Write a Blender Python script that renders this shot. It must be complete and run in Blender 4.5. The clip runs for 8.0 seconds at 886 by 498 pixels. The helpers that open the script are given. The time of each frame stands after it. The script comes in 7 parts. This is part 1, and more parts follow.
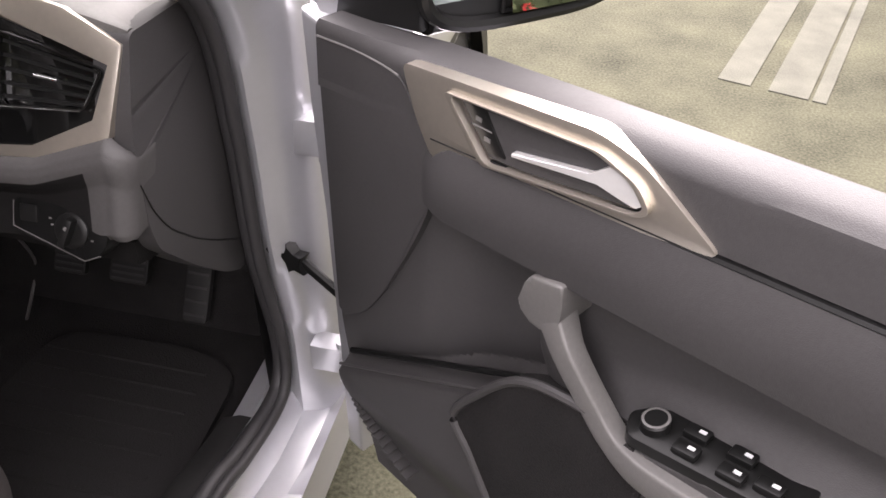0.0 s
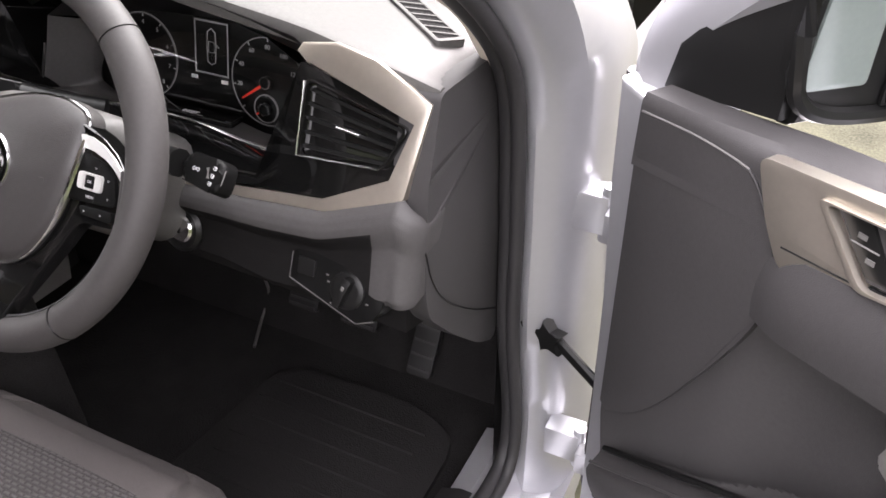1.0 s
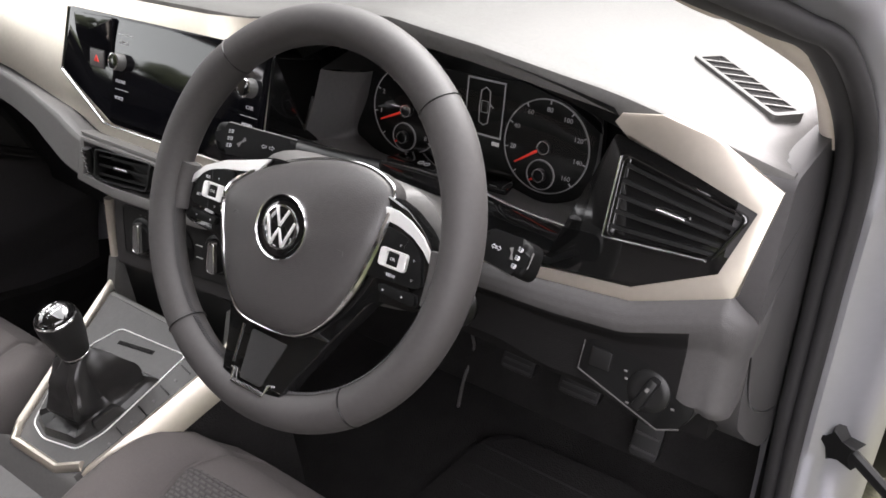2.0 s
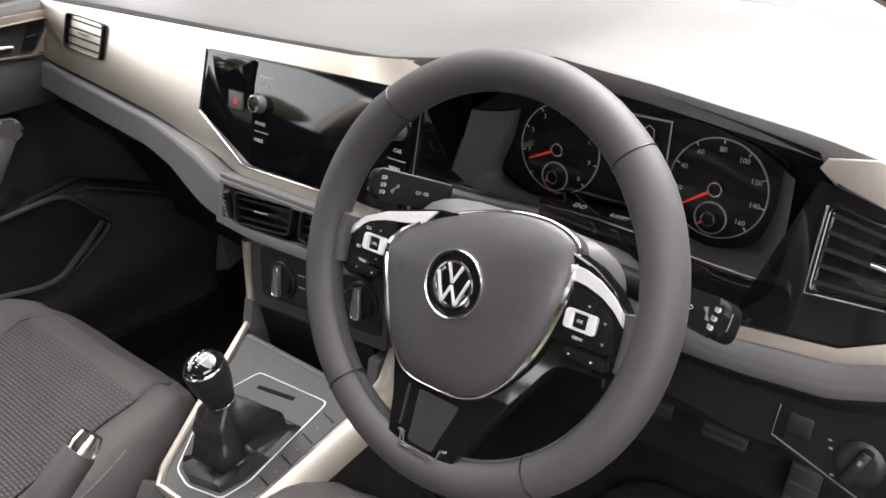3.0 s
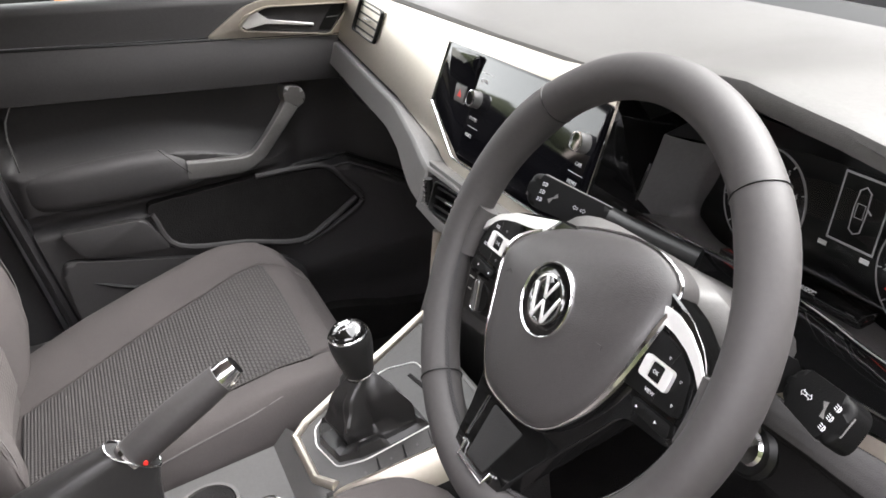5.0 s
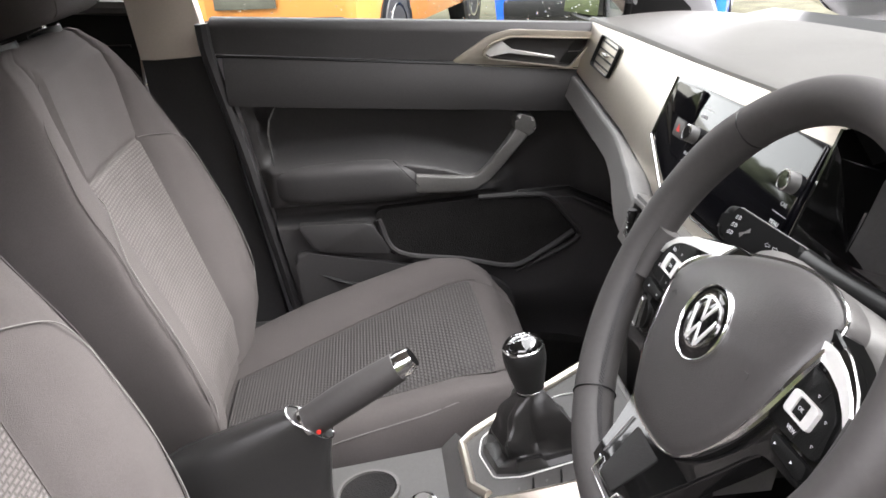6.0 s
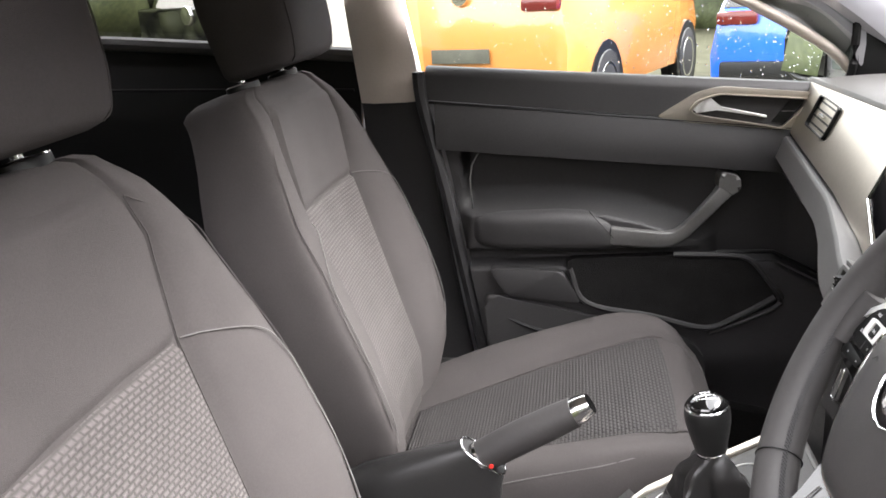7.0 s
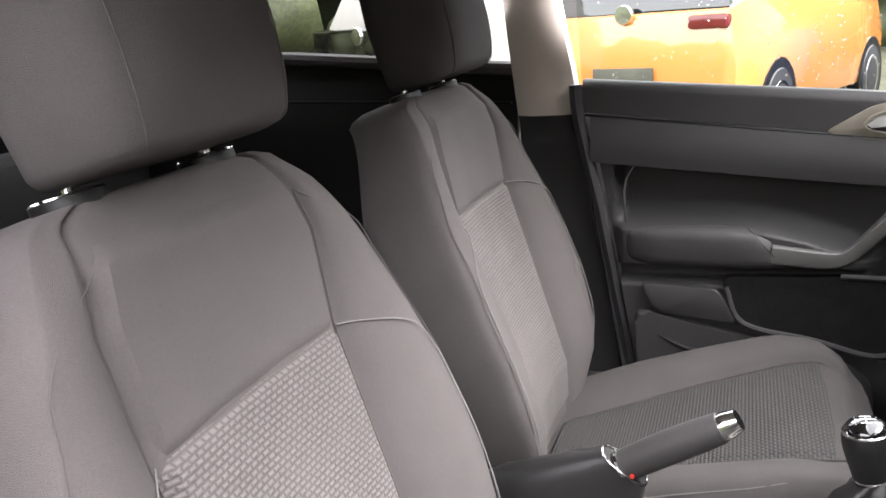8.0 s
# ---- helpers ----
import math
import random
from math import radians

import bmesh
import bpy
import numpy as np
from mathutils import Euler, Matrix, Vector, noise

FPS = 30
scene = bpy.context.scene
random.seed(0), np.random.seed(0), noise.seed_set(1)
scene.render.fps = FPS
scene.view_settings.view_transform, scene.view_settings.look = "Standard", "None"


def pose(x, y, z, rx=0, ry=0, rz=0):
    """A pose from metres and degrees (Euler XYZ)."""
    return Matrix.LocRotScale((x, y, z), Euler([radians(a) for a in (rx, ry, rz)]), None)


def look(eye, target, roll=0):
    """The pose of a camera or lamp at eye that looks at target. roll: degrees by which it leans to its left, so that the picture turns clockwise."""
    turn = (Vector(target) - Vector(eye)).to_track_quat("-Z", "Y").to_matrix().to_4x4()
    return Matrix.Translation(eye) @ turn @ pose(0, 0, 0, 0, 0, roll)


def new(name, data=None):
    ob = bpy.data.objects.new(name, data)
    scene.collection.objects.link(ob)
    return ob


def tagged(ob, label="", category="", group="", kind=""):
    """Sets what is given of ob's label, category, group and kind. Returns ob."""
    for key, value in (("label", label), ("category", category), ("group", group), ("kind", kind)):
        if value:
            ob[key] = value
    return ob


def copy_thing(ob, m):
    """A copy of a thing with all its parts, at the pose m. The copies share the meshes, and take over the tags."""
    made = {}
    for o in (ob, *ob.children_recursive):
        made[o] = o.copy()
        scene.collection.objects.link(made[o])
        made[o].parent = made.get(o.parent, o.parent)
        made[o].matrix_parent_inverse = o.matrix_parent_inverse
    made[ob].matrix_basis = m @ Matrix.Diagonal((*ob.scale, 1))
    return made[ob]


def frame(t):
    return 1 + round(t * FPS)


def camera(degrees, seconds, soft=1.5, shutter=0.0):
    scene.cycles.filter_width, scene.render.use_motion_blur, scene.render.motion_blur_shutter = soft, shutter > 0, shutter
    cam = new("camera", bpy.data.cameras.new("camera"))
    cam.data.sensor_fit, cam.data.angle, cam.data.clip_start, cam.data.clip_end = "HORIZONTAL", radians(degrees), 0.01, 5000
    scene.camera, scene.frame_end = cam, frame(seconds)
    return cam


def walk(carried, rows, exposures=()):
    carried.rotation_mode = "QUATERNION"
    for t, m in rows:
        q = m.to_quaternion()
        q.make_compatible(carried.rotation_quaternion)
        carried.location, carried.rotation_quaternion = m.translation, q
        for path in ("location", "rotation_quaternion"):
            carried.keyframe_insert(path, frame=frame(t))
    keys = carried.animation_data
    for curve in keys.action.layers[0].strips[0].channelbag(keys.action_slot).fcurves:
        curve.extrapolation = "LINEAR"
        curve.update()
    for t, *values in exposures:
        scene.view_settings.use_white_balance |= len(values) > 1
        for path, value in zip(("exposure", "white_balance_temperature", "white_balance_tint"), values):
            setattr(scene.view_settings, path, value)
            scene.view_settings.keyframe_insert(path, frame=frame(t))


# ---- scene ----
cam = camera(56.20, 8.0, soft=1.6)
ROWS = [  # seconds, eye, turn in degrees
    (0.0, 1.1566, -0.4494, 1.3124, 51.36, -0.85, 13.08),
    (0.5, 1.0886, -0.4178, 1.3006, 52.58, -0.10, 20.14),
    (1.0, 1.0101, -0.3925, 1.2969, 53.91, 0.64, 26.57),
    (1.5, 0.9200, -0.3860, 1.2999, 55.51, 1.79, 31.84),
    (2.0, 0.8242, -0.3913, 1.2964, 56.25, 2.80, 35.59),
    (2.2, 0.7956, -0.3947, 1.3001, 56.22, 3.58, 36.68),
    (3.3, 0.7109, -0.3976, 1.3097, 57.84, 6.37, 40.54),
    (3.5, 0.7043, -0.3953, 1.3073, 58.19, 6.23, 40.97),
    (4.0, 0.7145, -0.3732, 1.2943, 59.14, 5.69, 45.99),
    (4.2, 0.7325, -0.3526, 1.2887, 59.79, 5.43, 49.87),
    (5.3, 0.8243, -0.2352, 1.2214, 64.35, 4.20, 71.58),
    (5.5, 0.8337, -0.2260, 1.2102, 65.47, 3.88, 75.61),
    (6.0, 0.8460, -0.2108, 1.2032, 67.83, 3.63, 84.38),
    (6.5, 0.8563, -0.2070, 1.1974, 70.17, 3.48, 91.42),
    (7.0, 0.8719, -0.2060, 1.1958, 72.47, 3.45, 98.58),
    (7.5, 0.8899, -0.2011, 1.1897, 74.31, 3.65, 104.72),
    (8.0, 0.8981, -0.1938, 1.1839, 74.56, 4.25, 109.44),
]
walk(cam, [(t, pose(x, y, z, rx, ry, rz)) for t, x, y, z, rx, ry, rz in ROWS],
     exposures=[(0.0, 3.80, 6750, 22), (0.5, 3.96, 6600, 21), (1.0, 4.20, 6560, 20), (1.5, 4.18, 6540, 19), (2.2, 4.12, 6520, 17), (3.5, 4.40, 6500, 17), (4.2, 4.50, 6480, 16), (5.5, 4.50, 6480, 16), (6.5, 4.48, 6480, 16), (8.0, 4.43, 6400, 16)])

# ---- sky and daylight: overcast ----
world = bpy.data.worlds.new("overcast_sky")
scene.world = world
world.use_nodes = True
wn, wl = world.node_tree.nodes, world.node_tree.links
sky = wn.new("ShaderNodeTexSky")
sky.sky_type, sky.sun_disc = "NISHITA", False
sky.sun_elevation, sky.sun_rotation = radians(44.0), radians(0.0)
sky.air_density, sky.dust_density = 1.0, 4.0
grey = wn.new("ShaderNodeHueSaturation")
grey.inputs["Saturation"].default_value = 0.18
wl.new(sky.outputs[0], grey.inputs["Color"])
cloud = wn.new("ShaderNodeMix")
cloud.data_type = "RGBA"
cloud.inputs["Factor"].default_value = 0.75
cloud.inputs["B"].default_value = (4.2, 4.2, 4.2, 1)
wl.new(grey.outputs[0], cloud.inputs["A"])
wl.new(cloud.outputs["Result"], wn["Background"].inputs["Color"])
wn["Background"].inputs["Strength"].default_value = 0.15
sun = new("sun", bpy.data.lights.new("sun", "SUN"))
sun.data.energy, sun.data.angle, sun.data.color = 0.5, radians(45), (1.0, 0.97, 0.94)
sun.matrix_world = look((0.0, 3.65, 3.58), (0, 0, 0))

# ---- materials ----
def mat(name, base, rough=0.5, metal=0.0, scale=60.0, vary=0.15, bump=0.0, bump_scale=400.0, spec=0.5, coat=0.0, tint=None):
    """A surface with two scales of variation in colour and gloss, and fine relief."""
    m = bpy.data.materials.new(name)
    m.use_nodes = True
    n, l = m.node_tree.nodes, m.node_tree.links
    b = n["Principled BSDF"]
    b.inputs["Metallic"].default_value = metal
    b.inputs["Specular IOR Level"].default_value = spec
    b.inputs["Coat Weight"].default_value = coat
    geo = n.new("ShaderNodeTexCoord")
    big, fine = n.new("ShaderNodeTexNoise"), n.new("ShaderNodeTexNoise")
    big.inputs["Scale"].default_value, big.inputs["Detail"].default_value = scale * 0.12, 3
    fine.inputs["Scale"].default_value, fine.inputs["Detail"].default_value = scale * 4, 4
    for t in (big, fine):
        l.new(geo.outputs["Object"], t.inputs["Vector"])
    add = n.new("ShaderNodeMath")
    add.operation = "ADD"
    l.new(big.outputs["Fac"], add.inputs[0])
    l.new(fine.outputs["Fac"], add.inputs[1])
    ramp = n.new("ShaderNodeMapRange")
    ramp.inputs["From Min"].default_value, ramp.inputs["From Max"].default_value = 0.6, 1.4
    l.new(add.outputs[0], ramp.inputs["Value"])
    mix = n.new("ShaderNodeMix")
    mix.data_type = "RGBA"
    lo, hi = [c * (1 - vary) for c in base], [min(1.0, c * (1 + vary)) for c in (tint or base)]
    mix.inputs["A"].default_value, mix.inputs["B"].default_value = (*lo, 1), (*hi, 1)
    l.new(ramp.outputs[0], mix.inputs["Factor"])
    l.new(mix.outputs["Result"], b.inputs["Base Color"])
    rr = n.new("ShaderNodeMapRange")
    rr.inputs["To Min"].default_value, rr.inputs["To Max"].default_value = max(0.0, rough * 0.85), min(1.0, rough * 1.15)
    l.new(big.outputs["Fac"], rr.inputs["Value"])
    l.new(rr.outputs[0], b.inputs["Roughness"])
    if bump:
        grain = n.new("ShaderNodeTexVoronoi")
        grain.inputs["Scale"].default_value = bump_scale
        l.new(geo.outputs["Object"], grain.inputs["Vector"])
        bp = n.new("ShaderNodeBump")
        bp.inputs["Strength"].default_value, bp.inputs["Distance"].default_value = bump, 0.001
        l.new(grain.outputs["Distance"], bp.inputs["Height"])
        l.new(bp.outputs[0], b.inputs["Normal"])
    return m


def woven(name, base, pitch, row, strength, light=1.6):
    """Cloth with raised dashes in staggered rows, in the object's x and height."""
    m = mat(name, base, 0.9, scale=90, vary=0.18, spec=0.2)
    n, l = m.node_tree.nodes, m.node_tree.links
    b = n["Principled BSDF"]
    co = n.new("ShaderNodeUVMap")
    br = n.new("ShaderNodeTexBrick")
    br.offset, br.squash = 0.5, 1.0
    for k, v in (("Scale", 1.0), ("Mortar Size", row * 0.42), ("Mortar Smooth", 1.0), ("Brick Width", pitch), ("Row Height", row)):
        br.inputs[k].default_value = v
    l.new(co.outputs[0], br.inputs["Vector"])
    thread = n.new("ShaderNodeTexWave")
    thread.inputs["Scale"].default_value = 260
    l.new(co.outputs[0], thread.inputs["Vector"])
    h = n.new("ShaderNodeMath")
    h.operation = "MULTIPLY_ADD"
    h.inputs[1].default_value = 0.12
    inv = n.new("ShaderNodeMath")
    inv.operation, inv.inputs[0].default_value = "SUBTRACT", 1.0
    l.new(br.outputs["Fac"], inv.inputs[1])
    l.new(thread.outputs["Fac"], h.inputs[0])
    l.new(inv.outputs[0], h.inputs[2])
    bp = n.new("ShaderNodeBump")
    bp.inputs["Strength"].default_value, bp.inputs["Distance"].default_value = strength, 0.002
    l.new(h.outputs[0], bp.inputs["Height"])
    l.new(bp.outputs[0], b.inputs["Normal"])
    old = b.inputs["Base Color"].links[0].from_socket
    mix = n.new("ShaderNodeMix")
    mix.data_type, mix.blend_type = "RGBA", "MULTIPLY"
    mix.inputs["Factor"].default_value = 1.0
    tone = n.new("ShaderNodeMix")
    tone.data_type = "RGBA"
    tone.inputs["A"].default_value, tone.inputs["B"].default_value = (light, light, light, 1), (0.72, 0.72, 0.72, 1)
    l.new(br.outputs["Fac"], tone.inputs["Factor"])
    l.new(old, mix.inputs["A"])
    l.new(tone.outputs["Result"], mix.inputs["B"])
    l.new(mix.outputs["Result"], b.inputs["Base Color"])
    return m


def pane(name, tint=(0.93, 0.96, 0.95), drops=0.0):
    """A thin sheet of glass: clear, with a mirror gloss that grows at a slant."""
    m = bpy.data.materials.new(name)
    m.use_nodes = True
    n, l = m.node_tree.nodes, m.node_tree.links
    n.remove(n["Principled BSDF"])
    tr, gl, mx, fr = (n.new("ShaderNode" + k) for k in ("BsdfTransparent", "BsdfGlossy", "MixShader", "Fresnel"))
    tr.inputs[0].default_value = (*tint, 1)
    gl.inputs["Roughness"].default_value = 0.02
    fr.inputs[0].default_value = 1.45
    l.new(fr.outputs[0], mx.inputs[0])
    l.new(tr.outputs[0], mx.inputs[1])
    l.new(gl.outputs[0], mx.inputs[2])
    l.new(mx.outputs[0], n["Material Output"].inputs["Surface"])
    return m


def glow(name, colour, power):
    m = bpy.data.materials.new(name)
    m.use_nodes = True
    b = m.node_tree.nodes["Principled BSDF"]
    b.inputs["Base Color"].default_value = (*colour, 1)
    b.inputs["Emission Color"].default_value, b.inputs["Emission Strength"].default_value = (*colour, 1), power
    return m


PAD = mat("soft_dash_grain", (0.071, 0.0688, 0.0657), 0.5, bump=0.12, bump_scale=900, spec=0.26)
GREY = mat("grey_moulded_plastic", (0.080, 0.0765, 0.074), 0.5, bump=0.12, bump_scale=1000)
# GREY again; the weaker light on the console is put into its colour
GREY_SHADED = mat("grey_plastic_shaded", (0.056, 0.0535, 0.0525), 0.5, bump=0.12, bump_scale=1000, spec=0.4)
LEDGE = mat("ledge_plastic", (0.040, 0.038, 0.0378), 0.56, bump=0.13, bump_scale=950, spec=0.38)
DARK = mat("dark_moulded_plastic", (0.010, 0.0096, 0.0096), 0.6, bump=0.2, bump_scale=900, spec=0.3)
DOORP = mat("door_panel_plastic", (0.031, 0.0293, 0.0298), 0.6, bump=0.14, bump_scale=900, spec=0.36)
# dark lower plastic, with the shade of the undercut put into its colour
KNEE = mat("lower_dash_shaded", (0.007, 0.0066, 0.0066), 0.7, bump=0.2, bump_scale=900, spec=0.08)
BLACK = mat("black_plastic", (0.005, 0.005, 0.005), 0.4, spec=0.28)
STALK = mat("stalk_plastic", (0.0035, 0.0035, 0.0035), 0.5, spec=0.12, bump=0.1, bump_scale=900)
GLOSS = mat("piano_black", (0.004, 0.004, 0.004), 0.06, vary=0.05, spec=0.6, coat=0.5)
SCREEN = mat("dark_screen_glass", (0.003, 0.003, 0.004), 0.06, vary=0.05, spec=0.32)
TRIM = mat("champagne_trim", (0.51, 0.465, 0.405), 0.32, metal=0.88, scale=40, vary=0.06)
CHROME = mat("satin_chrome", (0.78, 0.78, 0.78), 0.16, metal=1.0, vary=0.04)
SATIN = mat("satin_metal", (0.72, 0.71, 0.70), 0.38, metal=0.6, vary=0.04)
SILVER = mat("silver_paint", (0.40, 0.40, 0.42), 0.30, metal=0.6, scale=20, vary=0.03, coat=0.6)
RUBBER = mat("rubber_seal", (0.016, 0.015, 0.016), 0.6, vary=0.2)
LEATHER = mat("wheel_leather", (0.032, 0.0292, 0.0288), 0.64, bump=0.07, bump_scale=1500)
BOOTM = mat("boot_leather", (0.015, 0.0144, 0.0144), 0.32, bump=0.2, bump_scale=900)
KNOBM = mat("knob_leather", (0.008, 0.008, 0.008), 0.42, bump=0.3, bump_scale=1200)
CLOTH = mat("plain_seat_cloth", (0.070, 0.0625, 0.0610), 0.92, scale=120, vary=0.12, bump=0.5, bump_scale=1500, spec=0.2)
INSERT = woven("woven_seat_insert", (0.090, 0.081, 0.0785), 0.0095, 0.0056, 0.5, 1.25)
# woven cloth of the cushion, the weaker light there put into its colour
CUSHI = woven("woven_insert_shaded", (0.057, 0.053, 0.052), 0.0090, 0.0054, 0.6, 1.2)
CARPET = mat("carpet", (0.014, 0.0132, 0.0132), 0.98, scale=150, vary=0.4, bump=1.0, bump_scale=500, spec=0.1)
MATM = mat("floor_mat_rubber", (0.013, 0.0123, 0.0123), 0.7, bump=0.6, bump_scale=400, spec=0.12)
CREAM = mat("cream_pillar_plastic", (0.62, 0.55, 0.48), 0.6, vary=0.05, bump=0.2, bump_scale=700)
THREAD = mat("seam_thread", (0.13, 0.122, 0.118), 0.9, vary=0.2)
WHITE = mat("white_print", (0.8, 0.8, 0.8), 0.5, vary=0.03)
PRINT = mat("dim_white_print", (0.45, 0.45, 0.46), 0.5, vary=0.03)
LIT = glow("lit_white_print", (0.26, 0.26, 0.26), 0.010)
AIRBAG = mat("airbag_cover_grain", (0.032, 0.0295, 0.0292), 0.46, bump=0.16, bump_scale=1100)
CHEEK = mat("satin_grey_plastic", (0.095, 0.092, 0.09), 0.45, bump=0.15, bump_scale=900)
# gleam of the chrome dial rings, put in as a faint glow
RINGM = glow("glowing_dial_ring", (0.2, 0.2, 0.2), 0.008)
LITRED = glow("lit_red_needle", (0.6, 0.03, 0.015), 0.02)
RED = mat("red_print", (0.6, 0.03, 0.02), 0.5)
GLASS = pane("window_glass")
WSCREEN = pane("windscreen_glass", (0.69, 0.72, 0.70))
SIDEGLASS = pane("green_side_glass", (0.70, 0.74, 0.71))
COVER = pane("cover_glass", (0.9, 0.9, 0.9))
TINTED = pane("tinted_glass", (0.42, 0.43, 0.42))
HOUSING = mat("mirror_housing_paint", (0.15, 0.175, 0.168), 0.22, metal=0.2, vary=0.05, coat=0.3)
MIRROR = mat("mirror_glass", (0.52, 0.54, 0.54), 0.02, metal=1.0, vary=0.01)
WATER = mat("rain_water", (0.95, 0.97, 0.97), 0.02, vary=0.01)
WATER.node_tree.nodes["Principled BSDF"].inputs["Transmission Weight"].default_value = 1.0
WATER.node_tree.nodes["Principled BSDF"].inputs["IOR"].default_value = 1.33
ASPHALT = mat("asphalt", (0.034, 0.0335, 0.0220), 0.9, scale=30, vary=0.5, bump=1.0, bump_scale=120, spec=0.06, tint=(0.058, 0.057, 0.039))
PAINT = mat("road_paint", (0.082, 0.081, 0.066), 0.85, scale=60, vary=0.35, bump=0.6, bump_scale=120, spec=0.06)


# ---- building helpers ----
BASE = {}


def thing(name, base, label, category, group="", kind=""):
    ob = new(name)
    ob.matrix_basis = Matrix.Translation(base)
    BASE[ob.name] = Matrix.Translation(base)
    ob.empty_display_size = 0.05
    return tagged(ob, label, category, group, kind)


def part(name, bm, material, parent=None, label="", sharp=38, fix=True):
    """Links a bmesh, in world coordinates, as one mesh under a thing or a part."""
    if fix:
        bmesh.ops.recalc_face_normals(bm, faces=bm.faces)
    for f in bm.faces:
        f.smooth = True
    for e in bm.edges:
        if len(e.link_faces) == 2 and e.calc_face_angle(0.0) > radians(sharp):
            e.smooth = False
    me = bpy.data.meshes.new(name)
    bm.to_mesh(me)
    bm.free()
    me.materials.append(material)
    ob = new(name, me)
    if parent:
        ob.parent = parent
        if parent.name in BASE:
            ob.matrix_parent_inverse = BASE[parent.name].inverted()
    return tagged(ob, label)


def axes(o, u, v, w=None):
    """A frame from an origin and two directions (the third is across both unless given)."""
    u, v = Vector(u).normalized(), Vector(v).normalized()
    w = Vector(w).normalized() if w else u.cross(v)
    m = Matrix((u, v, w)).transposed().to_4x4()
    m.translation = o
    return m


def rounded(pts, r, seg=4):
    """A polygon with its corners rounded."""
    out, n = [], len(pts)
    for i in range(n):
        p, a, b = Vector(pts[i]), Vector(pts[i - 1]), Vector(pts[(i + 1) % n])
        da, db = a - p, b - p
        rr = min(r, da.length * 0.45, db.length * 0.45)
        s, e = p + da.normalized() * rr, p + db.normalized() * rr
        for k in range(seg + 1):
            t = k / seg
            out.append((s * (1 - t) ** 2 + p * 2 * t * (1 - t) + e * t * t)[:])
    return out


def prism(pts, w0, w1, m, bevel=0.0, seg=2, bm=None):
    """A plate with the outline pts in the frame m, between two heights, its front edge bevelled."""
    own = bmesh.new()
    lo = [own.verts.new(m @ Vector((*p, w0))) for p in pts]
    hi = [own.verts.new(m @ Vector((*p, w1))) for p in pts]
    n = len(pts)
    own.faces.new(lo[::-1])
    top = own.faces.new(hi)
    for i in range(n):
        own.faces.new((lo[i], lo[(i + 1) % n], hi[(i + 1) % n], hi[i]))
    if bevel:
        bmesh.ops.bevel(own, geom=list(top.edges), offset=bevel, segments=seg, profile=0.6, affect="EDGES", clamp_overlap=True)
    bmesh.ops.triangulate(own, faces=[f for f in own.faces if len(f.verts) > 4])
    return join(bm, own)


def join(bm, own):
    """Adds a bmesh to another, or hands it back."""
    if bm is None:
        return own
    me = bpy.data.meshes.new("t")
    own.to_mesh(me)
    own.free()
    bm.from_mesh(me)
    bpy.data.meshes.remove(me)
    return bm


def ring(outer, inner, w0, w1, m, bevel=0.0, bm=None):
    """A flat frame between two outlines of as many points."""
    own = bmesh.new()
    n = len(outer)
    v = [[own.verts.new(m @ Vector((*p, w))) for p in pts] for pts, w in ((outer, w0), (outer, w1), (inner, w1), (inner, w0))]
    for i in range(n):
        j = (i + 1) % n
        for a in range(4):
            b = (a + 1) % 4
            own.faces.new((v[a][i], v[a][j], v[b][j], v[b][i]))
    if bevel:
        edges = [own.edges.get((v[k][i], v[k][(i + 1) % n])) for k in (1, 2) for i in range(n)]
        bmesh.ops.bevel(own, geom=edges, offset=bevel, segments=2, profile=0.6, affect="EDGES", clamp_overlap=True)
    return join(bm, own)


def smooth(pts, per=8, closed=False):
    """A smooth line through points."""
    p = [Vector(q) for q in pts]
    n, out = len(p), []
    for i in range(n if closed else n - 1):
        a, b = p[i], p[(i + 1) % n]
        z = p[i - 1] if closed or i else a * 2 - b
        c = p[(i + 2) % n] if closed or i + 2 < n else b * 2 - a
        for k in range(per):
            t = k / per
            out.append(0.5 * (2 * a + (b - z) * t + (2 * z - 5 * a + 4 * b - c) * t * t + (3 * a - z - 3 * b + c) * t ** 3))
    if not closed:
        out.append(p[-1])
    return out


def loft(rings, closed=False, caps=True, bm=None, wrap=True):
    """A skin over rings of as many points."""
    own = bmesh.new()
    v = [[own.verts.new(p) for p in r] for r in rings]
    n, k = len(rings[0]), len(rings)
    for a in range(k if closed else k - 1):
        b = (a + 1) % k
        for i in range(n if wrap else n - 1):
            j = (i + 1) % n
            own.faces.new((v[a][i], v[a][j], v[b][j], v[b][i]))
    if caps and not closed and wrap:
        own.faces.new(v[0][::-1])
        own.faces.new(v[-1])
    return join(bm, own)


def sgn(v, k):
    return math.copysign(abs(v) ** k, v)


def tube(path, r, seg=8, closed=False, flat=1.0, up=(0, 0, 1), bm=None, sq=1.0):
    """A round or flattened rod along a line; r may be a number or one for each point."""
    p = [Vector(q) for q in path]
    n, rings = len(p), []
    for i in range(n):
        d = (p[(i + 1) % n] - p[i - 1]) if closed else (p[min(i + 1, n - 1)] - p[max(i - 1, 0)])
        d.normalize()
        s = d.cross(Vector(up))
        s = s.normalized() if s.length > 1e-4 else d.cross(Vector((1, 0, 0))).normalized()
        t = s.cross(d)
        rr = r[i] if isinstance(r, (list, tuple)) else r
        rings.append([p[i] + rr * (sgn(math.cos(a), sq) * s + flat * sgn(math.sin(a), sq) * t) for a in (math.tau * k / seg for k in range(seg))])
    return loft(rings, closed, True, bm)


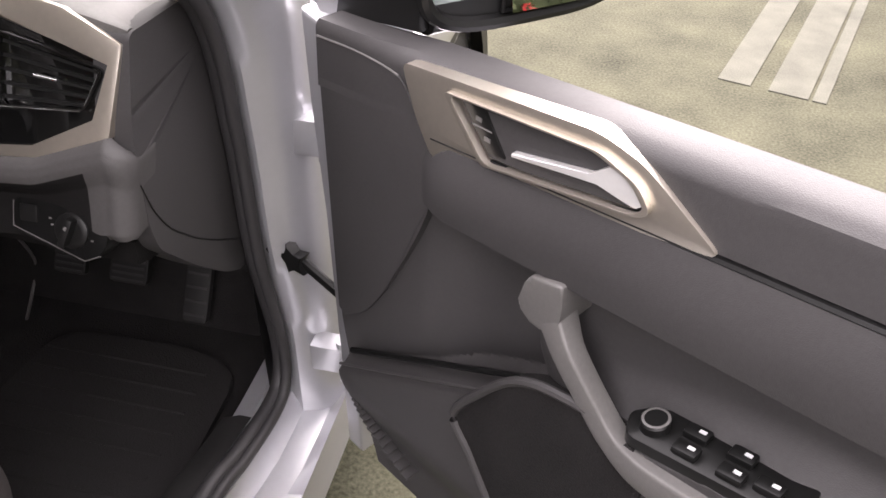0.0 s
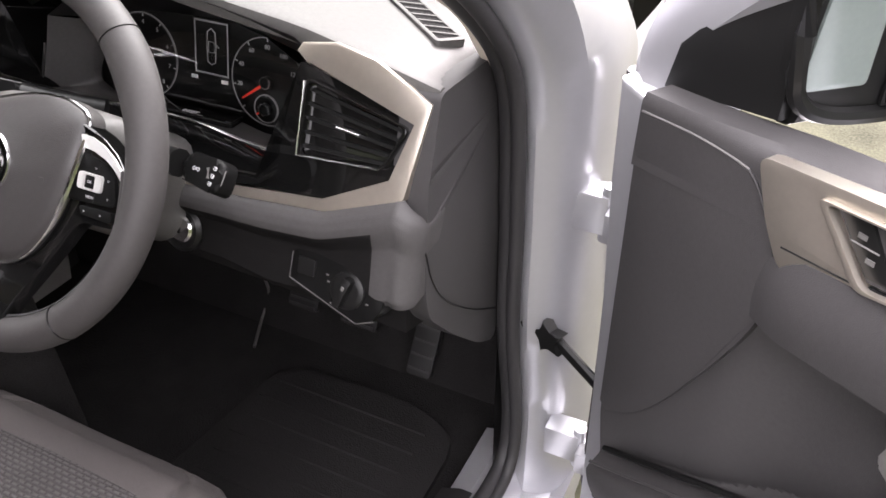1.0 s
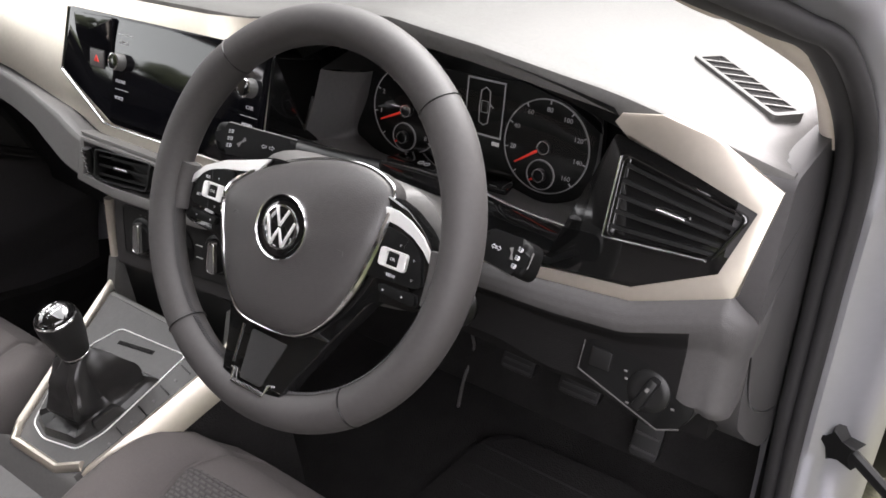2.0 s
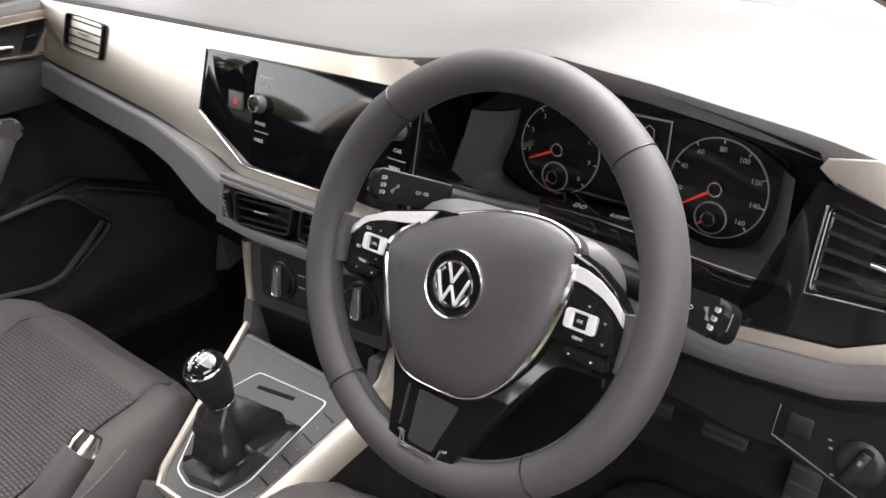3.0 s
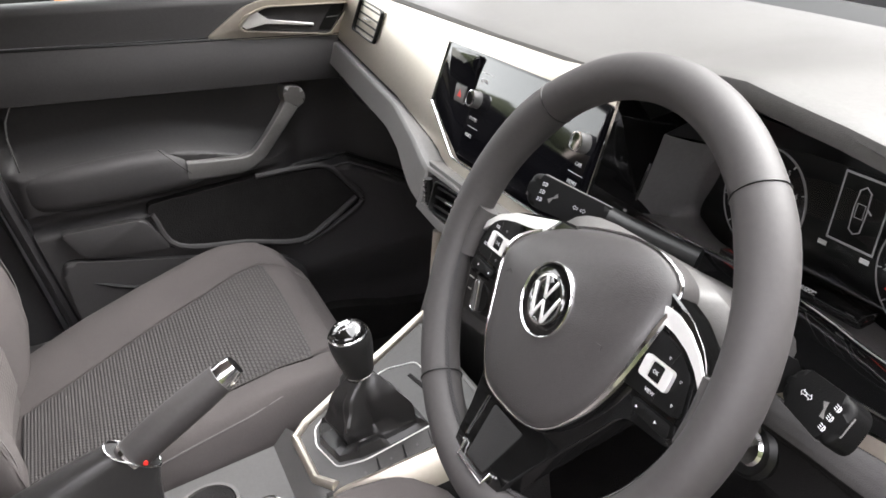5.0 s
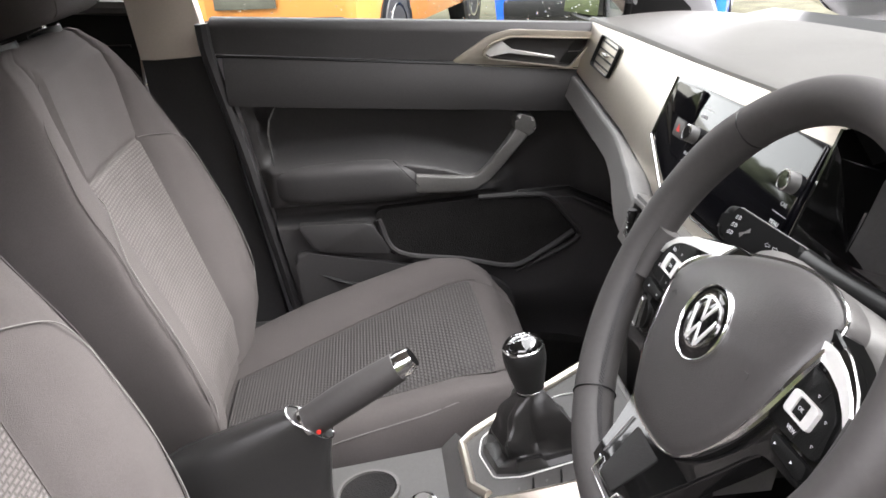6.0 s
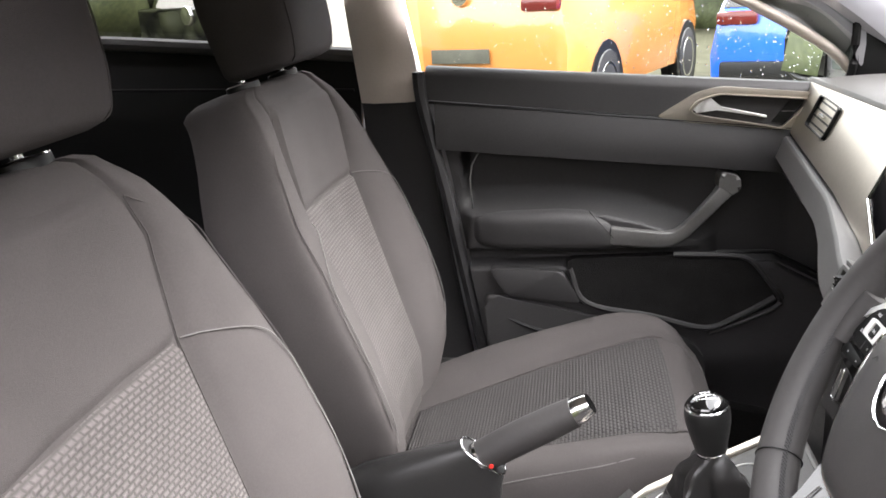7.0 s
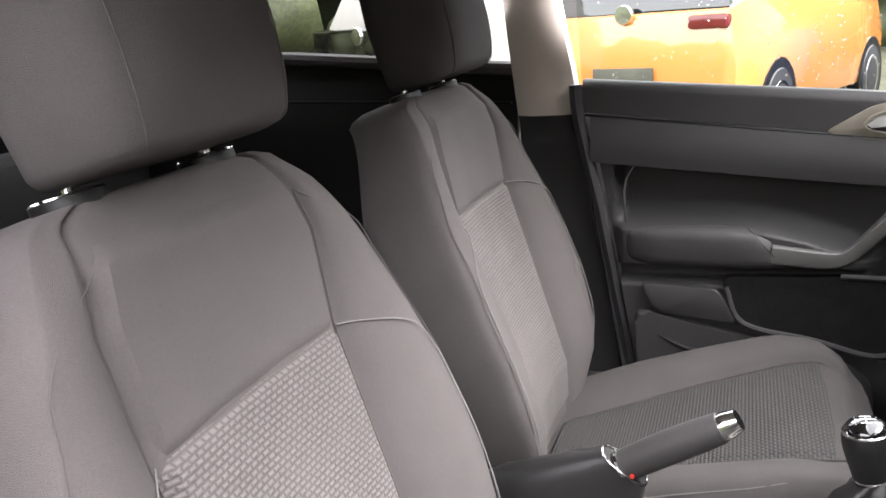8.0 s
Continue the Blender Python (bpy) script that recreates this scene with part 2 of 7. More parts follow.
def lathe(profile, m, seg=24, bm=None, caps=True):
    """A turned body: (radius, height) pairs round the z axis of the frame m."""
    rings = [[m @ Vector((r * math.cos(a), r * math.sin(a), h)) for a in (math.tau * k / seg for k in range(seg))] for r, h in profile]
    return loft(rings, False, caps, bm)


def surf(fn, nu, nv, m=None, thick=0.0, uv=None):
    """A sheet: fn(a, b) with a and b from 0 to 1 gives a point; thick closes it behind along z of the frame."""
    bm = bmesh.new()
    m = m or Matrix.Identity(4)
    v = [[bm.verts.new(m @ Vector(fn(i / nu, j / nv))) for j in range(nv + 1)] for i in range(nu + 1)]
    lay = bm.loops.layers.uv.new("UVMap") if uv else None
    for i in range(nu):
        for j in range(nv):
            f = bm.faces.new((v[i][j], v[i + 1][j], v[i + 1][j + 1], v[i][j + 1]))
            if uv:
                for lp, (a, b) in zip(f.loops, ((i, j), (i + 1, j), (i + 1, j + 1), (i, j + 1))):
                    lp[lay].uv = uv(a / nu, b / nv)
    if thick:
        off = m.to_3x3() @ Vector((0, 0, -thick))
        rim = [e for e in bm.edges if len(e.link_faces) == 1]
        ex = bmesh.ops.extrude_edge_only(bm, edges=rim)
        for q in ex["geom"]:
            if isinstance(q, bmesh.types.BMVert):
                q.co += off
    return bm


def box(c, s, bevel=0.0, m=None, seg=2, bm=None):
    """A block with rounded edges."""
    own = bmesh.new()
    bmesh.ops.create_cube(own, size=1.0, matrix=(m or Matrix.Identity(4)) @ Matrix.Translation(c) @ Matrix.Diagonal((*s, 1)))
    if bevel:
        bmesh.ops.bevel(own, geom=list(own.edges), offset=bevel, segments=seg, profile=0.6, affect="EDGES", clamp_overlap=True)
    return join(bm, own)


def interp(x, xs, ys):
    return float(np.interp(x, xs, ys))


def step(x, a, b):
    """0 below a, 1 above b, eased between."""
    t = min(1.0, max(0.0, (x - a) / (b - a))) if a != b else float(x > a)
    return t * t * (3 - 2 * t)


def words(text, size, m, material, parent, name="lettering", depth=0.0003, align="CENTER"):
    """Printed words in the built-in font, as a mesh."""
    cu = bpy.data.curves.new(name, "FONT")
    cu.body, cu.size, cu.extrude, cu.align_x, cu.align_y, cu.resolution_u = text, size, depth, align, "CENTER", 2
    tmp = bpy.data.objects.new(name, cu)
    me = bpy.data.meshes.new_from_object(tmp)
    bpy.data.objects.remove(tmp)
    bpy.data.curves.remove(cu)
    me.transform(m)
    me.materials.clear()
    me.materials.append(material)
    ob = new(name, me)
    ob.parent = parent
    if parent.name in BASE:
        ob.matrix_parent_inverse = BASE[parent.name].inverted()
    return ob

# ---- ground ----
g = bmesh.new()
bmesh.ops.create_grid(g, x_segments=8, y_segments=8, size=400)
tagged(part("ground", g, ASPHALT), "worn grey-brown asphalt of a car park", "ground", kind="structure")
for off, w in ((0.055, 0.11), (0.235, 0.13), (0.335, 0.045)):
    m = axes((1.509 + 0.96 * off, 2.299 - 0.28 * off, 0.0), (0.28, 0.96, 0), (-0.96, 0.28, 0))
    b = prism([(0, -w / 2), (4.5, -w / 2), (4.5, w / 2), (0, w / 2)], -0.002, 0.004, m)
    tagged(part("road_marking", b, PAINT), "worn white painted bay line on the asphalt", "road marking", kind="structure")

# clipped hedge along the side of the bay, seen in the door mirror
LEAF = mat("hedge_leaves", (0.022, 0.032, 0.012), 0.7, scale=3, vary=0.5, tint=(0.055, 0.065, 0.022))
hedge = thing("hedge", (3.3, 0, 0), "dense dark green hedge with a few blossoms beside the bay", "hedge", kind="stuff")
rng = random.Random(5)

def leaf(b, o, r):
    """One bent leaf at o, turned at random."""
    u = Vector((rng.gauss(0, 1), rng.gauss(0, 1), rng.gauss(0, 1))).normalized()
    v = u.cross(Vector((rng.gauss(0, 1), rng.gauss(0, 1), rng.gauss(0, 1)))).normalized()
    n = u.cross(v) * r * 0.25
    a, t, l, q = (b.verts.new(p) for p in (o - u * r, o + u * r, o + v * r * 0.55 + n, o - v * r * 0.55 + n))
    b.faces.new((a, l, t))
    b.faces.new((a, t, q))


b = bmesh.new()
for k in range(44000):
    y, z = rng.uniform(-2.6, 2.0) if k < 30000 else rng.uniform(-6.5, 4.5), rng.uniform(0.03, 2.1)
    leaf(b, Vector((3.05 + rng.uniform(-0.14, 0.10) + 0.30 * noise.noise(Vector((0, y * 1.7, z * 1.7))), y, z)), rng.uniform(0.010, 0.026) if k < 30000 else rng.uniform(0.02, 0.05))
for k in range(15000):
    y, f = rng.uniform(-6.5, 4.5), rng.uniform(0.0, 1.0)
    top_or_back = (3.02 + 1.1 * f, rng.uniform(1.93, 2.14)) if f < 0.45 else (3.50 + rng.uniform(-0.08, 0.08), rng.uniform(0.03, 2.08))
    leaf(b, Vector((top_or_back[0], y, top_or_back[1])), rng.uniform(0.025, 0.055))
part("foliage", b, LEAF, hedge, fix=False)
part("core", box((3.27, -1.0, 0.98), (0.40, 10.9, 1.94), 0.15), LEAF, hedge, "shaded inner twigs")
for nm, col, n in (("red_blossoms", (0.40, 0.02, 0.02), 22), ("yellow_blossoms", (0.45, 0.30, 0.02), 8)):
    b = bmesh.new()
    for k in range(n):
        o = Vector((2.86 + rng.uniform(-0.04, 0.03), rng.uniform(-1.6, 0.9), rng.uniform(0.6, 1.7)))
        for _ in range(9):
            leaf(b, o + Vector((rng.gauss(0, 0.012), rng.gauss(0, 0.012), rng.gauss(0, 0.012))), rng.uniform(0.006, 0.013))
    part(nm, b, mat(nm, col, 0.6), hedge, fix=False)

# ---- car body around the cabin ----
FLOOR = 0.27
body = thing("car_body", (0, 0, 0.15), "silver hatchback body shell with its doors' openings", "car", kind="structure")
b = bmesh.new()
prism([(-0.72, -1.6), (0.72, -1.6), (0.72, 0.85), (-0.72, 0.85)], 0.15, FLOOR, Matrix.Identity(4), 0.0, bm=b)
part("floor_pan", b, CARPET, body)
# firewall, sloping up towards the windscreen
b = surf(lambda a, c: (-0.72 + 1.44 * a, 0.50 + 0.28 * c, FLOOR - 0.01 + 0.66 * c), 6, 6, thick=0.02)
part("firewall", b, CARPET, body)


def sill(s):
    """The door sill on the side s."""
    m = axes((0, 0, 0), (1, 0, 0), (0, 0, 1), (0, -1, 0))
    pr = [(0.66, 0.22), (0.668, 0.366), (0.70, 0.376), (0.735, 0.362), (0.752, 0.325), (0.79, 0.318), (0.815, 0.29), (0.82, 0.2), (0.70, 0.18)]
    return loft([[Vector((s * x, y, z - (0.055 * step(y, 0.06, 0.30) if z > 0.3 else 0))) for x, z in pr] for y in (-1.5, -0.5, 0.0, 0.08, 0.14, 0.20, 0.26, 0.32, 0.42)])


part("sill", sill(1), SILVER, body)
part("sill", sill(-1), SILVER, body)
# plastic kick plate over the driver's sill
pr = [(0.655, 0.22), (0.66, 0.372), (0.69, 0.386), (0.708, 0.386)]
b = loft([[Vector((x, y, z - (0.05 * step(y, 0.06, 0.30) if z > 0.3 else 0))) for x, z in pr] for y in (-1.0, -0.3, 0.0, 0.08, 0.14, 0.20, 0.28)], wrap=False, caps=False)
part("kick_plate", b, DARK, body)
# carpet-coloured cover over the far sill
b = loft([[Vector((-x, y, z - (0.05 * step(y, 0.06, 0.30) if z > 0.3 else 0))) for x, z in ((0.648, 0.22), (0.652, 0.374), (0.69, 0.390), (0.716, 0.390))] for y in (-1.4, -0.3, 0.0, 0.08, 0.14, 0.20, 0.30, 0.50)], wrap=False, caps=False)
part("sill_cover", b, CARPET, body)


def pillar_line(t):
    """The door opening's edge at the front: up the pillar, then back along the windscreen."""
    return smooth([(0.725, -0.9, 0.392), (0.725, -0.3, 0.392), (0.725, 0.08, 0.392), (0.725, 0.20, 0.360), (0.725, 0.30, 0.338), (0.725, 0.352, 0.352), (0.725, 0.365, 0.43), (0.725, 0.335, 0.62), (0.725, 0.33, 0.80),
                   (0.726, 0.30, 0.965), (0.712, 0.19, 1.085), (0.694, 0.10, 1.134), (0.675, 0.02, 1.172), (0.63, -0.18, 1.27), (0.59, -0.40, 1.345), (0.575, -0.65, 1.375), (0.57, -1.0, 1.37)], 8)


line = pillar_line(0)
b = tube(line, 0.0115, 12, flat=1.0, up=(1, 0, 0))
part("door_seal", b, RUBBER, body, "black rubber seal round the door opening")
b = tube([p + Vector((0.015, -0.014 + 0.010 * step(p.z, 0.9, 1.1), 0.0)) for p in line], 0.0085, 10, up=(1, 0, 0))
part("seal_lip", b, RUBBER, body)
# silver pillar: from the seal outwards to the wing
rows = []
for p in [Vector((0.725, 0.362, 0.22))] + line[46:]:
    k = step(p.z, 0.95, 1.05)
    o = Vector((0, 0.05 * (1 - k) + 0.03 * k, 0.03 * k))
    rows.append([p + Vector((0.004, 0.006, 0)), p + Vector((0.028, 0.0, 0.006 * k)), p + Vector((0.05, 0.01, 0.015 * k)), p + Vector((0.075, 0.03, 0.02 * k)),
                 p + Vector((0.09 - 0.02 * k, 0.07, 0.035 * k)), p + Vector((0.085 - 0.05 * k, 0.16, 0.07 * k)), p + Vector((0.0, 0.16, 0.09 * k)), p + Vector((-0.03, 0.04, 0.02))])
part("front_pillar", loft(rows), SILVER, body, "silver painted front pillar and door frame")
rows = [[Vector((-q.x, q.y, q.z)) for q in r] for r in rows]
part("front_pillar", loft(rows), SILVER, body)
# dark inner lining of the windscreen pillars
for s in (1, -1):
    pts = [Vector((s * x, y, z)) for x, y, z in smooth([(0.712, 0.312, 0.966), (0.706, 0.235, 1.052), (0.680, 0.10, 1.134), (0.666, 0.06, 1.154), (0.607, -0.14, 1.262), (0.557, -0.36, 1.345)], 6)]
    part("pillar_lining", tube(pts, 0.0125, 12, flat=0.8), CREAM, body, "cream plastic windscreen pillar lining")
# roof: outer skin and lining
def roof(z0, dz):
    return lambda a, c: (-0.58 + 1.16 * a, -0.15 - 1.62 * c + 0.10 * (2 * a - 1) ** 2, z0 + dz * (1 - (2 * a - 1) ** 2) * 0.5 - 0.05 * (2 * abs(c - 0.4)) ** 2)


part("roof", surf(roof(1.425, 0.05), 10, 10, thick=0.012), SILVER, body)
part("headlining", surf(roof(1.385, 0.04), 10, 10, thick=0.01), CREAM, body, "pale cloth roof lining")
# windscreen
b = surf(lambda a, c: ((2 * a - 1) * (0.70 - 0.13 * c), 0.80 - 0.88 * c - 0.10 * (2 * a - 1) ** 2 * (1 - 0.4 * c), 0.985 + 0.42 * c - 0.02 * (2 * a - 1) ** 2), 10, 8)
tagged(part("windscreen", b, WSCREEN), "raked clear windscreen above the dashboard", "windscreen", kind="structure")
# bonnet and wing seen past the pillar
b = surf(lambda a, c: ((2 * a - 1) * 0.80, 0.74 + 0.95 * c, 0.985 - 0.10 * c - 0.05 * (2 * a - 1) ** 2 - 0.05 * c * c), 10, 8, thick=0.03)
part("bonnet", b, SILVER, body)
for s in (1, -1):
    b = surf(lambda a, c: (s * (0.79 + 0.06 * math.sin(math.pi * min(1, c * 1.3))), 0.50 + 1.2 * a, 0.93 - 0.03 * a - 0.55 * c), 8, 8, thick=0.02)
    part("wing", b, SILVER, body)
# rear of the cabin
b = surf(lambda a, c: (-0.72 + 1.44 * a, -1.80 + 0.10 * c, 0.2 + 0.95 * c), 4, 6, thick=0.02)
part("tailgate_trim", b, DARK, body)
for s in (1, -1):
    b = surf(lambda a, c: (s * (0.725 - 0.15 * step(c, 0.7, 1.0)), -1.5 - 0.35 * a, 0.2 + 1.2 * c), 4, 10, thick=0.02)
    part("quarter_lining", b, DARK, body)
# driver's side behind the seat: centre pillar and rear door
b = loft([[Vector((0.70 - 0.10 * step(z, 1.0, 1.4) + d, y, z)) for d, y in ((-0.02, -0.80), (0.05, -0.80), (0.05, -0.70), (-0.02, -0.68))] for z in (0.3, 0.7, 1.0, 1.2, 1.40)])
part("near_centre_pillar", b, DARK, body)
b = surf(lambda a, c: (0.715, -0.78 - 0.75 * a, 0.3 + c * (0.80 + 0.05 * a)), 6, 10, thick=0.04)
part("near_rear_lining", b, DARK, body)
b = surf(lambda a, c: (-0.72, 0.36 + 0.5 * a, 0.22 + 0.75 * c), 2, 2, thick=0.02)
part("far_kick_panel", b, BLACK, body)
b = surf(lambda a, c: (0.71, 0.345 + 0.5 * a, 0.22 + 0.75 * c), 2, 2, thick=0.02)
part("near_kick_panel", b, BLACK, body)

# far side: centre pillar, rear door
m = axes((-0.69, 0, 0), (0, 1, 0), (0, 0, 1))
b = loft([[Vector((-0.70 + d, y0 + f * (y1 - y0), z)) for f, d in ((0, -0.03), (0, 0.012), (0.25, 0.03), (0.75, 0.03), (1, 0.012), (1, -0.03))]
          for z, y0, y1 in ((0.993, -0.612, -0.492), (1.08, -0.62, -0.505), (1.21, -0.632, -0.528), (1.38, -0.65, -0.56))])
part("centre_pillar_lining", b, CREAM, body, "cream plastic upper centre pillar lining")
b = loft([[Vector((-0.70 + d, y0 + f * (y1 - y0), z)) for f, d in ((0, -0.03), (0, 0.006), (0.25, 0.022), (0.75, 0.022), (1, 0.006), (1, -0.03))]
          for z, y0, y1 in ((0.30, -0.60, -0.40), (0.50, -0.60, -0.43), (0.80, -0.605, -0.475), (0.991, -0.612, -0.492))])
part("lower_pillar_lining", b, DOORP, body, "dark plastic lower centre pillar lining")
rdoor = thing("rear_door", (-0.74, -1.05, 0.3), "dark closed rear door lining below its window", "door", kind="structure")
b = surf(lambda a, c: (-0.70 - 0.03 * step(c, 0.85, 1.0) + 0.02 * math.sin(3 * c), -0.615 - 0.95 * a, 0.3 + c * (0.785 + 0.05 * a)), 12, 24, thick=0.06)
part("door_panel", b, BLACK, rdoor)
part("door_ledge", tube([(-0.715, -0.60, 1.079), (-0.715, -1.1, 1.126), (-0.715, -1.58, 1.16)], 0.014, 8), GREY, rdoor, "pale grey window ledge")
part("seam_line", tube([(-0.672, -0.62, 1.02), (-0.672, -1.5, 1.055)], 0.003, 6), BLACK, rdoor)
b = surf(lambda a, c: (-0.735 + 0.13 * c, -0.63 - 0.9 * a, 1.08 + 0.05 * a + 0.27 * c), 4, 4)
part("rear_window_pane", b, TINTED, rdoor)
rbench = thing("rear_bench", (0, -1.35, FLOOR), "dark rear bench behind the front seats", "seat")
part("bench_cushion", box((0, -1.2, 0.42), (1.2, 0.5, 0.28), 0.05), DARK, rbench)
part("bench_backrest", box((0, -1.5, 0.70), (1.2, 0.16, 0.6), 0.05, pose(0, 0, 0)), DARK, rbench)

# outside of the car: rear quarters, tailgate, lamps, bumpers, wheels
for s in (1, -1):
    b = surf(lambda a, c: (s * (0.80 + 0.03 * math.sin(math.pi * min(1, c * 1.1)) - 0.10 * a * a), -1.55 - 0.62 * a, 0.25 + 0.72 * c), 8, 8, thick=0.02)
    part("rear_quarter", b, SILVER, body)
    b = surf(lambda a, c: (s * (0.76 - 0.17 * c - 0.04 * a), -1.45 - (0.55 - 0.15 * c) * a, 0.97 + 0.42 * c), 6, 6, thick=0.02)
    part("rear_pillar", b, SILVER, body)
    b = surf(lambda a, c: (s * 0.80, 0.42 + 0.30 * a, 0.24 + 0.66 * c), 3, 4, thick=0.02)
    part("front_side_panel", b, SILVER, body)
    part("tail_lamp", box((s * 0.66, -2.13, 0.86), (0.20, 0.08, 0.16), 0.03), RED, body)
    part("head_lamp", box((s * 0.60, 1.63, 0.70), (0.30, 0.12, 0.13), 0.04), CHROME, body)
    for y in (1.15, -1.45):
        mw = axes((s * 0.70, y, 0.305), (0, 1, 0), (0, 0, 1), (s, 0, 0))
        part("wheel_arch", lathe([(0.36, 0.0), (0.36, 0.135), (0.30, 0.136)], mw, 28, caps=False), BLACK, body)
        tyre = part("tyre", lathe([(0.20, -0.08), (0.30, -0.08), (0.305, 0.06), (0.29, 0.10), (0.21, 0.11)], mw, 32), RUBBER, body)
        part("rim", lathe([(0.21, 0.09), (0.20, 0.112), (0.08, 0.10), (0.03, 0.11)], mw, 28), SATIN, tyre)
b = surf(lambda a, c: ((2 * a - 1) * (0.70 + 0.02 * c), -2.14 + 0.06 * c + 0.05 * (2 * a - 1) ** 2, 0.42 + 0.55 * c), 8, 6, thick=0.02)
part("tailgate", b, SILVER, body)
b = surf(lambda a, c: ((2 * a - 1) * (0.68 - 0.12 * c), -2.06 + 0.30 * c, 0.98 + 0.40 * c), 6, 6)
part("rear_screen", b, TINTED, body)
b = surf(lambda a, c: ((2 * a - 1) * 0.78, -2.17 + 0.16 * (2 * a - 1) ** 2, 0.24 + 0.22 * c), 8, 3, thick=0.03)
part("rear_bumper", b, SILVER, body)
b = surf(lambda a, c: ((2 * a - 1) * 0.80, 1.72 - 0.20 * (2 * a - 1) ** 2, 0.22 + 0.62 * c), 8, 5, thick=0.03)
part("front_bumper", b, SILVER, body)
part("front_grille", box((0, 1.735, 0.66), (0.9, 0.03, 0.09), 0.01), BLACK, body)
b = surf(lambda a, c: ((2 * a - 1) * (0.735 - 0.02 * c), 0.607 + 0.055 * c - 0.10 * (2 * a - 1) ** 2, 0.984 + 0.010 * c), 14, 2, thick=0.006)
part("cowl_strip", b, BLACK, body, "black strip at the foot of the windscreen")
b = surf(lambda a, c: ((2 * a - 1) * 0.72, 0.655 + 0.16 * c - 0.10 * (2 * a - 1) ** 2, 0.980 - 0.02 * c), 14, 3, thick=0.006)
part("cowl_panel", b, DARK, body, "dark plastic scuttle under the windscreen")

# ---- dashboard ----
MF = axes((0, 0.14, 0.86), (1, 0, 0), (0, 0.42, 1.0))


def onf(pts):
    """Points given by x and height, laid on the dashboard's sloping face."""
    return [(x, (z - 0.86) / 0.922) for x, z in pts]


dash = thing("dashboard", (0, 0.4, 0.6), "grey and champagne dashboard with a soft grained top", "dashboard")


def body_ring(x, y_face):
    c = y_face
    pr = [(0.195 + c, 0.955), (0.165 + c, 0.90), (0.155 + c, 0.85), (0.20 + c * 0.6, 0.78), (0.27 + c * 0.3, 0.72), (0.45, 0.64), (0.70, 0.60), (0.80, 0.66), (0.80, 0.945), (0.5, 0.955)]
    return [Vector((x, y, z)) for y, z in pr]


part("carrier", loft([body_ring(x, c) for x, c in ((-0.715, 0.0), (0.160, 0.0), (0.164, 0.15), (0.555, 0.15), (0.559, 0.0), (0.68, 0.0))]), BLACK, dash)


def lip(x):
    return interp(x, (-0.72, -0.48, -0.10, 0.10, 0.18, 0.25, 0.32, 0.42, 0.51, 0.575, 0.72), (1.004, 1.008, 1.009, 1.013, 1.024, 1.041, 1.050, 1.039, 1.024, 1.011, 0.982))


def top(a, c):
    x = -0.722 + 1.430 * a
    y0 = 0.205 - 0.012 * math.exp(-((x - 0.36) / 0.16) ** 2)
    k = step(x, 0.50, 0.60)
    y0 = y0 * (1 - k) + k * (0.143 + 0.42 * (lip(x) - 0.86))
    if c < 0.12:
        t = c / 0.12
        return (x, y0 + 0.007 * (1 - math.cos(t * math.pi / 2)), lip(x) - 0.013 * (1 - math.sin(t * math.pi / 2)))
    t = (c - 0.12) / 0.88
    y1 = 0.615 - 0.10 * (2 * a - 1) ** 2
    droop = 0.030 * max(0.0, (abs(x) - 0.675) / 0.041) ** 1.3 * min(1.0, t * 6)
    return (x, y0 + 0.007 + t * (y1 - y0 - 0.007), lip(x) * (1 - t) + 0.985 * t + 0.012 * (1 - step(x, 0.42, 0.60)) * math.sin(math.pi * t) - droop)


part("upper_pad", surf(top, 60, 24, thick=0.004), PAD, dash, "soft grained grey dashboard top")

part("hood_underside", surf(lambda a, c: (0.165 + 0.395 * a, 0.196 + 0.032 * c, (lip(0.165 + 0.395 * a) - 0.006) * (1 - c) + c * interp(a, (0, 0.12, 0.35, 0.65, 0.85, 1.0), (0.966, 0.99, 1.012, 1.008, 0.988, 0.972))), 30, 3), BLACK, dash, "black underside of the instrument hood")
# black wall between the screen and the instruments
m = axes((0.1685, 0, 0), (0, 1, 0), (0, 0, 1))
part("recess_wall", prism([(0.140, 0.86), (0.196, 1.004), (0.29, 1.0), (0.28, 0.86)], -0.002, 0.002, m), GLOSS, dash)
# champagne trim: far side and centre
up = [(-0.675, 1.0), (-0.2, 1.004), (0.05, 1.008), (0.12, 1.013), (0.168, 1.020)]
lowr = [(0.168, 0.842), (0.03, 0.842), (-0.118, 0.843), (-0.15, 0.850), (-0.186, 0.866), (-0.335, 0.886), (-0.63, 0.914), (-0.675, 0.918)]
part("trim", prism(onf(up + lowr), -0.02, 0.0, MF, 0.004), TRIM, dash, "champagne satin trim panel")
# champagne trim: round the driver's vent
out = [(0.168, 0.848), (0.168, 0.856), (0.40, 0.858), (0.515, 0.866), (0.609, 0.872), (0.677, 0.903), (0.695, 0.957), (0.575, 0.985), (0.56, 0.995), (0.565, 1.003), (0.60, 1.008), (0.645, 1.0), (0.706, 0.974), (0.692, 0.892), (0.685, 0.886), (0.61, 0.863), (0.521, 0.8565), (0.40, 0.851)]
part("trim", prism(onf(out[::-1]), -0.03, 0.0, MF, 0.003), TRIM, dash, "champagne satin trim round the vent")
# grey band under the trim, rolling out into the housing of the centre vents
MV = MF @ Matrix.Translation((0, 0, 0.026))


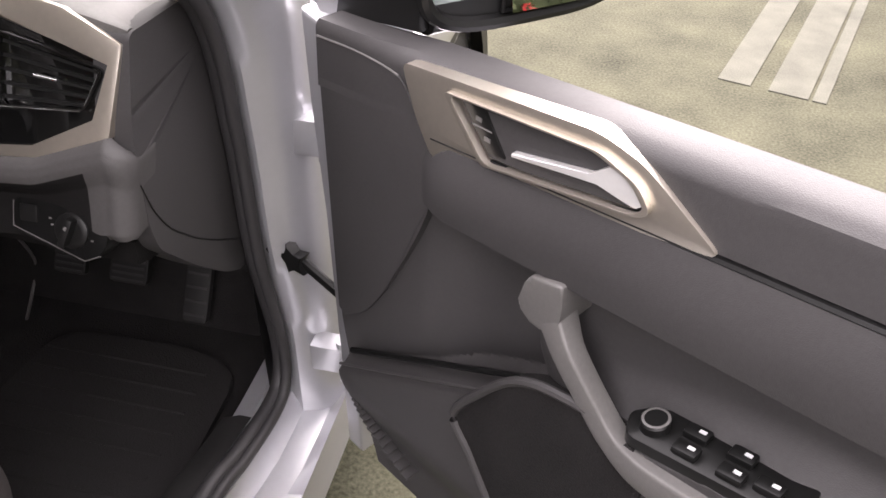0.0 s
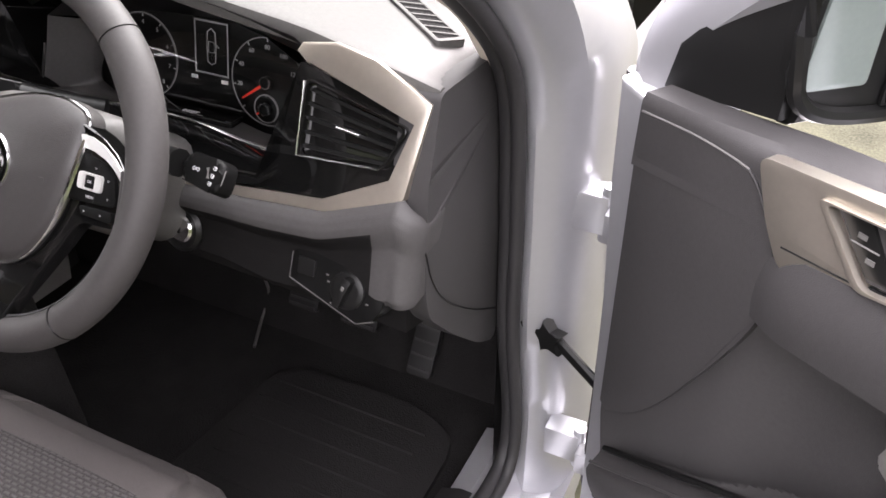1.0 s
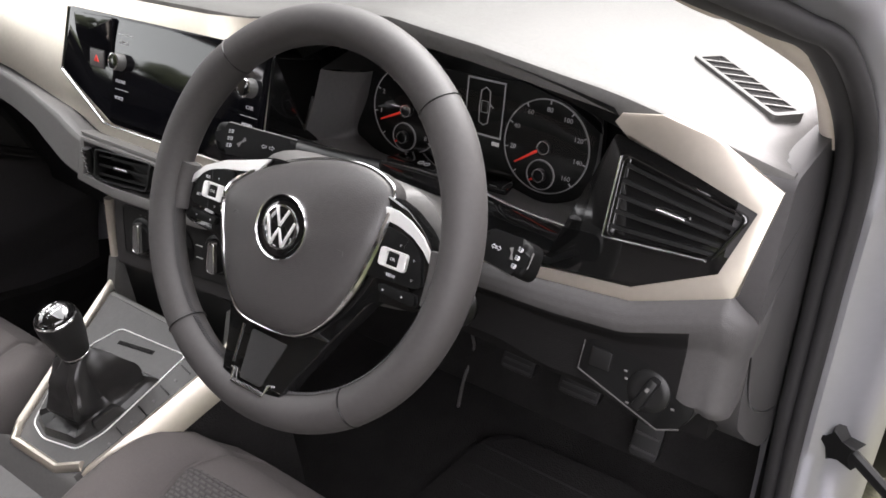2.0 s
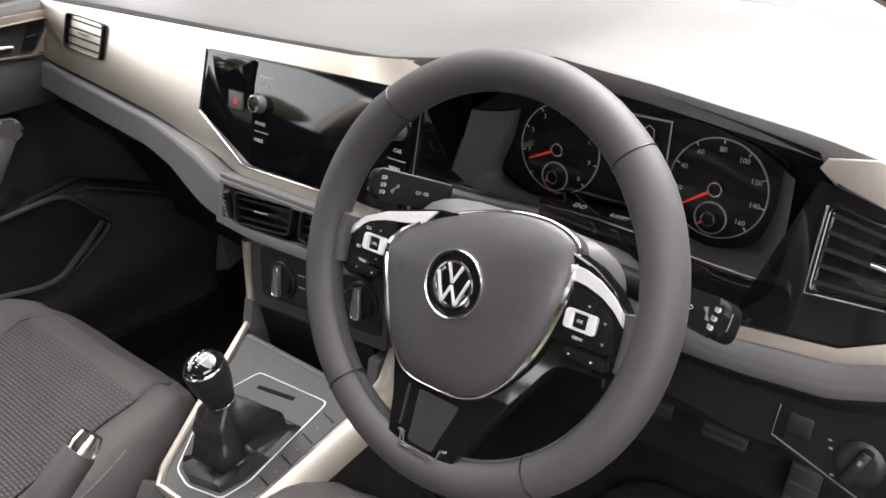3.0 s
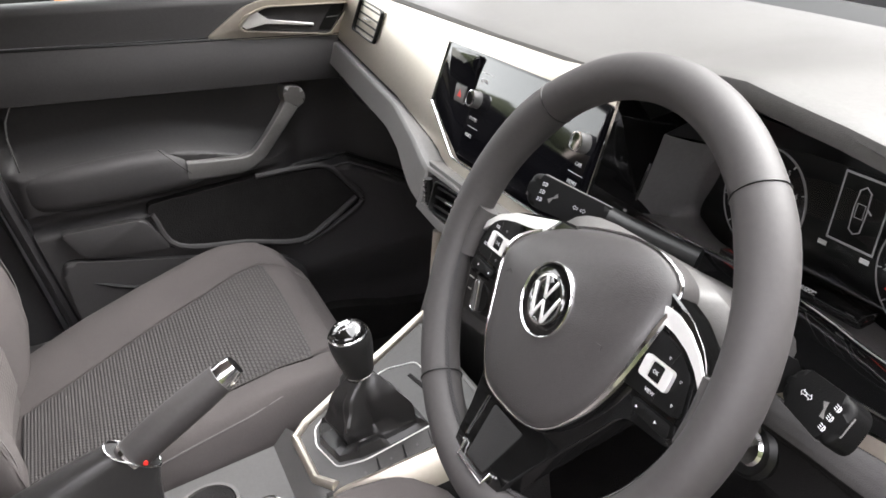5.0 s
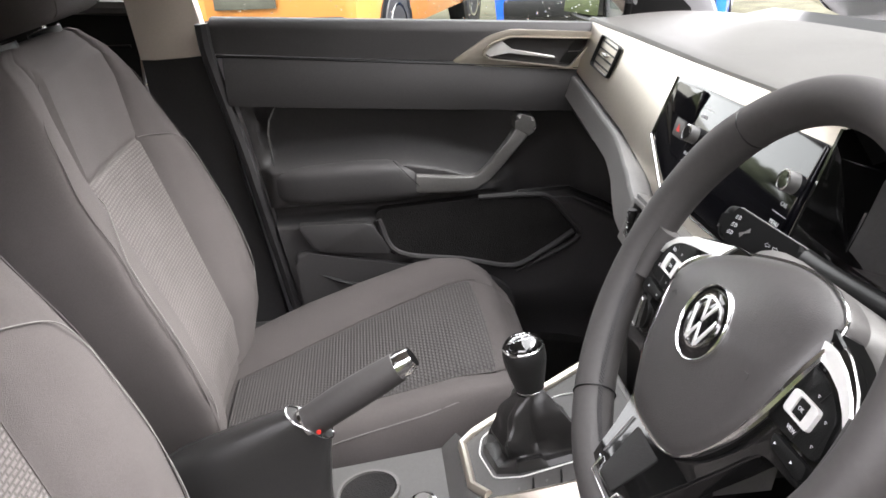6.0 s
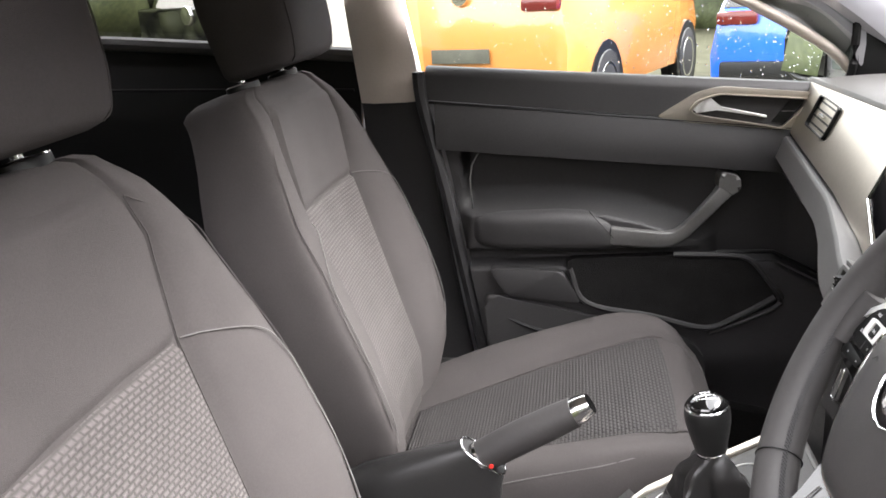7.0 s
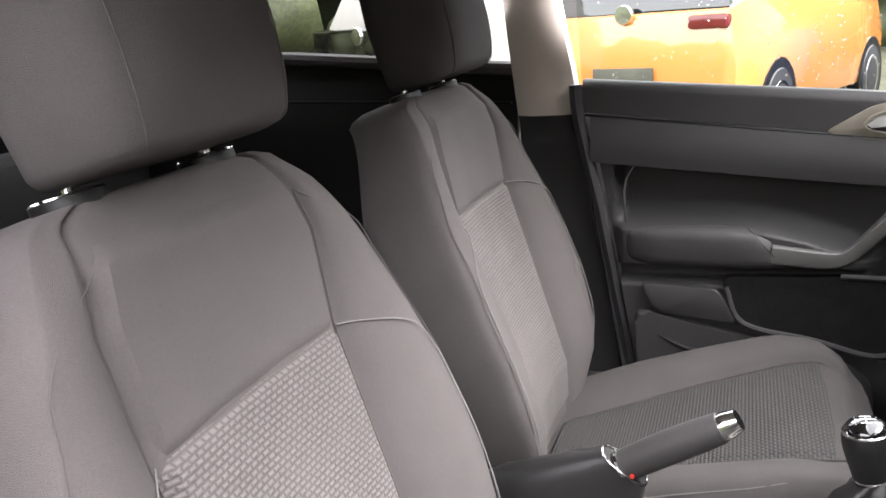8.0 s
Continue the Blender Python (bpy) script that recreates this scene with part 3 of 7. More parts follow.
def band(a, c):
    x = -0.675 + 0.545 * a
    zt = interp(x, (-0.675, -0.335, -0.19, -0.15, -0.13), (0.914, 0.882, 0.862, 0.849, 0.843))
    zb = interp(x, (-0.675, -0.324, -0.25, -0.20, -0.165, -0.13), (0.870, 0.835, 0.823, 0.806, 0.794, 0.788))
    lift = 0.006 + 0.020 * step(x, -0.36, -0.15)
    w = lift - 0.012 * (1 - min(1, c / 0.12)) ** 2 - 0.03 * max(0, (c - 0.85) / 0.15) ** 2
    z = zt + (zb - zt) * c
    return (x, (z - 0.86) / 0.922, w)


part("lower_band", surf(band, 40, 14, MF, thick=0.04), GREY, dash, "grey plastic band below the trim")


def fascia(a, c):
    """Driver's side below the trim: a soft ledge, an undercut, and a rounded corner into the end panel."""
    s = a * 0.556
    x = min(0.20 + s, 0.688)
    zt = interp(x, (0.20, 0.40, 0.521, 0.61, 0.688), (0.8485, 0.8515, 0.8575, 0.8645, 0.8920))
    zb = interp(x, (0.20, 0.49, 0.548, 0.62, 0.688), (0.782, 0.776, 0.768, 0.771, 0.788))
    th = max(0.0, min(1.0, (s - 0.488) / 0.038)) * math.pi / 2
    zt -= 0.016 * th
    z = zt + (zb - zt) * c
    turn = step(x, 0.600, 0.686)
    ledge = interp(c, (0.0, 0.03, 0.09, 0.17, 0.24, 1.0), (-0.006, 0.003, 0.0075, 0.0085, 0.007, -0.003))
    under = interp(c, (0.0, 0.24, 0.30, 0.42, 0.60, 0.93, 1.0), (0.0, 0.0, -0.003, -0.012, -0.014, -0.0145, -0.026))
    b = ledge + under * (1 - 0.55 * turn)
    y = 0.14 + 0.42 * (z - 0.86)
    r = 0.024 + b * (1 - 0.86 * th / (math.pi / 2))
    return (x + r * math.sin(th), y + 0.024 - r * math.cos(th) + max(0.0, s - 0.526), z)


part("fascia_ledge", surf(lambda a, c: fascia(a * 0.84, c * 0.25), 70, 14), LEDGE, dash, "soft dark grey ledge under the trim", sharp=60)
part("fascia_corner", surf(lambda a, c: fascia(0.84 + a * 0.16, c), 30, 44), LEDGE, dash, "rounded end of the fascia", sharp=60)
part("fascia", surf(lambda a, c: fascia(a * 0.84, 0.25 + c * 0.75), 70, 30), KNEE, dash, "dark plastic fascia under the ledge, its shade put into the colour", sharp=60)
vo = [(-0.131, 0.841), (-0.131, 0.789), (-0.06, 0.784), (0.10, 0.789), (0.175, 0.80), (0.180, 0.841)]
vi = [(-0.122, 0.836), (-0.119, 0.798), (-0.06, 0.796), (0.10, 0.802), (0.135, 0.806), (0.145, 0.8375)]
part("vent_housing", ring(onf(vo), onf(vi), -0.03, 0.0, MV, 0.003), GREY, dash, "grey housing of the centre vents")
part("housing_lip", prism(onf([(-0.13, 0.8405), (0.18, 0.8405), (0.18, 0.846), (-0.14, 0.846)]), -0.03, -0.004, MV, 0.003), GREY, dash)
part("vent_back", prism(onf([(-0.13, 0.79), (0.16, 0.79), (0.16, 0.84), (-0.13, 0.84)]), -0.045, -0.035, MV), BLACK, dash)
# glovebox and knee panel
b = surf(lambda a, c: (-0.66 + 0.46 * a, 0.175 + 0.12 * c + 0.02 * math.sin(math.pi * c), 0.86 - 0.03 * a - 0.27 * c), 6, 8, thick=0.03)
part("glovebox_lid", b, DARK, dash, "dark plastic glovebox lid")
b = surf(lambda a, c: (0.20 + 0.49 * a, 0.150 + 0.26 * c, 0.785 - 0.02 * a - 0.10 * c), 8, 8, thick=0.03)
part("knee_panel", b, KNEE, dash, "dark plastic knee panel, its shade put into the colour")
# end panel at the driver's side
m = axes((0.69, 0, 0), (0, 1, 0), (0, 0, 1))
pts = [(0.158, 0.845), (0.160, 0.875), (0.166, 0.905), (0.192, 0.978), (0.20, 0.982), (0.33, 0.974), (0.345, 0.94), (0.335, 0.585), (0.28, 0.622), (0.215, 0.688), (0.160, 0.752), (0.154, 0.785), (0.155, 0.81)]
part("end_panel", prism(rounded(pts, 0.02, 5), -0.016, 0.022, m, 0.015, 5), DOORP, dash, "dark plastic end panel")
cur = smooth([(0.155, 0.838, 0.0221), (0.168, 0.795, 0.0221), (0.198, 0.748, 0.0221), (0.26, 0.690, 0.0221), (0.33, 0.640, 0.0221)], 6)
part("end_panel_seam", tube([m @ p for p in cur], 0.0012, 5), BLACK, dash)
# defroster grille
dg = thing("defroster_grille", (0.628, 0.335, 0.99), "slotted plastic demister grille in the dashboard top", "air vent")


def pad_at(x, y):
    """The point of the dashboard top at x, y."""
    a = (x + 0.722) / 1.430
    lo, hi = 0.12, 1.0
    for _ in range(24):
        c = (lo + hi) / 2
        lo, hi = (c, hi) if top(a, c)[1] < y else (lo, c)
    return Vector(top(a, c))


u, v = Vector((0.0862, -0.064, 0)).normalized(), Vector((0.064, 0.0862, 0)).normalized()
at = [pad_at(*(Vector((0.628, 0.320)) + d).to_tuple()) for d in (0.045 * u.xy, -0.045 * u.xy, 0.01 * v.xy, -0.01 * v.xy)]
md = axes(pad_at(0.628, 0.320) + Vector((0, 0, 0.0015)), at[0] - at[1], at[2] - at[3])
slot = [(-0.056, -0.0115), (0.056, -0.0115), (0.056, 0.0115), (-0.056, 0.0115)]
part("surround", ring(rounded([(-0.062, -0.0165), (0.062, -0.0165), (0.062, 0.0165), (-0.062, 0.0165)], 0.006), rounded(slot, 0.003), -0.012, 0.002, md, 0.0012), PAD, dg, "raised pale surround")
part("backing", prism(slot, -0.012, 0.0003, md), CARPET, dg)
for k in range(7):
    x = -0.045 + 0.015 * k
    part("slat", prism([(x - 0.0065, -0.0115), (x - 0.0038, -0.0115), (x + 0.0065, 0.0115), (x + 0.0038, 0.0115)], -0.008, 0.0018, md), PAD, dg)


def vent(name, quad, rows, label, tab_at=0.5, m=MF, lift=0.0, fr=CHROME, skip_frame=False):
    """An air vent in a four-cornered opening: frame, dark box, slats, tab. Corners: top left, top right, bottom right, bottom left."""
    q = [Vector(p) for p in onf(quad)]
    c = sum(q, Vector((0, 0))) / 4
    w = m @ Vector((c.x, c.y, 0))
    t = thing(name, w, label, "air vent", "air vents in the dashboard")
    big = rounded([(c + (p - c) * 1.0)[:] for p in q[::-1]], 0.008, 3)
    sm = rounded([(c + (p - c) * 0.93)[:] for p in q[::-1]], 0.007, 3)
    part("frame", ring(big, sm, -0.02, 0.004 + lift, m, 0.0012), GLOSS if fr is CHROME else fr, t)
    if fr is CHROME:
        edge = [q[0].lerp(q[3], 0.05), q[3], q[3].lerp(q[2], 0.95)]
        part("chrome_line", tube([m @ Vector((*p, 0.004 + lift)) for p in edge], 0.0010, 6), CHROME, t)
    part("duct", prism(sm, -0.04, -0.026 + lift, m), BLACK, t)
    at = lambda a, d: q[0].lerp(q[1], a).lerp(q[3].lerp(q[2], a), d)
    for k in range(rows):
        d = (k + 0.7) / (rows + 0.4)
        l, r = at(0.04, d), at(0.96, d)
        n = Vector((-(r - l).y, (r - l).x)).normalized() * 0.0016
        bm = bmesh.new()
        v = [bm.verts.new(m @ Vector((p.x + sg * n.x, p.y + sg * n.y - dz, z + lift))) for p in (l, r) for sg, z, dz in ((-1, -0.001, 0), (1, -0.001, 0), (1, -0.024, 0.006), (-1, -0.024, 0.006))]
        for f in ((0, 1, 2, 3), (7, 6, 5, 4), (0, 4, 5, 1), (1, 5, 6, 2), (2, 6, 7, 3), (3, 7, 4, 0)):
            bm.faces.new([v[i] for i in f])
        part("slat", bm, BLACK, t)
    l, r = at(tab_at - 0.12, 0.48), at(tab_at + 0.12, 0.48)
    part("tab", tube([m @ Vector((*l, 0.002 + lift)), m @ Vector((*r, 0.002 + lift))], 0.0028, 8, flat=0.8), CHROME, t, "chrome tab")
    return t


part("vent_bezel", prism(rounded(onf([(0.562, 0.987), (0.552, 0.93), (0.550, 0.90), (0.52, 0.868), (0.609, 0.872), (0.677, 0.903), (0.695, 0.957)]), 0.004, 2), -0.04, -0.006, MF), GLOSS, dash, "piano black vent surround")
vent("driver_air_vent", [(0.574, 0.975), (0.688, 0.951), (0.668, 0.912), (0.574, 0.907)], 5, "black slatted air vent with chrome tab in piano black", lift=-0.002)
vent("passenger_air_vent", [(-0.575, 0.990), (-0.462, 0.984), (-0.468, 0.934), (-0.580, 0.940)], 4, "black slatted air vent with chrome tab in champagne trim", lift=0.002, fr=BLACK)
for q in ([(-0.098, 0.833), (0.014, 0.840), (0.012, 0.806), (-0.094, 0.797)], [(0.026, 0.840), (0.138, 0.839), (0.128, 0.806), (0.026, 0.806)]):
    cv = vent("centre_air_vent", q, 3, "black slatted centre air vent with chrome tab", lift=-0.002, fr=BLACK, m=MV)
    if q[0][0] < 0:
        w0 = MV @ Vector((*onf([(-0.111, 0.816)])[0], -0.004))
        part("thumb_wheel", tube([w0 + Vector((0, -0.003, -0.017)), w0 + Vector((0, -0.001, 0.017))], 0.006, 10), BLACK, cv)
        for k in range(5):
            part("wheel_rib", box(w0 + Vector((0, -0.0085 + 0.0006 * k, -0.014 + 0.007 * k)), (0.008, 0.002, 0.002)), CHROME, cv)

# touch screen unit
scr = thing("infotainment_screen", (0, 0.18, 0.92), "black glass touch screen set in the champagne dashboard", "screen")
glassy = [(-0.208, 0.984), (-0.214, 0.908), (-0.10, 0.862), (0.163, 0.862), (0.163, 0.987)]
part("surround", prism(rounded(onf(glassy), 0.006, 3), -0.01, 0.003, MF, 0.001), SCREEN, scr)
part("chrome_line", tube([MF @ Vector((*p, 0.003)) for p in onf([(-0.209, 0.983), (-0.215, 0.907), (-0.118, 0.860), (-0.10, 0.859), (0.163, 0.862)])], 0.0016, 6), CHROME, scr, "thin chrome edging")
ML = MF @ Matrix.Translation((0, 0.08, 0.004)) @ Matrix.Rotation(radians(6), 4, "X") @ Matrix.Translation((0, -0.08, 0))
part("side_panel", prism(rounded(onf([(-0.188, 0.979), (-0.184, 0.955), (-0.152, 0.905), (-0.116, 0.876), (-0.105, 0.876), (-0.108, 0.982)]), 0.003, 2), -0.004, 0.0, ML, 0.0008), SCREEN, scr, "glossy black side panel")
MG = MF @ Matrix.Translation((0, 0.08, 0.005)) @ Matrix.Rotation(radians(-1), 4, "X") @ Matrix.Translation((0, -0.08, 0))
part("glass", prism(rounded(onf([(-0.106, 0.983), (-0.102, 0.868), (0.156, 0.868), (0.160, 0.986)]), 0.003, 2), -0.004, 0.0, MG, 0.0008), SCREEN, scr)


def knob(x, z, r, parent, h=0.012):
    mk = MG @ Matrix.Translation((*onf([(x, z)])[0], 0.0))
    k = part("knob", lathe([(r * 1.05, 0), (r, 0.001), (r, h - 0.001), (r * 0.93, h), (r * 0.8, h), (r * 0.3, h - 0.0006)], mk), CHEEK, parent, "dark knob with a chrome ring")
    part("knob_ring", lathe([(r * 0.96, h - 0.0012), (r * 1.0, h), (r * 0.86, h + 0.0006), (r * 0.84, h - 0.0012)], mk, caps=False), CHROME, k, "chrome ring")
    part("knob_face", lathe([(r * 0.82, h - 0.001), (r * 0.82, h + 0.0001), (r * 0.3, h + 0.0002)], mk), GLOSS, k)


knob(-0.089, 0.935, 0.0105, scr)
knob(0.141, 0.946, 0.0105, scr)
for x, z, s in ((-0.087, 0.957, "MEDIA"), (-0.086, 0.913, "PHONE"), (-0.086, 0.894, "VOICE"), (0.143, 0.926, "CAR"), (0.142, 0.908, "MENU")):
    words(s, 0.0058, MG @ Matrix.Translation((*onf([(x, z)])[0], 0.0004)), PRINT, scr)
for x, z in ((-0.084, 0.966), (-0.082, 0.904), (0.143, 0.917)):
    p = onf([(x, z)])[0]
    part("divider", prism([(p[0] - 0.013, p[1] - 0.0003), (p[0] + 0.013, p[1] - 0.0003), (p[0] + 0.013, p[1] + 0.0003), (p[0] - 0.013, p[1] + 0.0003)], 0.0, 0.0005, MG), PRINT, scr)
hz = onf([(-0.138, 0.932)])[0]
hb = part("hazard_button", prism(rounded([(hz[0] + a * 0.0145, hz[1] + c * 0.0105) for a, c in ((-1, -1), (1, -1), (1, 1), (-1, 1))], 0.002, 2), 0.0, 0.002, ML, 0.001), GREY, scr, "square hazard light button")
part("button_gap", ring([(hz[0] + a * 0.0158, hz[1] + c * 0.0118) for a, c in ((-1, -1), (1, -1), (1, 1), (-1, 1))], [(hz[0] + a * 0.0145, hz[1] + c * 0.0105) for a, c in ((-1, -1), (1, -1), (1, 1), (-1, 1))], 0, 0.0006, ML), BLACK, hb)
part("red_triangle", prism([(hz[0] - 0.005, hz[1] - 0.004), (hz[0] + 0.005, hz[1] - 0.004), (hz[0], hz[1] + 0.005)], 0.002, 0.0026, ML), RED, hb)

# instrument cluster
MC = axes((0.355, 0.288, 0.90), (1, 0, 0), (0, 0.23, 1.0))
cl = thing("instrument_cluster", (0.355, 0.30, 0.86), "black instrument cluster with two dials and a small display", "instruments")
part("face", prism(rounded([(-0.165, -0.058), (0.148, -0.058), (0.152, 0.03), (0.14, 0.075), (-0.14, 0.075), (-0.160, 0.03)], 0.03, 4), -0.01, -0.001, MC), BLACK, cl)
# funnel from the hood and bezel down to the dial face: grey sides and foot, black top
fun_o = [(0.205, 0.218, 0.966), (0.190, 0.217, 0.93), (0.166, 0.215, 0.876), (0.172, 0.216, 0.872), (0.24, 0.222, 0.868), (0.322, 0.230, 0.868), (0.40, 0.226, 0.868), (0.46, 0.215, 0.868), (0.525, 0.206, 0.872), (0.534, 0.206, 0.878), (0.534, 0.225, 0.915), (0.532, 0.238, 0.958)]
fun_i = [(0.212, 0.938), (0.205, 0.905), (0.192, 0.868), (0.205, 0.856), (0.24, 0.846), (0.322, 0.852), (0.40, 0.852), (0.45, 0.845), (0.485, 0.856), (0.497, 0.872), (0.504, 0.90), (0.503, 0.940)]
fun_i = [(x, 0.288 + 0.23 * (z - 0.90) - 0.002, z) for x, z in fun_i]
part("side_cheek", loft([[Vector(p).lerp(Vector(q), f) + Vector((0, 0.004 * math.sin(math.pi * f), -0.004 * math.sin(math.pi * f))) for p, q in zip(smooth(fun_o, 5), smooth(fun_i, 5))] for f in (0, 0.2, 0.4, 0.6, 0.8, 1.0)], wrap=False), CHEEK, cl, "grey tapering surround of the dials", sharp=60)
top_o = [(0.205, 0.218, 0.966), (0.25, 0.226, 0.996), (0.30, 0.228, 1.010), (0.42, 0.228, 1.006), (0.50, 0.230, 0.985), (0.532, 0.238, 0.958)]
top_i = [(0.212, 0.295, 0.938), (0.25, 0.299, 0.95), (0.30, 0.301, 0.957), (0.42, 0.301, 0.962), (0.47, 0.30, 0.956), (0.503, 0.296, 0.940)]
part("upper_cheek", loft([[Vector(p) for p in r] for r in (top_o, top_i)], wrap=False), BLACK, cl)
bez = fun_o[2:10]
bf = [(0.164, 0.865), (0.19, 0.862), (0.24, 0.860), (0.32, 0.861), (0.40, 0.862), (0.46, 0.864), (0.53, 0.870), (0.553, 0.885)]
rows = []
for t, up_by in ((0, 0), (0.2, 0.004), (0.5, 0.007), (0.8, 0.005), (1.0, 0.0)):
    rows.append([Vector((x, 0.139 + 0.42 * (z - 0.86), z)).lerp(Vector(q), t) + Vector((0, 0, up_by)) for (x, z), q in zip(bf, bez)])
part("lower_bezel", loft(rows, wrap=False), GLOSS, cl, "piano black lower bezel")
part("chrome_line", tube(smooth([Vector(p) + Vector((0, -0.002, 0.002)) for p in fun_o[1:11]], 3), 0.0014, 6), CHROME, cl)
part("chrome_line", tube([r + Vector((0, -0.001, 0.0015)) for r in rows[1]], 0.0013, 6), CHROME, cl)
MT = axes((0.345, 0.252, 0.8645), (1, 0, 0), (0, 0.06, -0.012))
part("word_panel", prism(rounded([(-0.072, -0.022), (0.085, -0.018), (0.075, 0.018), (-0.06, 0.020)], 0.006, 3), -0.002, 0.003, MT, 0.0006), GLOSS, cl)


part("cover_glass", surf(lambda a, c: (0.205 + 0.30 * a, 0.2615 + 0.026 * c - 0.012 * math.sin(math.pi * c), 0.858 + 0.09 * c - 0.012 * c * (2 * a - 1) ** 2), 8, 6), COVER, cl, "clear cover over the dials")


def dial(x, z, r, marks, a0, a1, needle, red=None):
    md = MC @ Matrix.Translation((x - 0.355, (z - 0.90) * 1.026, 0))
    d = part("dial", lathe([(r, -0.001), (r, 0.0012), (r - 0.0012, 0.0012), (r - 0.0012, 0.0004)], md, 48, caps=False), RINGM, cl, "dial ring, its chrome gleam put in as a glow")
    part("hub", lathe([(0.0072, 0.0), (0.0072, 0.006), (0.006, 0.006), (0.006, 0.0045), (0.001, 0.0045)], md, 20), BLACK, d)
    part("hub_ring", lathe([(0.0074, 0.005), (0.0074, 0.0064), (0.0062, 0.0064), (0.0062, 0.005)], md, 20, caps=False), CHROME, d)
    for k, s in enumerate(marks):
        a = radians(a0 + (a1 - a0) * k / (len(marks) - 1))
        if s:
            words(s, 0.0073, md @ Matrix.Translation((0.78 * r * math.cos(a), 0.78 * r * math.sin(a), 0.001)), LIT, d)
        tk = [(q * math.cos(a) - w * math.sin(a), q * math.sin(a) + w * math.cos(a)) for q, w in ((r * 0.9, -0.0005), (r * 0.985, -0.0005), (r * 0.985, 0.0005), (r * 0.9, 0.0005))]
        part("tick", prism(tk, 0.0, 0.0012, md), LIT, d)
    a = radians(needle)
    nd = [(q * math.cos(a) - w * math.sin(a), q * math.sin(a) + w * math.cos(a)) for q, w in ((0.005, -0.0016), (r * 0.8, -0.0008), (r * 0.8, 0.0008), (0.005, 0.0016))]
    part("needle", prism(nd, 0.002, 0.004, md), LITRED, d, "red needle")
    return d, md


dial(0.265, 0.903, 0.05, ("", "1", "2", "3", "4", "5", "6", "7", "8"), 225, -45, 205)
dial(0.445, 0.902, 0.05, ("", "20", "40", "60", "80", "100", "120", "140", "160"), 225, -45, 215)
for x in (0.262, 0.443):
    dial(x, 0.872, 0.0165, ("", "", ""), 200, -20, 215)
words("0.0/SET", 0.0068, MT @ Matrix.Translation((0.020, -0.010, 0.0034)) @ Matrix.Scale(1.6, 4, (0, 1, 0)), LIT, cl)
for x in (-0.030, -0.022):
    part("panel_symbol", tube([MT @ Vector((x + 0.003 * math.cos(q), -0.010 + 0.005 * math.sin(q), 0.0035)) for q in (0.3, 1.5, 2.7, 3.9, 5.1, 6.3)], 0.0006, 4), LIT, cl)
lcd = [(-0.012, -0.003), (0.036, -0.003), (0.036, 0.058), (-0.012, 0.058)]
ld = part("display", prism(lcd, 0.0, 0.001, MC), BLACK, cl)
icon = MC @ Matrix.Translation((0.012, 0.0285, 0.0012))
body_line = [(-0.0055, -0.017), (-0.0065, 0.0), (-0.0055, 0.017), (0.0, 0.021), (0.0055, 0.017), (0.0065, 0.0), (0.0055, -0.017), (0.0, -0.020)]
part("car_symbol", tube([icon @ Vector((*p, 0)) for p in body_line], 0.0007, 5, True), LIT, ld)
part("car_roof_symbol", tube([icon @ Vector((*p, 0)) for p in ((-0.004, -0.006), (-0.004, 0.006), (0.004, 0.006), (0.004, -0.006))], 0.0006, 5, True), LIT, ld)
part("open_door_symbol", tube([icon @ Vector((*p, 0)) for p in ((0.006, 0.004), (0.011, 0.0005))], 0.0009, 5), LIT, ld)
for x in (-0.014, 0.030):
    part("readout", box((x, -0.009, 0.001), (0.009, 0.004, 0.0006), 0, MC), WHITE, ld)
part("display_frame", ring(lcd, [(x * 0.94 + 0.0007, y * 0.94 + 0.0016) for x, y in lcd], 0.001, 0.0016, MC), LIT, ld)

# headlight switch panel below the vent
hl = thing("light_switch_panel", (0.63, 0.15, 0.80), "black light switch panel with a rotary knob and small buttons", "switch panel")
quad = onf([(0.58, 0.826), (0.575, 0.79), (0.66, 0.766), (0.685, 0.785), (0.682, 0.812)])
MHL = MF @ Matrix.Translation((0, 0, -0.014))
part("plate", prism(rounded(quad, 0.012, 4), -0.02, 0.006, MHL, 0.002), STALK, hl)
part("lower_edge", tube([MHL @ Vector((*q, 0.006)) for q in onf([(0.578, 0.818), (0.577, 0.793), (0.658, 0.769), (0.676, 0.776)])], 0.0008, 6), GREY_SHADED, hl, "pale lower edge")
kx, ky = onf([(0.644, 0.797)])[0]
kn = part("rotary_knob", lathe([(0.019, 0.004), (0.019, 0.008), (0.015, 0.010), (0.012, 0.010)], MHL @ Matrix.Translation((kx, ky, 0)), 24), BLACK, hl)
part("knob_grip", box((0, 0, 0.013), (0.009, 0.032, 0.014), 0.003, MHL @ Matrix.Translation((kx, ky, 0)) @ Matrix.Rotation(-0.35, 4, "Z")), BLACK, kn)
part("grip_mark", box((0.0, 0.006, 0.0203), (0.003, 0.004, 0.0006), 0, MHL @ Matrix.Translation((kx, ky, 0)) @ Matrix.Rotation(-0.35, 4, "Z")), CHEEK, kn)
for x, z in ((0.620, 0.806), (0.622, 0.800), (0.628, 0.781), (0.667, 0.790)):
    bx, by = onf([(x, z)])[0]
    part("symbol", box((bx, by, 0.0062), (0.0030, 0.0016, 0.0008), 0, MHL), CHEEK, hl)
bx, by = onf([(0.596, 0.808)])[0]
part("dimmer_button", prism(rounded([(bx - 0.010, by - 0.009), (bx + 0.010, by - 0.009), (bx + 0.010, by + 0.009), (bx - 0.010, by + 0.009)], 0.002, 2), 0.004, 0.008, MHL, 0.001), BLACK, hl)

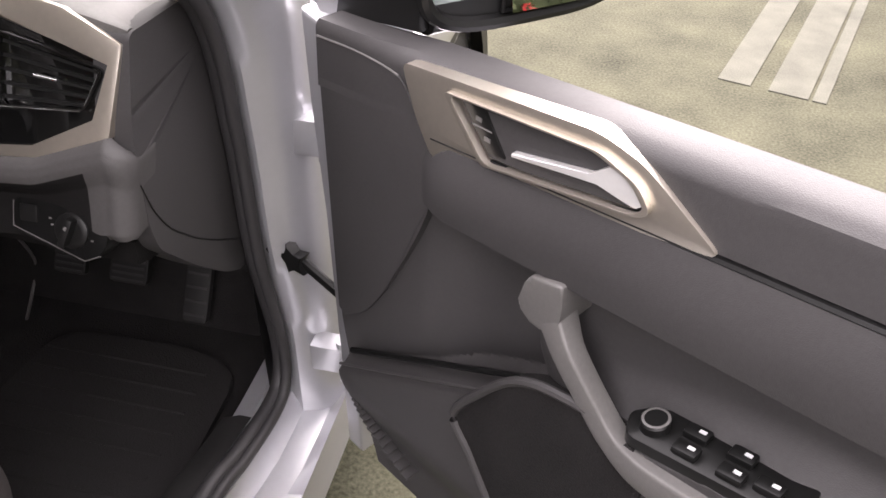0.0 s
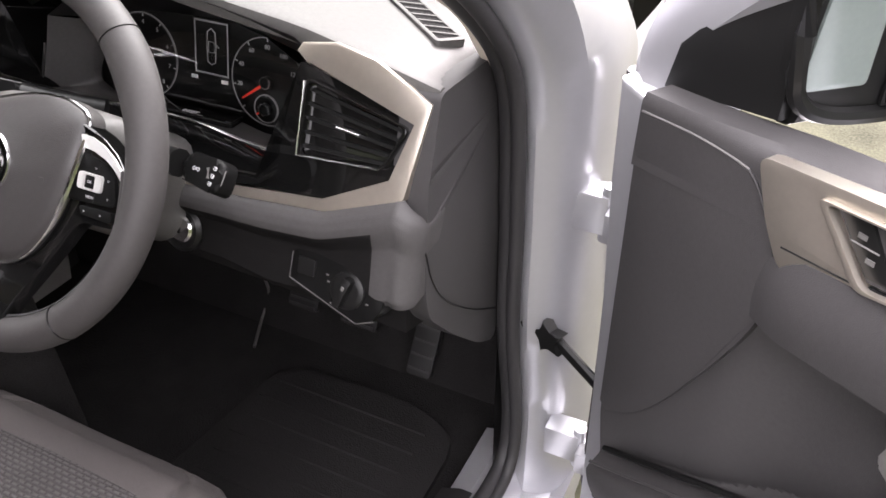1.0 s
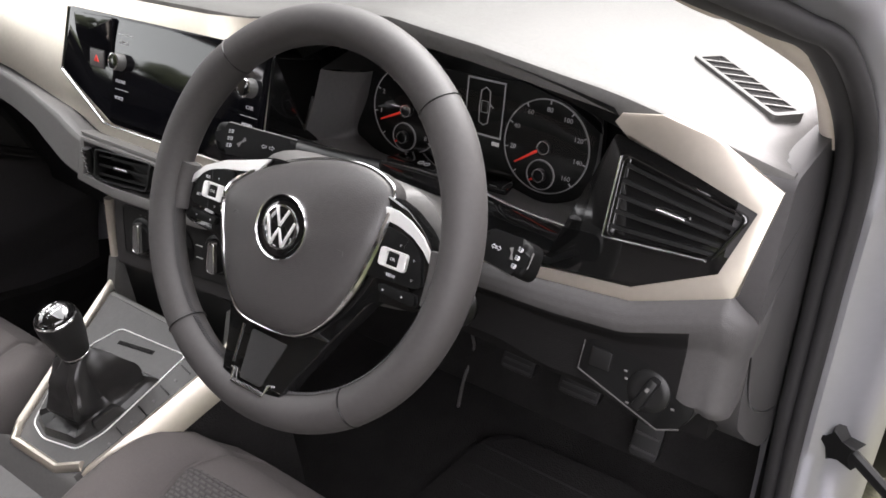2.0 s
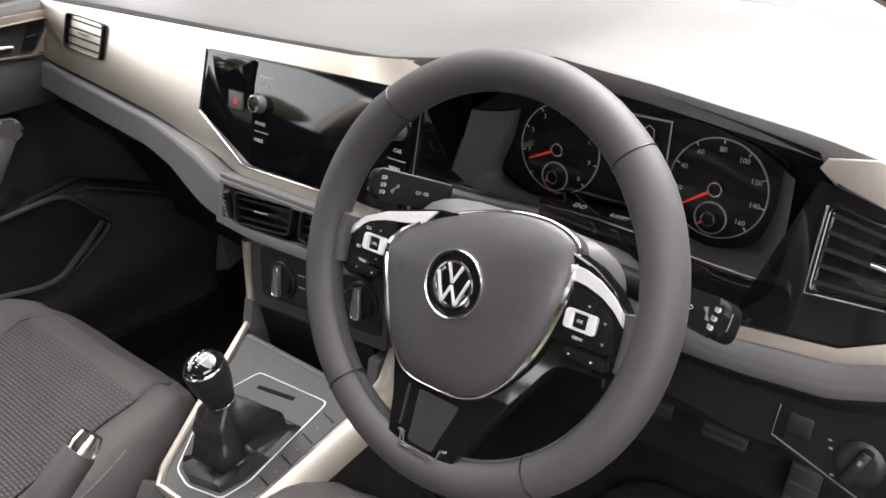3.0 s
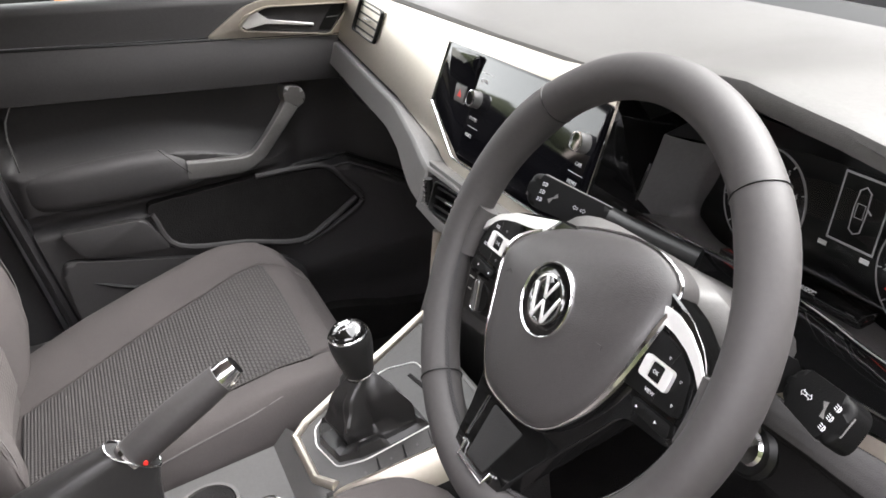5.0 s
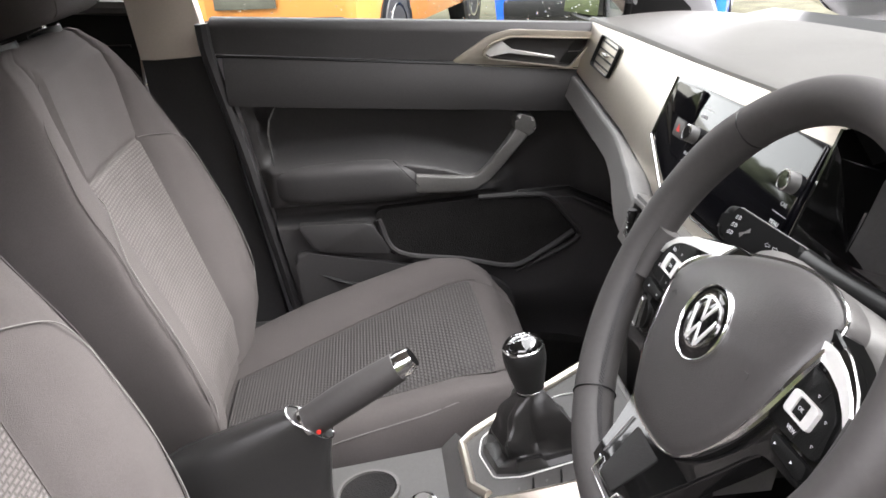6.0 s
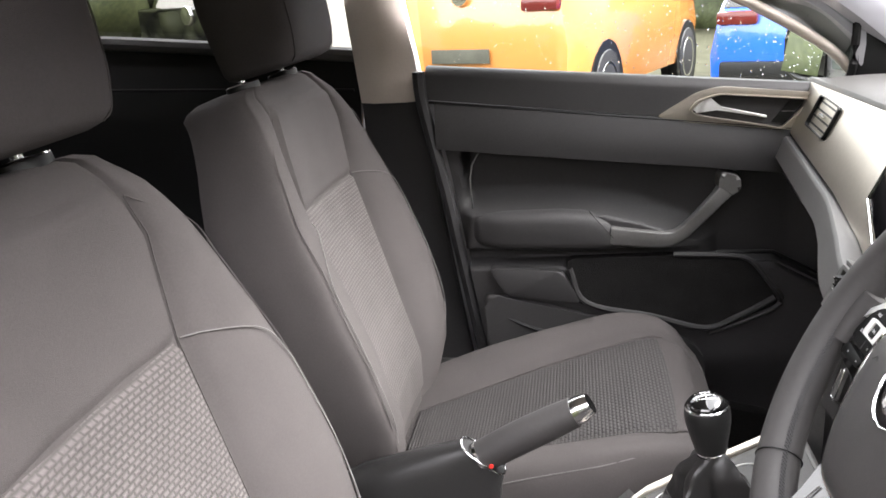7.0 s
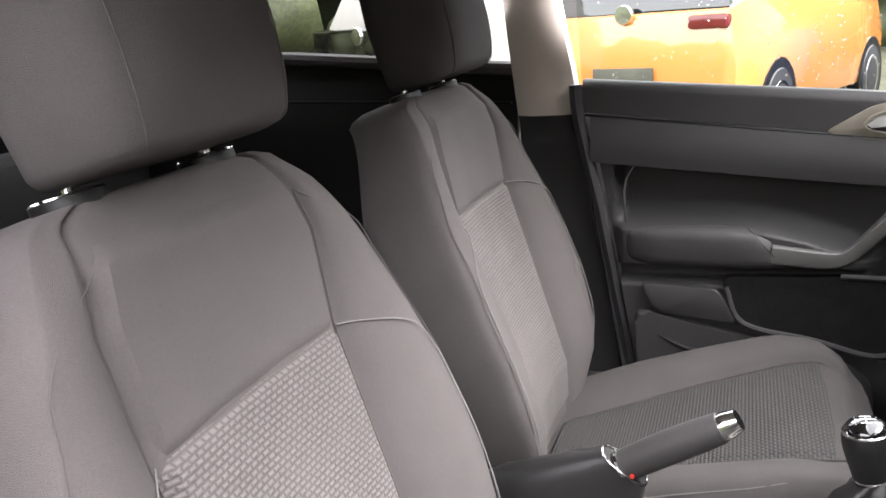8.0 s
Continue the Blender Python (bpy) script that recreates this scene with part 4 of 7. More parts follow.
# ---- steering wheel ----
MW = axes((0.3557, 0.0184, 0.9295), (1, 0, 0), (0, 0.5075, 0.8616))
sw = thing("steering_wheel", (0.3557, 0.06, 0.90), "dark leather steering wheel with chrome-edged spokes", "steering wheel")


def rim_path(r, n=96, h=0.0):
    return [MW @ Vector((r * math.cos(math.tau * k / n), r * math.sin(math.tau * k / n) * (1.0 if k < n / 2 else 1.005), h)) for k in range(n)]


part("rim", tube(rim_path(0.1655), [0.0172 + 0.0012 * math.exp(-((abs(math.cos(math.tau * k / 96)) - 0.80) / 0.12) ** 2) * (math.sin(math.tau * k / 96) > 0) for k in range(96)], 24, True, flat=1.0, up=(MW.to_3x3() @ Vector((0, 0, 1)))), LEATHER, sw, "dark grey leather rim")
for a in (47, 133, 232, 308):
    t = radians(a)
    c = Vector((0.1655 * math.cos(t), 0.1655 * math.sin(t), 0))
    ax = Matrix.Rotation(t, 4, "Z")
    pth = [MW @ (c + ax @ Vector((0.0178 * math.cos(q), 0, 0.0178 * math.sin(q)))) for q in (math.tau * k / 24 for k in range(24))]
    part("rim_seam", tube(pth, 0.0007, 5, True), BLACK, sw)
b0 = bmesh.new()
for k in range(130):
    c, r = Matrix.Rotation(radians(188 + 164 * k / 129), 4, "Z"), 0.1655
    for y in (0.0022, -0.0022):
        tube([MW @ (c @ Vector((r - 0.0164, -y, 0.0066))), MW @ (c @ Vector((r - 0.0176, y, 0.0030)))], 0.0005, 4, bm=b0)
part("stitching", b0, RUBBER, sw, "fine cross stitching inside the rim")
pad_out = [(0.0254, 0.0595), (0.0555, 0.0603), (0.0785, 0.0535), (0.0880, 0.0420), (0.0895, 0.0235), (0.0885, 0.001), (0.0815, -0.0276), (0.0700, -0.0544), (0.0525, -0.0793), (0.0350, -0.0938), (0.0150, -0.1005),
           (-0.0120, -0.1020), (-0.0350, -0.1005), (-0.0505, -0.0920), (-0.0680, -0.0690), (-0.0795, -0.0390), (-0.0875, -0.0143), (-0.0868, 0.0045), (-0.0690, 0.0240), (-0.0405, 0.0405), (-0.0070, 0.0525)]
pad_s = [tuple(p)[:2] for p in smooth([(*p, 0) for p in pad_out], 5, True)]


def edge_h(y):
    """Height of the cover's edge: the upper edge lies deeper than the lower one."""
    return 0.003 - 0.012 * step(y, 0.0, 0.06)


def dome():
    rings = []
    for h, s in ((-0.020, 0.965), (-0.004, 0.985), (0.0, 0.985), (0.0035, 0.97), (0.0065, 0.93), (0.009, 0.87), (0.0115, 0.74), (0.0130, 0.55), (0.0138, 0.32), (0.0140, 0.04)):
        rings.append([MW @ Vector((x * s, (y + 0.018) * s - 0.018, h + edge_h(y) * (s ** 3) - 0.003 + 0.003 * (1 - s))) for x, y in pad_s[::-1]])
    return loft(rings)


part("airbag_pad", dome(), AIRBAG, sw, "grained dark airbag cover")
part("chrome_edge", tube([MW @ Vector((x * 0.992, y * 0.992, edge_h(y) - 0.0015)) for x, y in pad_s], [0.0013 + 0.0020 * step(abs(x), 0.055, 0.085) * (1 - step(y, 0.015, 0.045)) for x, y in pad_s], 8, True), CHROME, sw, "thin chrome edge round the airbag cover")
MB0 = MW @ Matrix.Translation((-0.004, -0.0092, -0.0022))
bd = part("badge", lathe([(0.0285, 0.008), (0.0288, 0.0165), (0.0280, 0.0178), (0.0272, 0.0168), (0.0268, 0.0150)], MB0, 40, caps=False), CHROME, sw, "chrome ringed round emblem disc")
part("disc", lathe([(0.0270, 0.012), (0.0270, 0.0163), (0.0205, 0.0160), (0.018, 0.0168), (0.010, 0.0176), (0.002, 0.0178)], MB0, 40), GLOSS, bd)
part("emblem_ring", lathe([(0.0192, 0.0163), (0.0192, 0.0180), (0.0176, 0.0182), (0.0176, 0.0165)], MB0, 40, caps=False), CHROME, bd)
for line in (((-0.0072, 0.0165), (0.0, 0.0010), (0.0072, 0.0165)), ((-0.0160, 0.0075), (-0.0068, -0.0160), (0.0, -0.0010), (0.0068, -0.0160), (0.0160, 0.0075))):
    for a, c in zip(line, line[1:]):
        d = (Vector(c) - Vector(a)).normalized()
        n = Vector((-d.y, d.x)) * 0.0013
        part("emblem_bar", prism([tuple(Vector(p) + k * n) for p, k in ((a, -1), (c, -1), (c, 1), (a, 1))], 0.0170, 0.0184, MB0, 0.0003), SATIN, bd)
words("AIRBAG", 0.0095, MW @ Matrix.Translation((-0.006, -0.0555, 0.0100)) @ Matrix.Rotation(0.10, 4, "X"), AIRBAG, sw, "embossed_word", 0.0016)
for s in (1, -1):
    mt = MW @ Matrix.Translation((s * 0.062, -0.012, 0.0112)) @ Matrix.Rotation(-s * 0.35, 4, "Z")
    part("horn_mark", tube([mt @ Vector(p) for p in ((-0.004, 0, 0), (0.001, 0.0022, 0), (0.003, -0.001, 0))], 0.0004, 4), AIRBAG, sw)
# one piano black yoke: two side spokes joined by arms to the lower spoke
side = [(0.060, 0.050), (0.084, 0.0455), (0.1060, 0.0390), (0.1270, 0.0260), (0.1390, 0.0120), (0.1490, -0.0080), (0.1505, -0.0300), (0.1400, -0.0385), (0.118, -0.0400), (0.100, -0.0415), (0.090, -0.0490), (0.079, -0.0670), (0.061, -0.0935), (0.0445, -0.128), (0.0375, -0.148), (0.0310, -0.1655), (0.0190, -0.1730)]
left = [(-x, y) for x, y in side[5:][::-1]] + [(-0.1425, 0.0060), (-0.1300, 0.0185), (-0.1060, 0.0290), (-0.0840, 0.0355), (-0.0500, 0.0440)]
yoke = rounded(side + left, 0.006, 3)


def on_yoke(x, y, h=0.0):
    """A point on the yoke's front: its lower end rises over the rim."""
    return MW @ Vector((x, y, -0.0045 + 0.0165 * step(-y, 0.085, 0.160) + h))


bm = bmesh.new()
rings = []
for h, gx in ((-0.020, 0.975), (-0.0035, 0.985), (-0.0012, 0.982), (0.0, 0.970)):
    rings.append([on_yoke(x * gx, (y + 0.06) * gx - 0.06, h) for x, y in yoke])
for a in range(3):
    va = [bm.verts.new(p) for p in rings[a]] if a == 0 else vb
    vb = [bm.verts.new(p) for p in rings[a + 1]]
    for i in range(len(yoke)):
        j = (i + 1) % len(yoke)
        bm.faces.new((va[i], va[j], vb[j], vb[i]))
bmesh.ops.triangle_fill(bm, use_beauty=True, edges=[bm.edges.get((vb[i], vb[(i + 1) % len(vb)])) for i in range(len(vb))])
yk = part("spoke", bm, GLOSS, sw, "piano black spokes joined in one yoke")
MB1 = MW @ Matrix.Translation((0, 0, -0.0045))
for s in (1, -1):
    # left blade is widened: the sky's reflection on black gloss drawn as metal
    blade = [(0.048, 0.0410), (0.074, 0.0340), (0.102, 0.0270), (0.126, 0.0165), (0.1380, 0.0060), (0.1470, -0.0100), (0.1330, 0.0030), (0.122, 0.0125), (0.105, 0.0185), (0.080, 0.0225), (0.060, 0.0270)] if s < 0 else [(0.084, 0.0345), (0.098, 0.0338), (0.112, 0.0292), (0.126, 0.0205), (0.1345, 0.0120), (0.1395, 0.0020), (0.1375, 0.0020), (0.1290, 0.0105), (0.1165, 0.0180), (0.102, 0.0225), (0.086, 0.0240)]
    part("blade_with_reflection", prism(rounded([(s * x, y) for x, y in blade], 0.002, 2), -0.002, 0.0022, MB1, 0.0012), SATIN, yk, "bright metal blade with the spoke's sky reflection drawn in")
    pod = [(0.0895, 0.0200), (0.108, 0.0175), (0.1195, 0.0135), (0.1300, 0.0060), (0.1362, -0.0165), (0.1320, -0.0205), (0.0800, -0.0240)]
    bp = part("button_pod", prism(rounded([(s * x, y) for x, y in pod], 0.004, 3), -0.002, 0.0032, MB1, 0.0012), STALK, yk, "black button pod")
    part("pod_gap", tube([MB1 @ Vector((s * x, y, 0.0033)) for x, y in ((0.112, 0.0060), (0.1145, 0.0155))], 0.0003, 4), BLACK, bp)
    part("pod_gap", tube([MB1 @ Vector((s * x, y, 0.0033)) for x, y in ((0.112, -0.0130), (0.1105, -0.0220))], 0.0003, 4), BLACK, bp)
    mb = MB1 @ Matrix.Translation((s * 0.1060, -0.0038, 0.0028))
    part("rocker", ring(rounded([(-0.0135, -0.0075), (0.0135, -0.0075), (0.0135, 0.0075), (-0.0135, 0.0075)], 0.003, 3), rounded([(-0.0058, -0.0058), (0.0058, -0.0058), (0.0058, 0.0058), (-0.0058, 0.0058)], 0.0012, 3), 0, 0.0036, mb, 0.0012), SATIN, bp, "satin rocker button")
    part("centre_button", box((0, 0, 0.0012), (0.0108, 0.0108, 0.0034), 0.0008, mb), STALK, bp)
    words("CNL" if s < 0 else "OK", 0.0036, mb @ Matrix.Translation((0, 0, 0.0031)), PRINT, bp, depth=0.0001)
    if s < 0:
        words("RES", 0.0038, mb @ Matrix.Translation((-0.0125, 0.0110, 0.0005)), PRINT, bp, depth=0.0001)
        words("SET", 0.0038, mb @ Matrix.Translation((-0.0195, -0.0075, 0.0005)), PRINT, bp, depth=0.0001)
        icons = ((0.002, 0.0125), (0.004, -0.0135))
    else:
        words("VIEW", 0.0038, mb @ Matrix.Translation((0.0, -0.0135, 0.0005)), PRINT, bp, depth=0.0001)
        icons = ((0.003, 0.0125), (0.0205, -0.0110), (0.0185, 0.0045))
    for x, y in icons:
        part("button_mark", tube([mb @ Vector((x + 0.0012 * math.cos(q), y + 0.0010 * math.sin(q), 0.0005)) for q in (0.5, 2.6, 4.7)], 0.0002, 4, True), PRINT, bp)
    low = [(0.0955, -0.0262), (0.1330, -0.0245), (0.1350, -0.0325), (0.1320, -0.0350), (0.0990, -0.0340)]
    lr = part("lower_rocker", prism(rounded([(s * x, y) for x, y in low], 0.003, 2), -0.002, 0.0036, MB1, 0.0014), STALK, yk)
    for x in (0.103, 0.122):
        m0 = MB1 @ Matrix.Translation((s * x, -0.0302, 0.0037))
        part("skip_mark", prism([(-0.0010, -0.0009), (0.0010, 0.0), (-0.0010, 0.0009)], 0, 0.0003, m0), PRINT, lr)
    # leather root of the spoke on the rim
    root = [MW @ Vector((s * x, y, h)) for x, y, h in ((0.147, 0.0140, -0.004), (0.1495, -0.006, -0.0035), (0.1490, -0.030, -0.004))]
    part("thumb_rest", tube(smooth(root, 5), [0.010] * 11, 10, up=MW.to_3x3() @ Vector((0, 0, 1))), LEATHER, sw, "leather thumb rest beside the spoke")
ML = axes(on_yoke(0, -0.128, 0.0004), (1, 0, 0), on_yoke(0, -0.110) - on_yoke(0, -0.146))
part("spoke_window", prism(rounded([(-0.0215, 0.0215), (-0.0130, -0.0215), (0.0130, -0.0215), (0.0215, 0.0215)], 0.003, 3), -0.004, 0.0006, ML, 0.0004), DARK, yk, "dark inset in the lower spoke")
part("chrome_hook_and_glint", tube([ML @ Vector((x, y, 0.0010)) for x, y in ((-0.0250, -0.0160), (-0.0215, -0.0165), (-0.0195, -0.0270), (0.0195, -0.0270), (0.0215, -0.0165), (0.0250, -0.0160))], [0.0011, 0.0014, 0.0009, 0.0009, 0.0014, 0.0011], 8), CHROME, yk, "thin chrome bracket")
# faint highlight on the spoke's left edge, drawn as a thin chrome line
part("chrome_hook_and_glint", tube([ML @ Vector((x, y, 0.0006)) for x, y in ((-0.0330, 0.022), (-0.0265, -0.012))], 0.0007, 6), CHROME, yk)

# ---- column, stalks, key lock ----
col = thing("steering_column", (0.3557, 0.15, 0.85), "grey plastic steering column shroud", "steering column")
rows = []
for h, w, hh, dz in ((-0.035, 0.075, 0.045, 0.0), (-0.055, 0.112, 0.056, -0.002), (-0.10, 0.092, 0.060, -0.012), (-0.16, 0.088, 0.06, -0.02), (-0.22, 0.08, 0.055, -0.02)):
    rows.append([MW @ Vector((w * math.copysign(abs(math.cos(q)) ** 0.6, math.cos(q)), dz + hh * math.copysign(abs(math.sin(q)) ** 0.6, math.sin(q)), h)) for q in (math.tau * k / 28 for k in range(28))])
part("shroud", loft(rows), GREY, col, "grey plastic column shroud")


def stalk(name, p0, p1, face, half, span, label):
    """A column lever: thin arm and a broad flat paddle with a bright upper edge and white symbols."""
    st = thing(name, p0, label, "stalk")
    p0, p1 = Vector(p0), Vector(p1)
    d = (p1 - p0).normalized()
    part("arm", tube([p0, p0.lerp(p1, 0.3), p0.lerp(p1, 0.5)], [0.012, 0.012, 0.014], 10), BLACK, st)
    w = Vector(face)
    w = (w - d * w.dot(d)).normalized()
    m = axes(p1, -d, w.cross(-d), w)
    out = rounded([(0.003, -half), (span, -half * 0.88), (span, half * 0.72), (0.0, half)], 0.0125, 6)
    part("paddle", prism(out, -0.018, 0.0, m, 0.006, 4), STALK, st)
    part("paddle_edge", tube([m @ Vector((x, y, -0.0035)) for x, y in ((span * 0.95, half * 0.76), (span * 0.5, half * 0.88), (0.014, half * 0.985), (0.0045, half * 0.72), (0.0015, half * 0.3), (0.002, -half * 0.5))], 0.0008, 5), GREY, st)
    s = 1 if m.col[0].x > 0 else -1
    # a stack of lamp symbols, a larger mark beside it, two arrows towards the arm
    for y in (0.48, 0.04, -0.40):
        c = m @ Matrix.Translation((span * 0.20, half * y, 0.0002))
        part("symbol", tube([c @ Vector((s * 0.0016 * math.cos(q), 0.0019 * math.sin(q), 0)) for q in (-1.57, -0.8, 0.0, 0.8, 1.57)], 0.0004, 4, True), PRINT, st)
        for dy in (-0.0014, 0.0, 0.0014):
            part("symbol", tube([c @ Vector((-s * 0.0012, dy, 0)), c @ Vector((-s * 0.0034, dy - 0.0005, 0))], 0.0003, 4), PRINT, st)
    c = m @ Matrix.Translation((span * 0.33, -half * 0.05, 0.0002)) @ Matrix.Rotation(-s * 0.6, 4, "Z")
    part("symbol", prism([(-0.0022, -0.005), (0.0018, -0.006), (0.0006, -0.001), (0.0026, 0.004), (-0.0008, 0.006), (-0.0004, 0.001)], 0.0, 0.0003, c), CHEEK, st)
    for x in (0.60, 0.68):
        c = m @ Matrix.Translation((span * x, -half * 0.05, 0.0002))
        e = 1 if x > 0.64 else -1
        part("symbol", tube([c @ Vector((e * p, q, 0)) for p, q in ((0.003, 0.0), (0.0008, 0.002), (0.0008, 0.0009), (-0.002, 0.0009), (-0.002, -0.0009), (0.0008, -0.0009), (0.0008, -0.002))], 0.0003, 4, True), PRINT, st)


stalk("indicator_stalk", (0.315, 0.172, 0.893), (0.171, 0.088, 0.934), (0.40, -0.78, 0.50), 0.0165, 0.088, "black indicator stalk with white light symbols")
stalk("wiper_stalk", (0.42, 0.115, 0.900), (0.546, 0.084, 0.914), (0.25, -0.75, 0.65), 0.0165, 0.06, "black wiper stalk with white symbols")
mk = axes((0.438, 0.1217, 0.8052), (1, 0, 0), (0, 0.35, 0.94))
kl = thing("ignition_lock", (0.434, 0.13, 0.80), "round metal ignition key lock in a black collar", "lock")
part("collar", lathe([(0.026, -0.03), (0.026, -0.004), (0.022, 0.0), (0.017, -0.003)], mk, 28), BLACK, kl)
part("barrel", lathe([(0.0155, -0.02), (0.0155, -0.001), (0.013, 0.001), (0.006, 0.001)], mk, 24), CHROME, kl, "bright metal key barrel")
part("keyhole", box((0, 0, 0.0012), (0.003, 0.010, 0.001), 0, mk), BLACK, kl)

# ---- centre console ----
con = thing("centre_console", (0.03, -0.1, FLOOR), "grey centre console between the seats with champagne rails", "console")
SLOPE = 0.372


def cz(y):
    return 0.590 + SLOPE * (y + 0.1)


rows = []
for y in (-0.62, -0.40, -0.20, -0.165, -0.145, -0.135, 0.0, 0.06):
    z = cz(y) if y > -0.16 else 0.552 + 0.10 * (y + 0.165)
    xl, xr = (-0.07, 0.12) if y < -0.14 else (-0.045 - 0.055 * (y + 0.13) / 0.21, 0.088 + 0.045 * (y + 0.12) / 0.15)
    rows.append([Vector((x, y, zz)) for x, zz in ((xl - 0.03, FLOOR), (xl - 0.012, z - 0.06), (xl, z - 0.008), (xl + 0.006, z), (xr - 0.004, z), (xr, z - 0.006), (xr + 0.02, z - 0.06), (xr + 0.03, FLOOR))])
part("console_body", loft(rows), GREY_SHADED, con)
MK = axes((0.025, -0.05, cz(-0.05)), (1, 0, 0), (0, 1, SLOPE))
# shift surround: thin bright line, card slot, row of buttons
line = rounded([(-0.050, 0.081), (0.069, 0.090), (0.047, -0.034), (0.030, -0.066), (-0.025, -0.077), (-0.055, -0.069), (-0.075, -0.02), (-0.072, 0.045)], 0.008, 3)
part("shift_frame", tube([MK @ Vector((*p, 0.0006)) for p in line], 0.0010, 6, True), SATIN, con, "thin bright line round the gear lever")
part("card_slot", prism([(-0.037, 0.062), (0.023, 0.071), (0.023, 0.0765), (-0.037, 0.067)], -0.002, 0.0008, MK), CARPET, con)
for k in range(4):
    x, y = 0.073 - 0.0055 * k, 0.076 - 0.033 * k
    part("button_gap", prism([(x, y), (x + 0.020, y - 0.004), (x + 0.020, y - 0.002), (x, y + 0.002)], -0.001, 0.0012, MK), BLACK, con)
    part("button_mark", box((x + 0.008, y - 0.018, 0.0006), (0.004, 0.0025, 0.0006), 0, MK), CHEEK, con)
# champagne rails: a thin line on the far side and front, a broad one on the driver's side
pts = [(0.080, -0.122, cz(-0.122)), (0.05, -0.138, cz(-0.138) - 0.001), (-0.035, -0.140, cz(-0.14) - 0.001), (-0.047, -0.122, cz(-0.122)), (-0.073, -0.03, cz(-0.03)), (-0.1005, 0.078, cz(0.078)), (-0.100, 0.088, 0.685), (-0.092, 0.100, 0.775)]
part("rail", tube([q for p in zip(pts, pts[1:]) for q in (Vector(p[0]), Vector(p[0]).lerp(Vector(p[1]), 0.93))] + [pts[-1]], 0.0060, 10, flat=1.2), TRIM, con, "thin champagne console rail")
rows = []
for y, x, z, h in ((-0.128, 0.080, cz(-0.128) - 0.004, 0.012), (-0.115, 0.088, cz(-0.115) + 0.002, 0.030), (-0.04, 0.111, cz(-0.04) + 0.002, 0.032), (0.03, 0.132, cz(0.03) + 0.002, 0.032), (0.075, 0.145, 0.672, 0.034), (0.105, 0.152, 0.72, 0.034), (0.125, 0.156, 0.79, 0.034)):
    k = step(y, 0.05, 0.11)
    rows.append([Vector((x, y, z)), Vector((x + 0.006, y - 0.002 * k, z + 0.002)), Vector((x + 0.022, y - 0.004 * k, z - (0.6 * h) * (1 - k))), Vector((x + 0.026, y, z - h * (1 - k))), Vector((x + 0.012, y + 0.03 * k, z - h * (1 - k) - 0.01)), Vector((x, y + 0.03 * k, z - 0.012))])
part("rail", loft(rows), TRIM, con, "broad champagne console rail")
# centre stack: posts, climate panel, open bay below
st = thing("climate_panel", (0.02, 0.1, 0.74), "dark climate control panel with three chrome-edged knobs", "control panel")
MS = axes((0.022, 0.093, 0.739), (1, 0, 0.08), (0, 0.22, 1.0))
part("plate", prism(rounded([(-0.112, -0.046), (0.134, -0.040), (0.138, 0.060), (-0.112, 0.055)], 0.004, 2), -0.05, 0.0, MS, 0.002), DOORP, st, "dark grey plate round the controls")
part("inset", prism(rounded([(-0.090, -0.026), (0.128, -0.022), (0.130, 0.046), (-0.090, 0.042)], 0.006, 3), -0.004, 0.001, MS), DARK, st)
part("inset_gap", ring(rounded([(-0.090, -0.026), (0.128, -0.022), (0.130, 0.046), (-0.090, 0.042)], 0.006, 3), rounded([(-0.0885, -0.0245), (0.1265, -0.0205), (0.1285, 0.0445), (-0.0885, 0.0405)], 0.006, 3), 0.0005, 0.0014, MS), BLACK, st)
for x, y in ((-0.046, 0.006), (0.027, 0.011), (0.099, 0.016)):
    mk = MS @ Matrix.Translation((x, y, 0))
    k = part("knob", lathe([(0.0255, 0), (0.0255, 0.0025), (0.0235, 0.0040), (0.0215, 0.0045), (0.0200, 0.0090), (0.012, 0.0095)], mk, 32), BLACK, st)
    gr = mk @ Matrix.Rotation(-0.10, 4, "Z")
    bar = rounded([(-0.0070, -0.020), (0.0070, -0.020), (0.0045, 0.021), (-0.0045, 0.021)], 0.005, 4)
    part("grip", prism(bar, 0.004, 0.0140, gr, 0.0015), CHEEK, k)
    part("grip_edge", tube([gr @ Vector((p[0] * 0.93, p[1] * 0.97, 0.0141)) for p in bar], 0.0009, 6, True), CHROME, k, "chrome outline")
    for a in (80, 100, 250, 290):
        part("mark", box((0.0288 * math.cos(radians(a)), 0.0288 * math.sin(radians(a)), 0.0012), (0.0030, 0.0010, 0.0004), 0, mk), CHEEK, st)
for x in (-0.0095, 0.063):
    for y in (0.020, 0.004):
        part("button_line", box((x, y, 0.0014), (0.012, 0.0014, 0.0006), 0, MS), SATIN, st)
for x in (-0.098, 0.135):
    part("stack_post", loft([[Vector((x + sx * 0.008, y + dy, z)) for sx, dy in ((-1, 0), (1, 0), (1.4, 0.12), (-1, 0.12))] for y, z in ((0.058, 0.60), (0.068, 0.655), (0.082, 0.69))]), GREY, con)
part("storage_bay", loft([[Vector((x, y, z)) for x, z in ((-0.088, 0.60), (0.128, 0.60), (0.128, 0.70), (-0.088, 0.70))] for y in (0.09, 0.21)][::-1], wrap=True), BLACK, con, "dark open storage bay")
part("bay_sill", tube([(-0.085, 0.06, cz(0.06) - 0.004), (0.13, 0.06, cz(0.06) - 0.004)], 0.005, 8), GREY, con)

